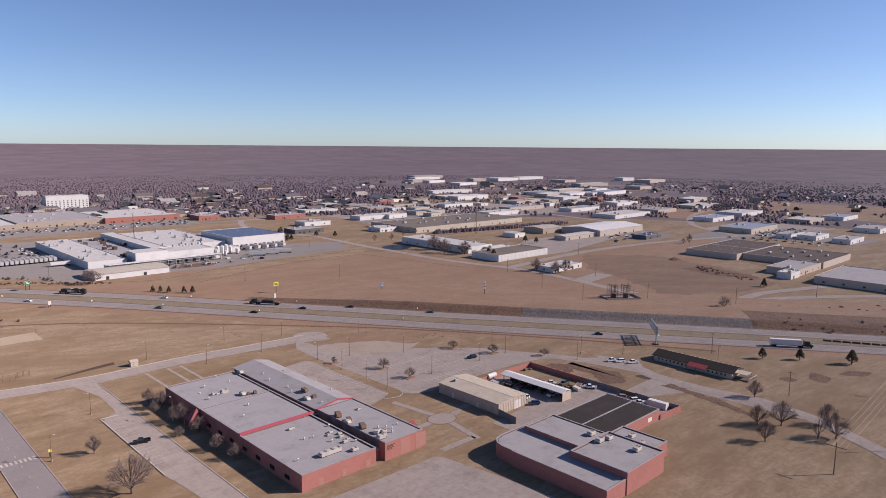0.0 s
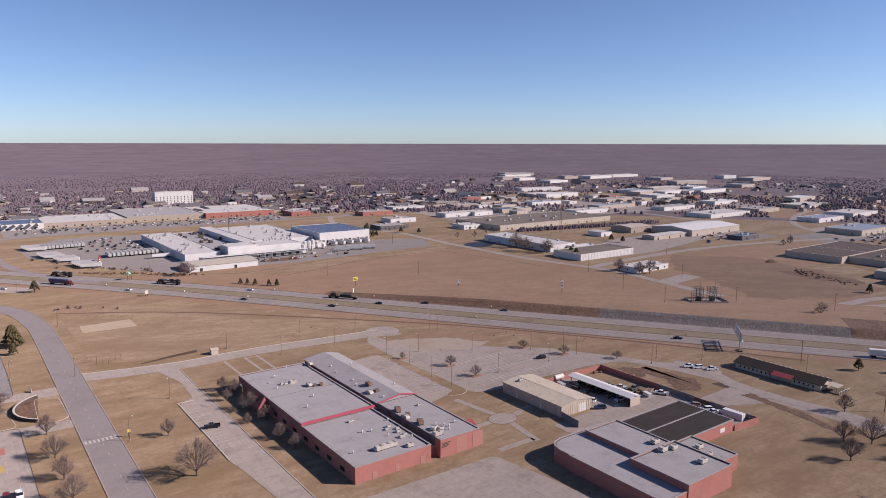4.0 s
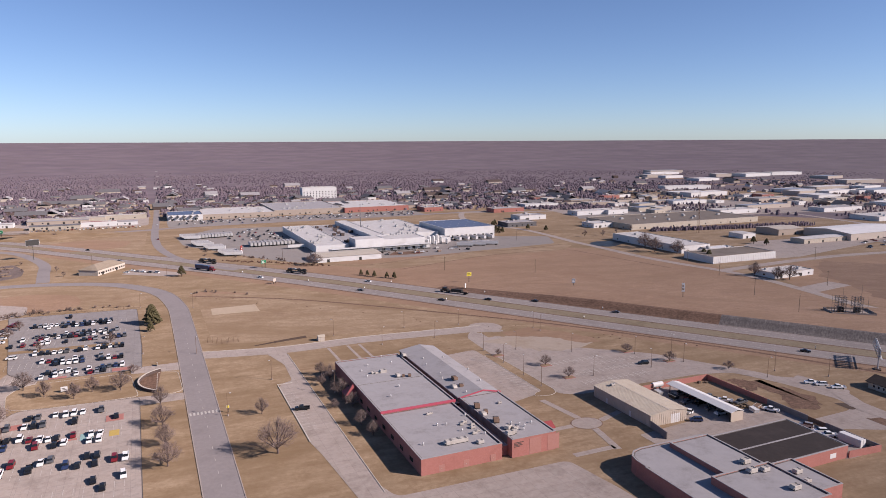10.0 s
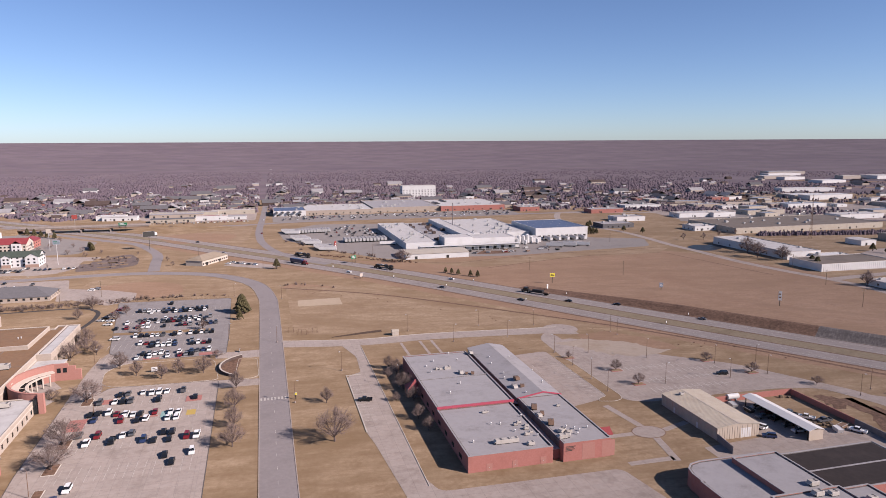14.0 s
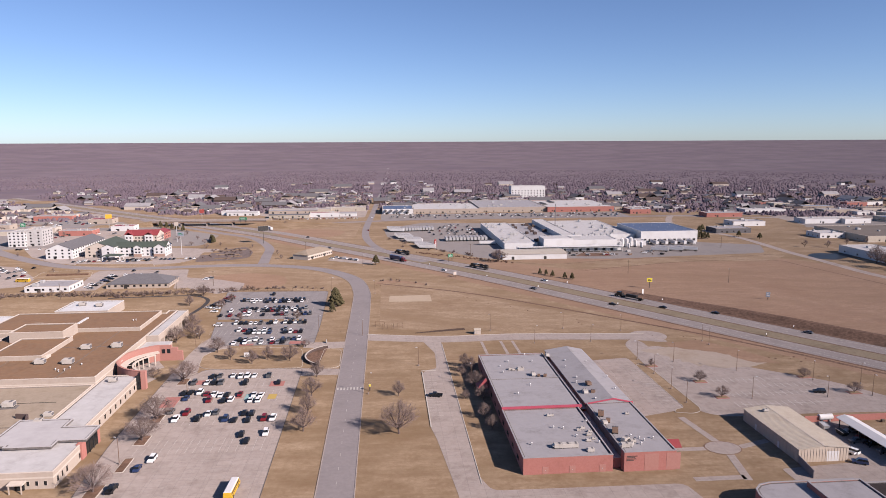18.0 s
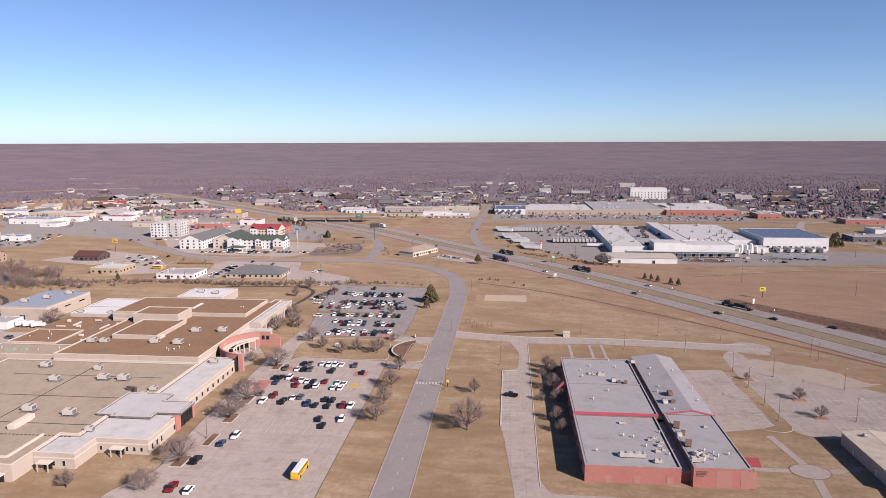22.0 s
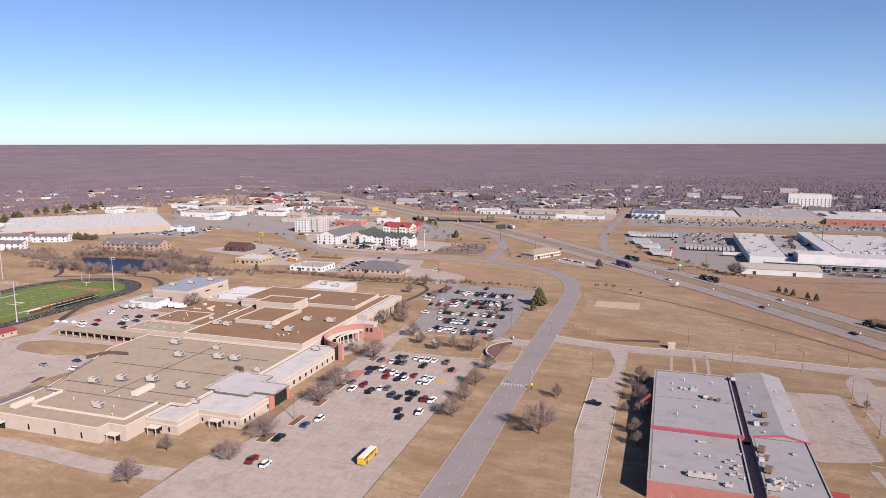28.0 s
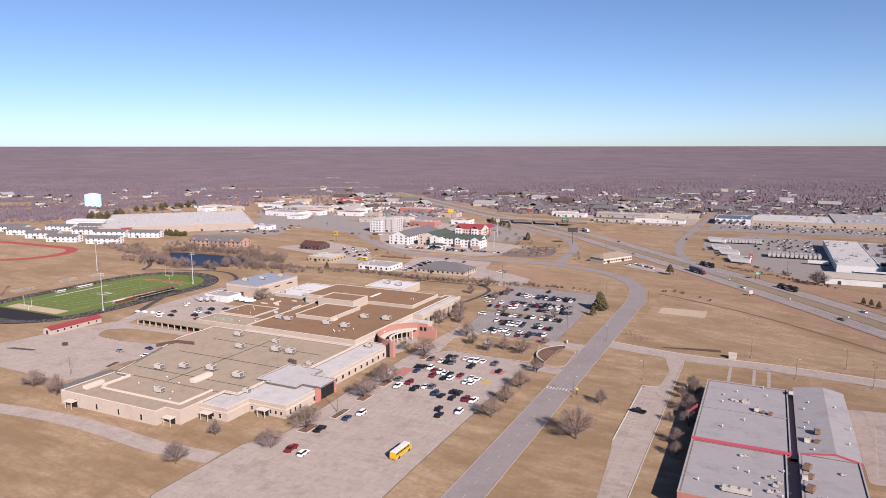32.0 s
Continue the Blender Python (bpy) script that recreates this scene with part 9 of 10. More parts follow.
for x0, x1, y0, half in ((199.5, 232, 234.5, 2.6), (199.5, 240, 218.5, 2.6), (218, 246, 227, 2.4), (199, 236, 207.5, 2.6)):
    for i in range(int((x1 - x0) / 2.75)):
        x = x0 + i * 2.75
        ln.box(x - 0.12, x + 0.12, y0 - half, y0 + half, 0.05, 0.066)
    if half > 2.5:
        ln.box(x0, x1, y0 - 0.1, y0 + 0.1, 0.05, 0.067)
for i in range(16):
    ln.box(171.5, 177.0, 209 + i * 2.75, 209.16 + i * 2.75, 0.05, 0.066)
for i in range(9):
    ln.box(159 + i * 0.5, 159.12 + i * 0.5, 206 + i * 5, 211 + i * 5, 0.05, 0.066)
for i in range(15):
    ln.box(79.6, 84.6, 208 + i * 2.75, 208.14 + i * 2.75, 0.05, 0.064)
for i in range(8):
    ln.box(277.5 + i * 1.9, 277.62 + i * 1.9, 170 - i * 1.5 + 3, 176 - i * 1.5, 0.06, 0.075)
solid("stall_lines", ln, PAINT, "faded white stall lines on the empty lots", "road marking", kind="structure")
for x0, x1, y0, y1 in ((14, 20, 246, 252), (-20, -13, 251, 256), (-25, -19, 226, 237), (-11, -4, 307, 309.5), (14, 22, 307.5, 312), (-2, 5.5, 233.2, 234.4)):
    solid("red_kerb_island", Shape().bevel_box(x0, x1, y0, y1, 0.04, 0.14, 0.03), RED_PAINT, "faded red painted island on the parking lot", "road marking", kind="structure")
solid("coloured_stall", Shape().box(15.6, 18.9, 231.5, 236.8, 0.05, 0.07), YELLOW_PAINT, "yellow painted stall on the lot", "road marking", kind="structure")
solid("coloured_stall", Shape().box(6.4, 10.6, 231.6, 237.6, 0.05, 0.07), TEAL_PAINT, "faded teal painted stall on the lot", "road marking", kind="structure")
cw = Shape()
for i in range(8):
    cw.box(42.8 + i * 1.35, 43.5 + i * 1.35, 238.6, 241.4, 0.06, 0.075)
solid("crosswalk", cw, PAINT, "worn white crosswalk bars across the street", "road marking", kind="structure")
cl = Shape()
for i in range(46):
    cl.box(47.95, 48.07, -60 + i * 9.5, -57.8 + i * 9.5, 0.06, 0.07)
solid("centre_line", cl, PAINT, "faded pale dashed centre line of the street", "road marking", kind="structure")
jt = Shape()
for i in range(75):
    jt.box(42.6, 53.5, -60 + i * 6.1, -59.94 + i * 6.1, 0.06, 0.066)
jt.box(45.9, 45.96, -60, 385, 0.06, 0.067).box(51.6, 51.66, -60, 385, 0.06, 0.067)
solid("slab_joints", jt, ASPHALT, "dark tar joints between the street slabs", "road joint", kind="structure")
jl = Shape()
for i in range(22):
    jl.box(-20, 26, 152 + i * 5.2, 152.05 + i * 5.2, 0.04, 0.047)
for i in range(9):
    jl.box(-19 + i * 5.4, -18.95 + i * 5.4, 150, 262, 0.04, 0.046)
solid("slab_joints", jl, ASPHALT, "fine dark joints between the lot slabs", "road joint", kind="structure")
kl = Shape()
kl.box(79.0, 79.4, 198, 258, 0.04, 0.22).box(79.0, 85.5, 259, 259.4, 0.04, 0.22).box(91.4, 91.65, 155, 300, 0.04, 0.18)
solid("kerb", kl, KERB, "pale raised kerb of the school drive", "kerb", kind="structure")

# ---- paths, shrub belts and other small things ----
street("field_path", [(-408, 432), (-385, 408), (-362, 391), (-350, 378), (-344, 368), (-326, 376), (-300, 385), (-288, 389), (-268, 387), (-247, 372), (-237, 356)], 3.2, DARK_ASPHALT, "narrow dark asphalt path winding past the track", z=0.06, step=5)
street("field_path", [(-252, 306), (-243, 294), (-236, 280), (-226, 262), (-217, 247)], 4.0, DARK_ASPHALT, "dark asphalt path curving to the service lot", z=0.065, step=5)
street("garden_path", [(-72, 344), (-66, 352), (-56, 366), (-52, 385), (-51, 402), (-53, 415), (-61, 425), (-72, 428), (-95, 427), (-120, 425)], 2.6, DARK_ASPHALT, "dark curving path in the grass behind the school", z=0.06, step=4)
belt = random.Random(91)


def make_shrub(seed):
    """A low many-stemmed shrub, all twigs."""
    r, s = random.Random(seed), Shape()
    for _ in range(95):
        a, e, k = r.uniform(0, 6.283), r.uniform(0.15, 1.5), r.uniform(0.5, 1.0)
        q = Vector((2.6 * math.cos(a) * math.cos(e), 2.6 * math.sin(a) * math.cos(e), 3.6 * math.sin(e) + 0.3)) * k
        p = q * r.uniform(0.0, 0.5)
        s.tube((p.x, p.y, max(0, p.z - 0.1)), q, 0.06, 0.035, 3, False)
        for _ in range(2):
            d = Vector((r.uniform(-1, 1), r.uniform(-1, 1), r.uniform(-0.2, 1))) * 0.8
            s.tube(q * 0.8, q * 0.8 + d, 0.035, 0.02, 3, False)
    return solid("shrub", s, TWIG, "bare many-stemmed winter shrub in dry grass", "shrub", group="shrubs")


SHRUBS = [make_shrub(1), make_shrub(2)]
SHRUBS[0].location, SHRUBS[1].location = (-290, 420, 0), (-410, 428, 0)


def shrub_line(pts, n, across, size):
    """Bare shrubs scattered along a line."""
    line = refine(pts, 3)
    for _ in range(n):
        p = belt.choice(line)
        c = copy_thing(belt.choice(SHRUBS), pose(p[0] + belt.gauss(0, across), p[1] + belt.gauss(0, across), 0, 0, 0, belt.uniform(0, 360)))
        k = belt.uniform(*size) * 1.6
        c.scale = (k, k, k * belt.uniform(0.7, 1.1))


shrub_line([(-503, 465), (-450, 440), (-406, 424), (-365, 406), (-330, 392)], 90, 6, (0.35, 0.95))
shrub_line([(-292, 416), (-267, 428), (-231, 417)], 52, 7, (0.3, 0.8))
shrub_line([(-199, 434), (-152, 435), (-119, 429), (-68, 439)], 52, 2.5, (0.2, 0.45))
shrub_line([(-453, 511), (-420, 480), (-400, 470)], 12, 5, (0.4, 0.8))
shrub_line([(-118, 441), (-58, 436), (-10, 446), (22, 441)], 46, 1.8, (0.16, 0.4))
def thicket(name, label, line, n, across, tall, seed):
    """A tangle of bare stems and twigs along a line, uneven in height and spread."""
    r, sh, pts = random.Random(seed), Shape(), refine(line, 2)
    for _ in range(n):
        c = r.choice(pts)
        x, y, h = c[0] + r.gauss(0, across), c[1] + r.gauss(0, across), tall * r.uniform(0.35, 1.0) * r.uniform(0.5, 1.0)
        for _ in range(9):
            a, lean = r.uniform(0, 6.283), r.uniform(0.1, 0.75)
            p = Vector((x, y, r.uniform(0, 0.3) * h))
            q = Vector((x + math.cos(a) * lean * h * 0.75, y + math.sin(a) * lean * h * 0.75, h * r.uniform(0.6, 1.0)))
            sh.tube(p, q, 0.07, 0.035, 3, False)
            for _ in range(2):
                b = p.lerp(q, r.uniform(0.45, 0.95))
                sh.tube(b, b + Vector((r.uniform(-1, 1), r.uniform(-1, 1), r.uniform(0, 1.2))) * h * 0.22, 0.045, 0.025, 3, False)
    solid(name, sh, BRUSH, label, "brush", kind="stuff")


thicket("pond_brush", "dense bare brown brush and saplings round the pond", [(-470, 470), (-430, 440), (-404, 428), (-380, 414), (-350, 399), (-322, 389)], 420, 4.0, 4.8, 5)
thicket("pond_brush", "dense bare brown brush and saplings round the pond", [(-408, 456), (-384, 466), (-340, 468), (-306, 464), (-286, 448), (-277, 424), (-262, 412), (-240, 420)], 520, 4.5, 8.0, 6)
thicket("hedge_brush", "tangled bare brown hedge behind the school lawns", [(-240, 428), (-200, 436), (-152, 437), (-119, 432), (-68, 440), (-30, 444)], 420, 2.0, 3.6, 7)
shrub_line([(70, 690), (86, 650), (108, 612), (140, 575)], 30, 4, (0.2, 0.5))
for i in range(42):
    x, y, k = [(-740 + belt.uniform(0, 30), 608 + belt.uniform(0, 60), 1.5), (-770 + belt.uniform(0, 10), 683 + belt.uniform(0, 165), 1.6), (-506 + belt.uniform(0, 26), 538 + belt.uniform(0, 14), 0.9)][i % 3]
    c = copy_thing(PINES[1 + i % 2], pose(x, y, 0, 0, 0, i * 37))
    c.scale = (k, k, k * belt.uniform(0.8, 1.1))
weeds = [(-500 + belt.random() * 170, 465 - belt.random() * 70, belt.uniform(0.6, 1.8), belt.uniform(0.5, 1.8)) for i in range(160)]
weeds = [w for w in weeds if abs((w[1] - 465) + (w[0] + 500) * 0.43) < 14]
weeds += [(-292 + belt.random() * 64, 408 + belt.random() * 22, belt.uniform(0.6, 1.6), belt.uniform(0.5, 1.5)) for i in range(90)]
clumps("weeds", "tan and brown winter weeds round the pond", weeds, GRASS, "bushes", 8)

# ---- hotel fronts and the shops behind them ----
lot("hotel_front", [(-200, 564), (-134, 558), (-128, 546), (-196, 552)], PALE_GRASS, "grass strip with kerb between the street and the hotel", z=0.058, r=3, edge=KERB, category="lawn")
lot("grass_strip", [(-209, 527), (-194, 533), (-170, 526), (-162, 500), (-190, 492), (-205, 500)], GRASS, "dry lawn with a clipped hedge between the lots", z=0.056, r=4, edge=KERB, category="lawn")
lot("retail_ground", [(-480, 700), (-400, 676), (-330, 652), (-250, 664), (-120, 660), (-120, 740), (-240, 850), (-300, 905), (-560, 905), (-600, 800)], ASPHALT, "worn grey asphalt between the shops", z=0.03, r=10)
lot("retail_ground", [(-560, 905), (-310, 905), (-330, 1000), (-640, 1010)], CONCRETE, "pale concrete lots between far shops", z=0.034, r=10)
lot("retail_ground", [(-80, 905), (36, 905), (38, 1020), (-160, 1010)], CONCRETE, "concrete yards beside the long sheds", z=0.034, r=10)
lot("retail_ground", [(560, 690), (900, 660), (1010, 560), (1190, 420), (1200, 640), (960, 900), (600, 930)], CONCRETE, "pale yards between the far works", z=0.034, r=10)
for x0, x1, y0, y1 in ((-160, -140, 574, 577), (-190, -176, 570, 573), (-122, -110, 580, 584), (-112, -106, 552, 564), (-84, -76, 600, 605), (-98, -92, 612, 622), (-80, -70, 626, 631), (-76, -66, 588, 592)):
    solid("kerb_island", Shape().bevel_box(x0, x1, y0, y1, 0.03, 0.2, 0.05), GRASS, "grass island with kerb in the lot", "kerb island", kind="structure")
for i in range(44):
    x, y = [(-205 + (i * 3.1) % 70, 572 + i % 3), (-160 + (i * 5.3) % 60, 588 - i % 2 * 9), (-150 + (i * 2.9) % 8, 455 + i * 1.2), (-262 + (i * 3) % 40, 530 + i * 0.4)][i % 4]
    far_car(x, y, belt.choice(COLOURS), belt.choice((0, 180)) if i % 4 != 2 else 80)
for x, y, k in ((-200.7, 526, 0.5), (-177.1, 516.9, 0.5), (-35.6, 597.3, 0.6), (-28.2, 570.0, 0.6), (-77.9, 856, 1.0), (-59.9, 822, 0.9), (-129.9, 660.5, 0.7), (-120.7, 675.4, 0.7), (-159.9, 681.4, 0.8), (-156, 707.2, 0.8),
                (-110, 640, 0.7), (-100, 655, 0.6), (-212, 582, 0.4), (-128, 592, 0.4), (-66, 640, 0.5), (-60, 600, 0.5), (-255, 690, 0.7), (-270, 610, 0.5)):
    tree(3 if k > 0.6 else 4, x, y, k)
for i in range(26):
    x, y = belt.uniform(-600, -130), belt.uniform(690, 900)
    if clear_of_roads(x, y):
        tree(3 + i % 2, x, y, belt.uniform(0.5, 0.9))
for i in range(9):
    a = math.radians(-70 + i * 9)
    c = copy_thing(PINES[1], pose(-118 + 14 * math.cos(a) - i * 2, 700 + 22 * math.sin(a), 0, 0, 0, i * 50))
panel_sign("store_sign", "long red and white store front sign", -553, 1003, 5, 11, 40, RED_TRACK, 25, posts=2, stripe=WHITE)
panel_sign("pole_sign", "tall orange and white restaurant sign", -262, 800, 14, 19, 7, YELLOW, 20, post_mat=STEEL)
panel_sign("pole_sign", "tall green and white station sign", -330, 742, 12, 16, 5, SIGN_GREEN, 20, post_mat=STEEL, stripe=WHITE)
panel_sign("pole_sign", "tall red motel sign on a pole", -170, 860, 13, 18, 6, RED_TRACK, 20, post_mat=STEEL)
# open country beyond the works and the shops
for a0, a1, r0, r1, n in ((37, 84, 1140, 1480, 9), (-72, -24, 1140, 1420, 8)):
    for i in range(n):
        a = math.radians(a0 + (a1 - a0) * (i + belt.uniform(0.2, 0.8)) / n)
        r = belt.uniform(r0, r1)
        x, y, q, w = 60 + r * math.sin(a), -20 + r * math.cos(a), belt.uniform(60, 130), belt.uniform(40, 80)
        solid("open_field", patch(rounded([(x - q, y - w), (x + q, y - w * 0.7), (x + q * 0.9, y + w), (x - q * 0.8, y + w * 0.8)], 20), 0.05 + i * 0.005 + (0.05 if a0 < 0 else 0)), belt.choice((PALE_GRASS, FIELD, GRASS)), "open tan winter field near the woods", "field", kind="structure")
# dark brush on the end of the bank
for i in range(26):
    p = belt.choice([q for q in shifted(HW, belt.uniform(22, 36)) if 418 < q[0] < 520])
    c = copy_thing(belt.choice(SHRUBS), pose(p[0] + belt.uniform(-6, 6), p[1] + belt.uniform(-6, 6), bank_height(p[0], p[1]) - 0.1, 0, 0, i * 31))
    k = belt.uniform(0.4, 1.0)
    c.scale = (k, k, k * 0.7)

# ---- islands in the empty lot and clutter of the yard ----
for x, y in ((196.8, 215.8), (196.3, 234.0), (252.4, 215.5), (243.6, 235.3), (183.6, 256.1)):
    solid("tree_island", Shape().bevel_box(x - 2.6, x + 2.6, y - 1.6, y + 1.6, 0.04, 0.2, 0.06), RED_PAINT, "faded red kerbed tree island in the lot", "kerb island", kind="structure")
    solid("tree_bed", Shape().box(x - 2.2, x + 2.2, y - 1.25, y + 1.25, 0.2, 0.215), GRASS, "dry grass inside the tree island", "planting bed", kind="structure")


def pallet_stack(x, y, turn, n):
    p = thing("pallet_stack", "weathered wooden pallets stacked in the yard", "pallets", pose(x, y, 0.05, 0, 0, turn), group="yard clutter")
    for i in range(n):
        part("pallet", Shape().box(-0.6, 0.6, -0.5, 0.5, i * 0.16 + 0.1, i * 0.16 + 0.14).box(-0.6, -0.5, -0.5, 0.5, i * 0.16, i * 0.16 + 0.1).box(0.5, 0.6, -0.5, 0.5, i * 0.16, i * 0.16 + 0.1), WOOD, p)


def skip(x, y, turn, mat, words):
    p = thing("skip_bin", words, "skip bin", pose(x, y, 0.05, 0, 0, turn), group="yard clutter")
    part("shell", Shape().add([(-1.6, -0.9, 0.15), (1.6, -0.9, 0.15), (1.6, 0.9, 0.15), (-1.6, 0.9, 0.15), (-2.1, -1.05, 1.5), (2.1, -1.05, 1.5), (2.1, 1.05, 1.5), (-2.1, 1.05, 1.5)],
         [(3, 2, 1, 0), (0, 1, 5, 4), (1, 2, 6, 5), (2, 3, 7, 6), (3, 0, 4, 7), (4, 5, 6, 7)]), mat, p)
    part("rim", Shape().box(-2.15, 2.15, -1.1, -1.0, 1.45, 1.58).box(-2.15, 2.15, 1.0, 1.1, 1.45, 1.58), STEEL, p)
    part("runner", Shape().box(-1.5, 1.5, -0.7, -0.5, 0, 0.15).box(-1.5, 1.5, 0.5, 0.7, 0, 0.15), DARK, p)


for x, y, n in ((238.2, 160, 6), (240.0, 158.6, 8), (241.6, 161.0, 4), (236, 162, 5), (246, 186, 4), (243, 187, 6), (232, 186, 3)):
    pallet_stack(x, y, x * 37 % 90, n)
skip(242.5, 156.5, 20, RUST, "rusty steel skip bin in the yard")
skip(239.0, 154.8, 75, WHITE, "white steel skip bin in the yard")
skip(221.0, 178.0, 90, DARK, "dark steel skip bin behind the workshop")
skip(218.5, 184.0, 80, STEEL, "grey steel skip bin behind the workshop")
for x, y, colour, kind in ((225.8, 158, "white", "pickup"), (226.0, 163.5, "grey", "suv"), (226.0, 169, "black", "pickup"), (226.0, 174.5, "red", "sedan"), (226.1, 180, "silver", "suv"), (222.0, 171.5, "grey", "pickup"), (245.4, 152.6, "white", "pickup"), (244.8, 137, "silver", "suv")):
    car(x, y, colour, kind, 88 if x < 230 else 30)
SCREEN = thing("screen_wall", "dark shaded block screen wall beside the workshop", "wall", kind="structure")
part("panel", Shape().add([(193.4, 159.3, 0), (191.9, 149.3, 0), (192.2, 149.3, 0), (193.7, 159.3, 0), (193.4, 159.3, 2.6), (191.9, 149.3, 2.6), (192.2, 149.3, 2.6), (193.7, 159.3, 2.6)],
     [(3, 2, 1, 0), (4, 5, 6, 7), (0, 1, 5, 4), (1, 2, 6, 5), (2, 3, 7, 6), (3, 0, 4, 7)]), ROADC, SCREEN)

# trailers behind the high school, tall trees at the edge of the town
for i in range(5):
    copy_thing(TR, pose(-214 + i * 3.6, 300 + i * 2.2, 0.06, 0, 0, 65)).scale = (0.8, 0.45, 0.75)
for x, y, colour, kind, turn in ((-208, 262, "white", "pickup", 80), (-204, 257, "white", "suv", 80), (-196, 282, "silver", "sedan", 85), (-186, 268, "black", "suv", 85), (-183, 276, "blue", "sedan", 85), (-178, 262, "red", "sedan", 85)):
    car(x, y, colour, kind, turn)
tall = []
while len(tall) < 3200:
    a, r = math.radians(belt.uniform(-60, 60)), 1040 + 520 * belt.random() ** 1.6
    x, y = 60 + r * math.sin(a), -20 + r * math.cos(a)
    if clear_of_roads(x, y) and not (50 < x < 420 and y < 1240) and noise.noise(Vector((x / 120, y / 120, 3))) > -0.1:
        tall.append((x, y, belt.uniform(1.3, 2.8), belt.uniform(2.5, 6.0)))
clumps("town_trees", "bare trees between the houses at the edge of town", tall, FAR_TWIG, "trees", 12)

# ---- yard of the white plant ----
RK = thing("pipe_rack", "long white covered pipe rack along the plant front", "pipe rack")
part("roof", Shape().box(186, 284, 578.6, 582.4, 5.0, 5.3), WHITE, RK)
for i in range(15):
    part("post", Shape().box(186.2 + i * 6.95, 186.5 + i * 6.95, 578.7, 579.0, 0, 5.0), STEEL, RK)
for z in (3.6, 4.3):
    part("pipe", Shape().tube((186, 580, z), (284, 580, z), 0.22, 0.22, 8), STEEL, RK)
# dark block added for the shade beneath the rack roof
part("floor_slab", Shape().box(186, 284, 579.2, 582.6, 0.05, 0.5), DARK, RK)


def silo(x, y, r, h):
    t = thing("storage_silo", "white upright storage silo in the plant yard", "silo", pose(x, y, 0.05), group="plant silos")
    part("shell", Shape().tube((0, 0, 0.8), (0, 0, h), r, r, 14), WHITE, t)
    part("cone", Shape().tube((0, 0, h), (0, 0, h + r * 0.5), r, 0.25, 14), WHITE, t)
    part("skirt", Shape().tube((0, 0, 0), (0, 0, 0.8), r * 0.85, r * 0.85, 12), DARK, t)
    part("ladder", Shape().box(-0.2, 0.2, -r - 0.15, -r - 0.05, 0.2, h), STEEL, t)


for x, y, r, h in ((292, 604, 1.8, 8), (296.5, 604, 1.8, 8), (301, 605, 1.8, 9), (306, 606, 1.5, 6.5), (288, 598, 1.3, 6), (310, 600, 1.4, 5), (296, 596, 1.2, 4.5)):
    silo(x, y, r, h)
for i in range(16):
    x, y = belt.uniform(226, 318), belt.uniform(556, 576)
    if i % 2:
        skip(x, y, belt.uniform(0, 180), belt.choice((WHITE, STEEL, RUST, DARK)), "steel skip bin in the plant yard")
    else:
        pallet_stack(x, y, belt.uniform(0, 90), 6)
for x, y, colour in ((262, 560, "red"), (268, 561, "white"), (300, 566, "white"), (306, 570, "silver"), (232, 560, "grey")):
    far_car(x, y, colour, 70)
solid("bare_yard", patch(rounded([(232, 556), (262, 553), (276, 566), (244, 574)], 4), 0.055), BRUSH_SOIL, "dark muddy patch in the plant yard", "soil", kind="structure")
for i in range(22):
    x, y, w, d = belt.uniform(-560, -170), belt.uniform(700, 890), belt.uniform(8, 30), belt.uniform(3, 9)
    if clear_of_roads(x, y):
        solid("grass_island", Shape().bevel_box(x - w / 2, x + w / 2, y - d / 2, y + d / 2, 0.02, 0.2, 0.05), PALE_GRASS, "dry grass strip between the shop lots", "lawn", kind="structure")

# green-roofed front gables of the hotel
for x, y, w in ((-140.5, 596.5, 5.0), (-160, 597.5, 3.4)):
    d = thing("hotel_gable", "white hotel gable with green roof and brick base", "gable", pose(x, y, 0), group="green hotel gables")
    part("wall", Shape().prism(rect(-w, w, 0, 3.4), 0, 8.5).add([(-w, 0, 8.5), (w, 0, 8.5), (0, 0, 8.5 + w * 0.6), (-w, 0.3, 8.5), (w, 0.3, 8.5), (0, 0.3, 8.5 + w * 0.6)], [(0, 1, 2), (5, 4, 3), (0, 2, 5, 3), (1, 4, 5, 2)]), WHITE, d)
    part("base", Shape().box(-w - 0.05, w + 0.05, -0.08, 0.2, 0, 2.6), BROWN_BRICK, d)
    part("roof", Shape().gable(-w, w, 0, 14, 8.55, 8.6 + w * 0.62, 0.4, 0.2, "y"), GREEN_ROOF, d)
    for z in (3.4, 6.2):
        for xx in (-w * 0.6, w * 0.25):
            part("window", Shape().box(xx, xx + 1.5, -0.07, 0.1, z, z + 1.4), GLASS, d)
# clipped hedge on the lawn across the street
solid("hedge", Shape().bevel_box(-199, -168, 511, 513.2, 0.05, 1.3, 0.4), BRUSH_SOIL, "long brown clipped hedge on the lawn", "hedge")

# two front gables of the red-roofed hotel
for x in (-200, -180):
    d = thing("hotel_gable", "cream hotel gable with red roof", "gable", pose(x, 688.2, 0), group="hotel gables")
    part("wall", Shape().prism(rect(-4, 4, 0, 1.6), 0, 8.2), WHITE, d)
    part("roof", Shape().gable(-4, 4, 0, 12, 8.2, 11.0, 0.4, 0.2, "y"), RED_ROOF, d)
    for z in (1.4, 4.6):
        for xx in (-2.6, 1.0):
            part("window", Shape().box(xx, xx + 1.6, -0.06, 0.1, z, z + 1.5), GLASS, d)

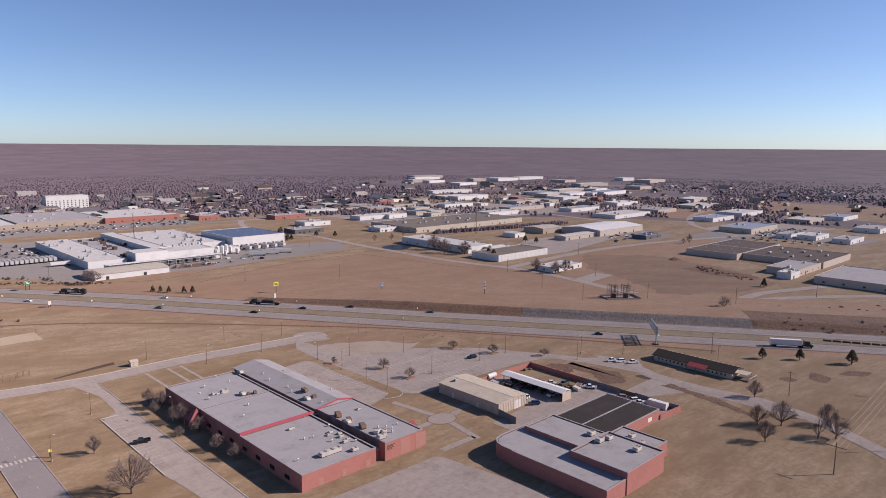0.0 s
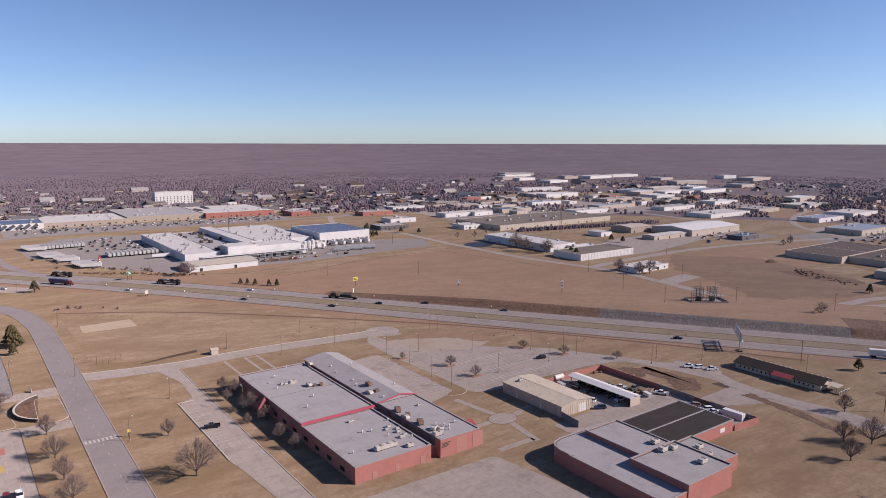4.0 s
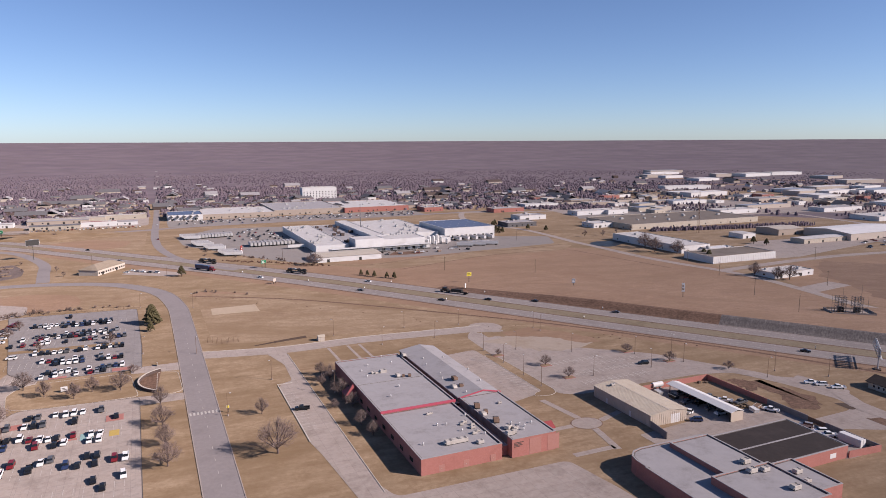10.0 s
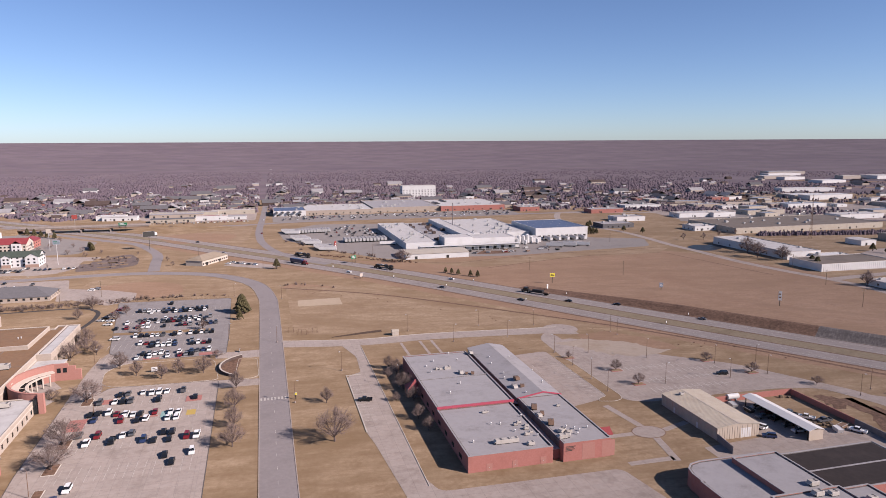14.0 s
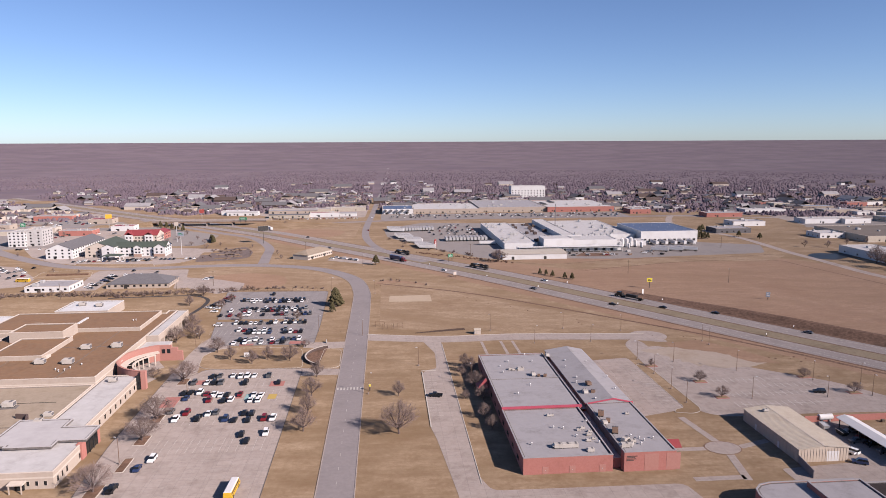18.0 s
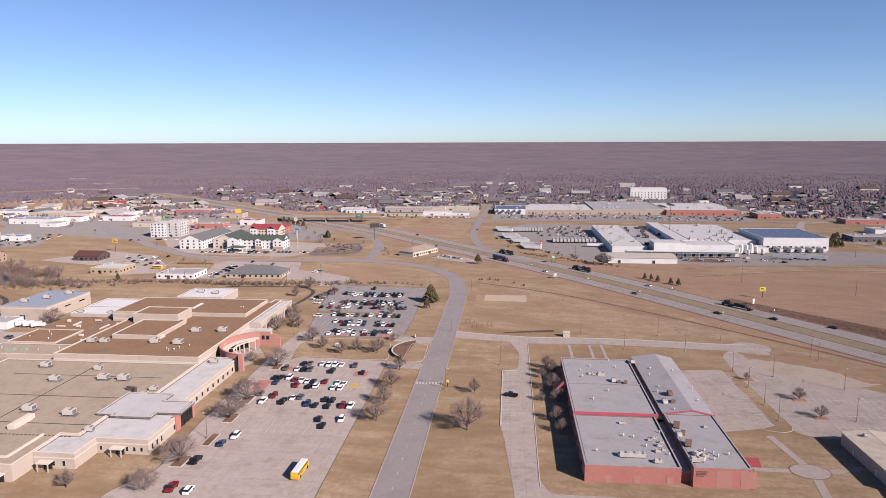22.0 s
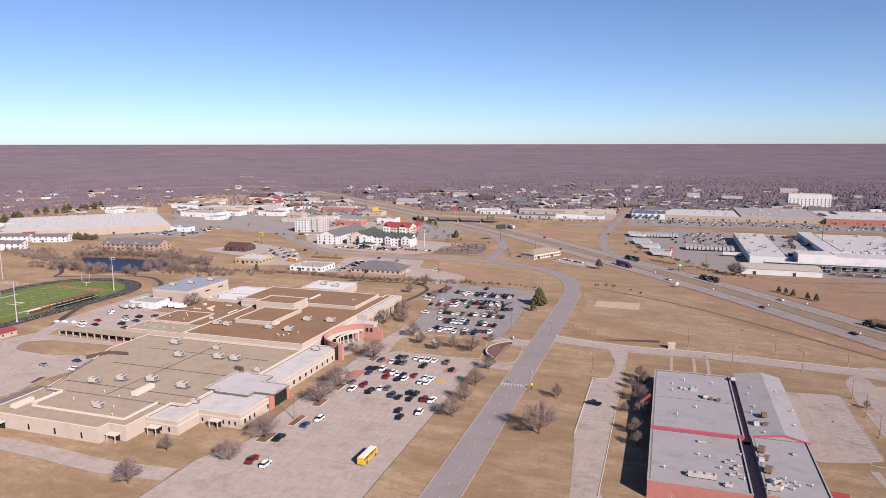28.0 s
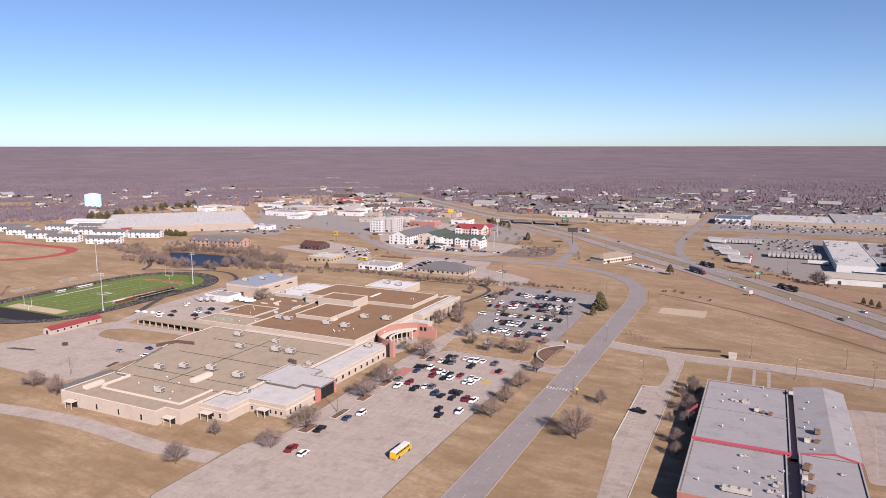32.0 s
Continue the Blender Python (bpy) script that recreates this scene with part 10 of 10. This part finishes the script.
# ---- east side: depots, cables, barrier, brush ----
warehouse("depot", "white depot with dark side wall and vans before it", 842, 892, 219, 238, 5, WHITE, GREY_ROOF, "flat", 5, 2)
lot("depot_lot", [(760, 322), (838, 312), (838, 212), (905, 205), (960, 300), (950, 330), (845, 328), (838, 376), (780, 380)], ASPHALT, "grey depot yard full of parked vans", z=0.056, r=4)
for i in range(34):
    far_car(*[(800 + (i * 7) % 34, 318 - i * 2.6), (838 + (i * 9) % 90, 312 + (i % 3) * 5)][i % 2], belt.choice(COLOURS), belt.uniform(0, 180))
for i in range(8):
    far_car(712 + i * 7, 418 + i % 2 * 6, belt.choice(COLOURS), 90)
mound = Shape()
for k in range(12):
    a = 2 * math.pi * k / 12
    mound.v += [(600 + 8 * math.cos(a), 299 + 5 * math.sin(a), 0.02), (600 + 3.5 * math.cos(a) * belt.uniform(0.8, 1.2), 299 + 2.2 * math.sin(a), 1.6 * belt.uniform(0.8, 1.2))]
mound.v.append((600, 299, 2.1))
mound.f += [(2 * k, (2 * k + 2) % 24, (2 * k + 3) % 24, 2 * k + 1) for k in range(12)] + [(2 * k + 1, (2 * k + 3) % 24, 24) for k in range(12)]
lot("ploughed_field", ragged([(559, 377), (606, 320), (589, 245), (557, 192), (509, 188), (446, 224), (474.7, 272), (498, 326)], 4.0, 8.0), BROWN_FIELD, "dark brown ploughed ground in the dry field", z=0.043, r=3, category="field")
solid("soil_mound", mound, BRUSH_SOIL, "small mound of dark soil in the field", "mound", kind="structure")
for poly in ([(328, 84), (339, 85), (341, 95), (329, 92)], [(345, 85), (352, 75), (362, 74), (356, 83)], [(318, 96), (324, 94), (326, 100), (319, 102)]):
    solid("weed_patch", patch(rounded(poly, 2.5), 0.05), BRUSH_SOIL, "dark brown scrubby patch in the dry grass", "weeds", kind="structure")
BA = thing("road_barrier", "low concrete road barrier beside the highway lanes", "barrier", kind="structure")
for i in range(7):
    part("segment", Shape().add([(-0.3, -2, 0), (0.3, -2, 0), (0.3, 2, 0), (-0.3, 2, 0), (-0.1, -2, 0.9), (0.1, -2, 0.9), (0.1, 2, 0.9), (-0.1, 2, 0.9)],
         [(3, 2, 1, 0), (4, 5, 6, 7), (0, 1, 5, 4), (1, 2, 6, 5), (2, 3, 7, 6), (3, 0, 4, 7)]), DULL_ROOF, BA).matrix_basis = pose(403.3 + i * 2.27, 107 - i * 4.08, 0.03, 0, 0, 29)
for x, y in ((236, 53.5), (335, 58)):
    p = thing("power_pole", "tall wooden power pole with wide crossarm", "utility pole", pose(x, y, 0, 0, 0, 90), group="power poles")
    part("pole", Shape().tube((0, 0, -0.2), (0, 0, 11), 0.2, 0.13, 7), WOOD, p)
    part("crossarm", Shape().box(-3.0, 3.0, -0.1, 0.1, 9.3, 9.5), WOOD, p)
    for xx in (-2.7, -0.9, 0.9, 2.7):
        part("insulator", Shape().tube((xx, 0, 9.5), (xx, 0, 9.8), 0.08, 0.06, 6), WHITE, p)
for o in (-2.7, -0.9, 0.9, 2.7):
    w = Shape()
    for i in range(12):
        u, q = i / 12, (i + 1) / 12
        w.tube((236 + 99 * u, 53.5 + 4.5 * u + o, 9.8 - 3.2 * u * (1 - u)), (236 + 99 * q, 53.5 + 4.5 * q + o, 9.8 - 3.2 * q * (1 - q)), 0.02, 0.02, 4, False)
    solid("power_cable", w, STEEL, "pale sagging overhead power cable between poles", "cable", group="power cables")

# ---- brush at the ditch's end, long sheds past the ramp ----
shrub_line([(54, 456), (66, 466), (78, 459), (93, 447)], 9, 1.2, (0.2, 0.35))
solid("weed_patch", patch(rounded([(54, 454), (64, 467), (79, 461), (94, 448), (92, 445), (76, 455)], 2), 0.05), FIELD, "dark weedy hollow at the ditch end", "weeds", kind="structure")
for x0, x1, y0, y1, h, wall, roof in ((-159, -116, 948, 964, 5.0, WHITE, PALE_ROOF), (-94, -40, 908, 924, 4.4, METAL_TAN, GREY_SHINGLE), (-36, 24, 922, 938, 4.4, WHITE, GREY_ROOF), (-104, -34, 968, 984, 4.5, TAN, GREY_ROOF)):
    warehouse("long_shed", "long pale metal shed with low roof", x0, x1, y0, y1, h, wall, roof, "low_x", 3, 4, roof_units=0)
for i in range(44):
    far_car(-150 + i * 4.1, 888 + (i * 7) % 3 * 4, belt.choice(("red", "white", "white", "silver", "black", "blue")), belt.choice((0, 8, 180)))

# ---- planted islands in the school lot, vans beside the gymnasium ----
for x0, x1, y0, y1 in ((-21.6, -18.6, 172.5, 182.5), (-22.8, -18.6, 192, 200), (-23.8, -19.6, 210.5, 218.5), (-25.4, -21.4, 251, 259), (-25, -20.6, 157, 165)):
    isl = thing("kerb_island", "dark mulched island with concrete kerb in the lot", "kerb island", kind="structure")
    part("kerb", Shape().bevel_box(x0, x1, y0, y1, 0.02, 0.18, 0.05), KERB, isl)
    part("mulch", Shape().bevel_box(x0 + 0.25, x1 - 0.25, y0 + 0.25, y1 - 0.25, 0.05, 0.22, 0.04), BRUSH_SOIL, isl)
VAN = thing("delivery_truck", "small white box truck parked beside the storage building", "truck", pose(-189.5, 311.5, 0.05, 0, 0, -62), group="delivery trucks")
part("box", Shape().bevel_box(-1.2, 1.2, -3.6, 1.9, 0.9, 3.4, 0.06), WHITE, VAN)
part("cab", Shape().bevel_box(-1.05, 1.05, 2.0, 3.7, 0.55, 2.3, 0.25), WHITE, VAN)
part("windscreen", Shape().box(-0.9, 0.9, 3.5, 3.74, 1.5, 2.1), GLASS, VAN)
for y in (-2.2, 2.8):
    part("axle", Shape().tube((-1.1, y, 0.42), (1.1, y, 0.42), 0.42, 0.42, 10), TYRE, VAN)
for x, y in ((-184.5, 310.8), (-179.5, 310.4)):
    copy_thing(VAN, pose(x, y, 0.05, 0, 0, -62))

# low planting in the old lot
for i in range(30):
    c = copy_thing(SHRUBS[i % 2], pose(-104 + belt.random() * 36, 572 + belt.random() * 62, 0.05, 0, 0, belt.uniform(0, 360)))
    c.scale = (0.6, 0.6, 0.45)
for x0, x1, y0, y1 in ((-100, -80, 622, 626), (-92, -70, 600, 603), (-88, -74, 578, 582), (-106, -98, 600, 616)):
    solid("kerb_island", Shape().bevel_box(x0, x1, y0, y1, 0.03, 0.2, 0.05), GRASS, "grass island with kerb in the old lot", "kerb island", kind="structure")

# black apron inside the track's near bend, wrapped bundles in the service lot
solid("track_apron", patch([(-325, 232.5), (-322, 225), (-310, 217), (-290, 214), (-270, 217), (-258, 225), (-255, 232.5)], 0.072), TRACK, "black rubber apron inside the track bend", "running track", kind="structure")
for x, y, w, d, h in ((-226, 261, 2.2, 2.0, 1.0), (-222.8, 263, 1.6, 2.2, 0.8), (-220, 261.6, 2.2, 1.5, 1.1), (-217, 264.2, 1.8, 1.8, 0.7), (-214.5, 262.5, 1.4, 2.0, 0.9)):
    solid("wrapped_bundle", Shape().bevel_box(x - w / 2, x + w / 2, y - d / 2, y + d / 2, 0.05, h, 0.3), WHITE, "white plastic wrapped bundle on the service lot", "bundle", group="wrapped bundles")
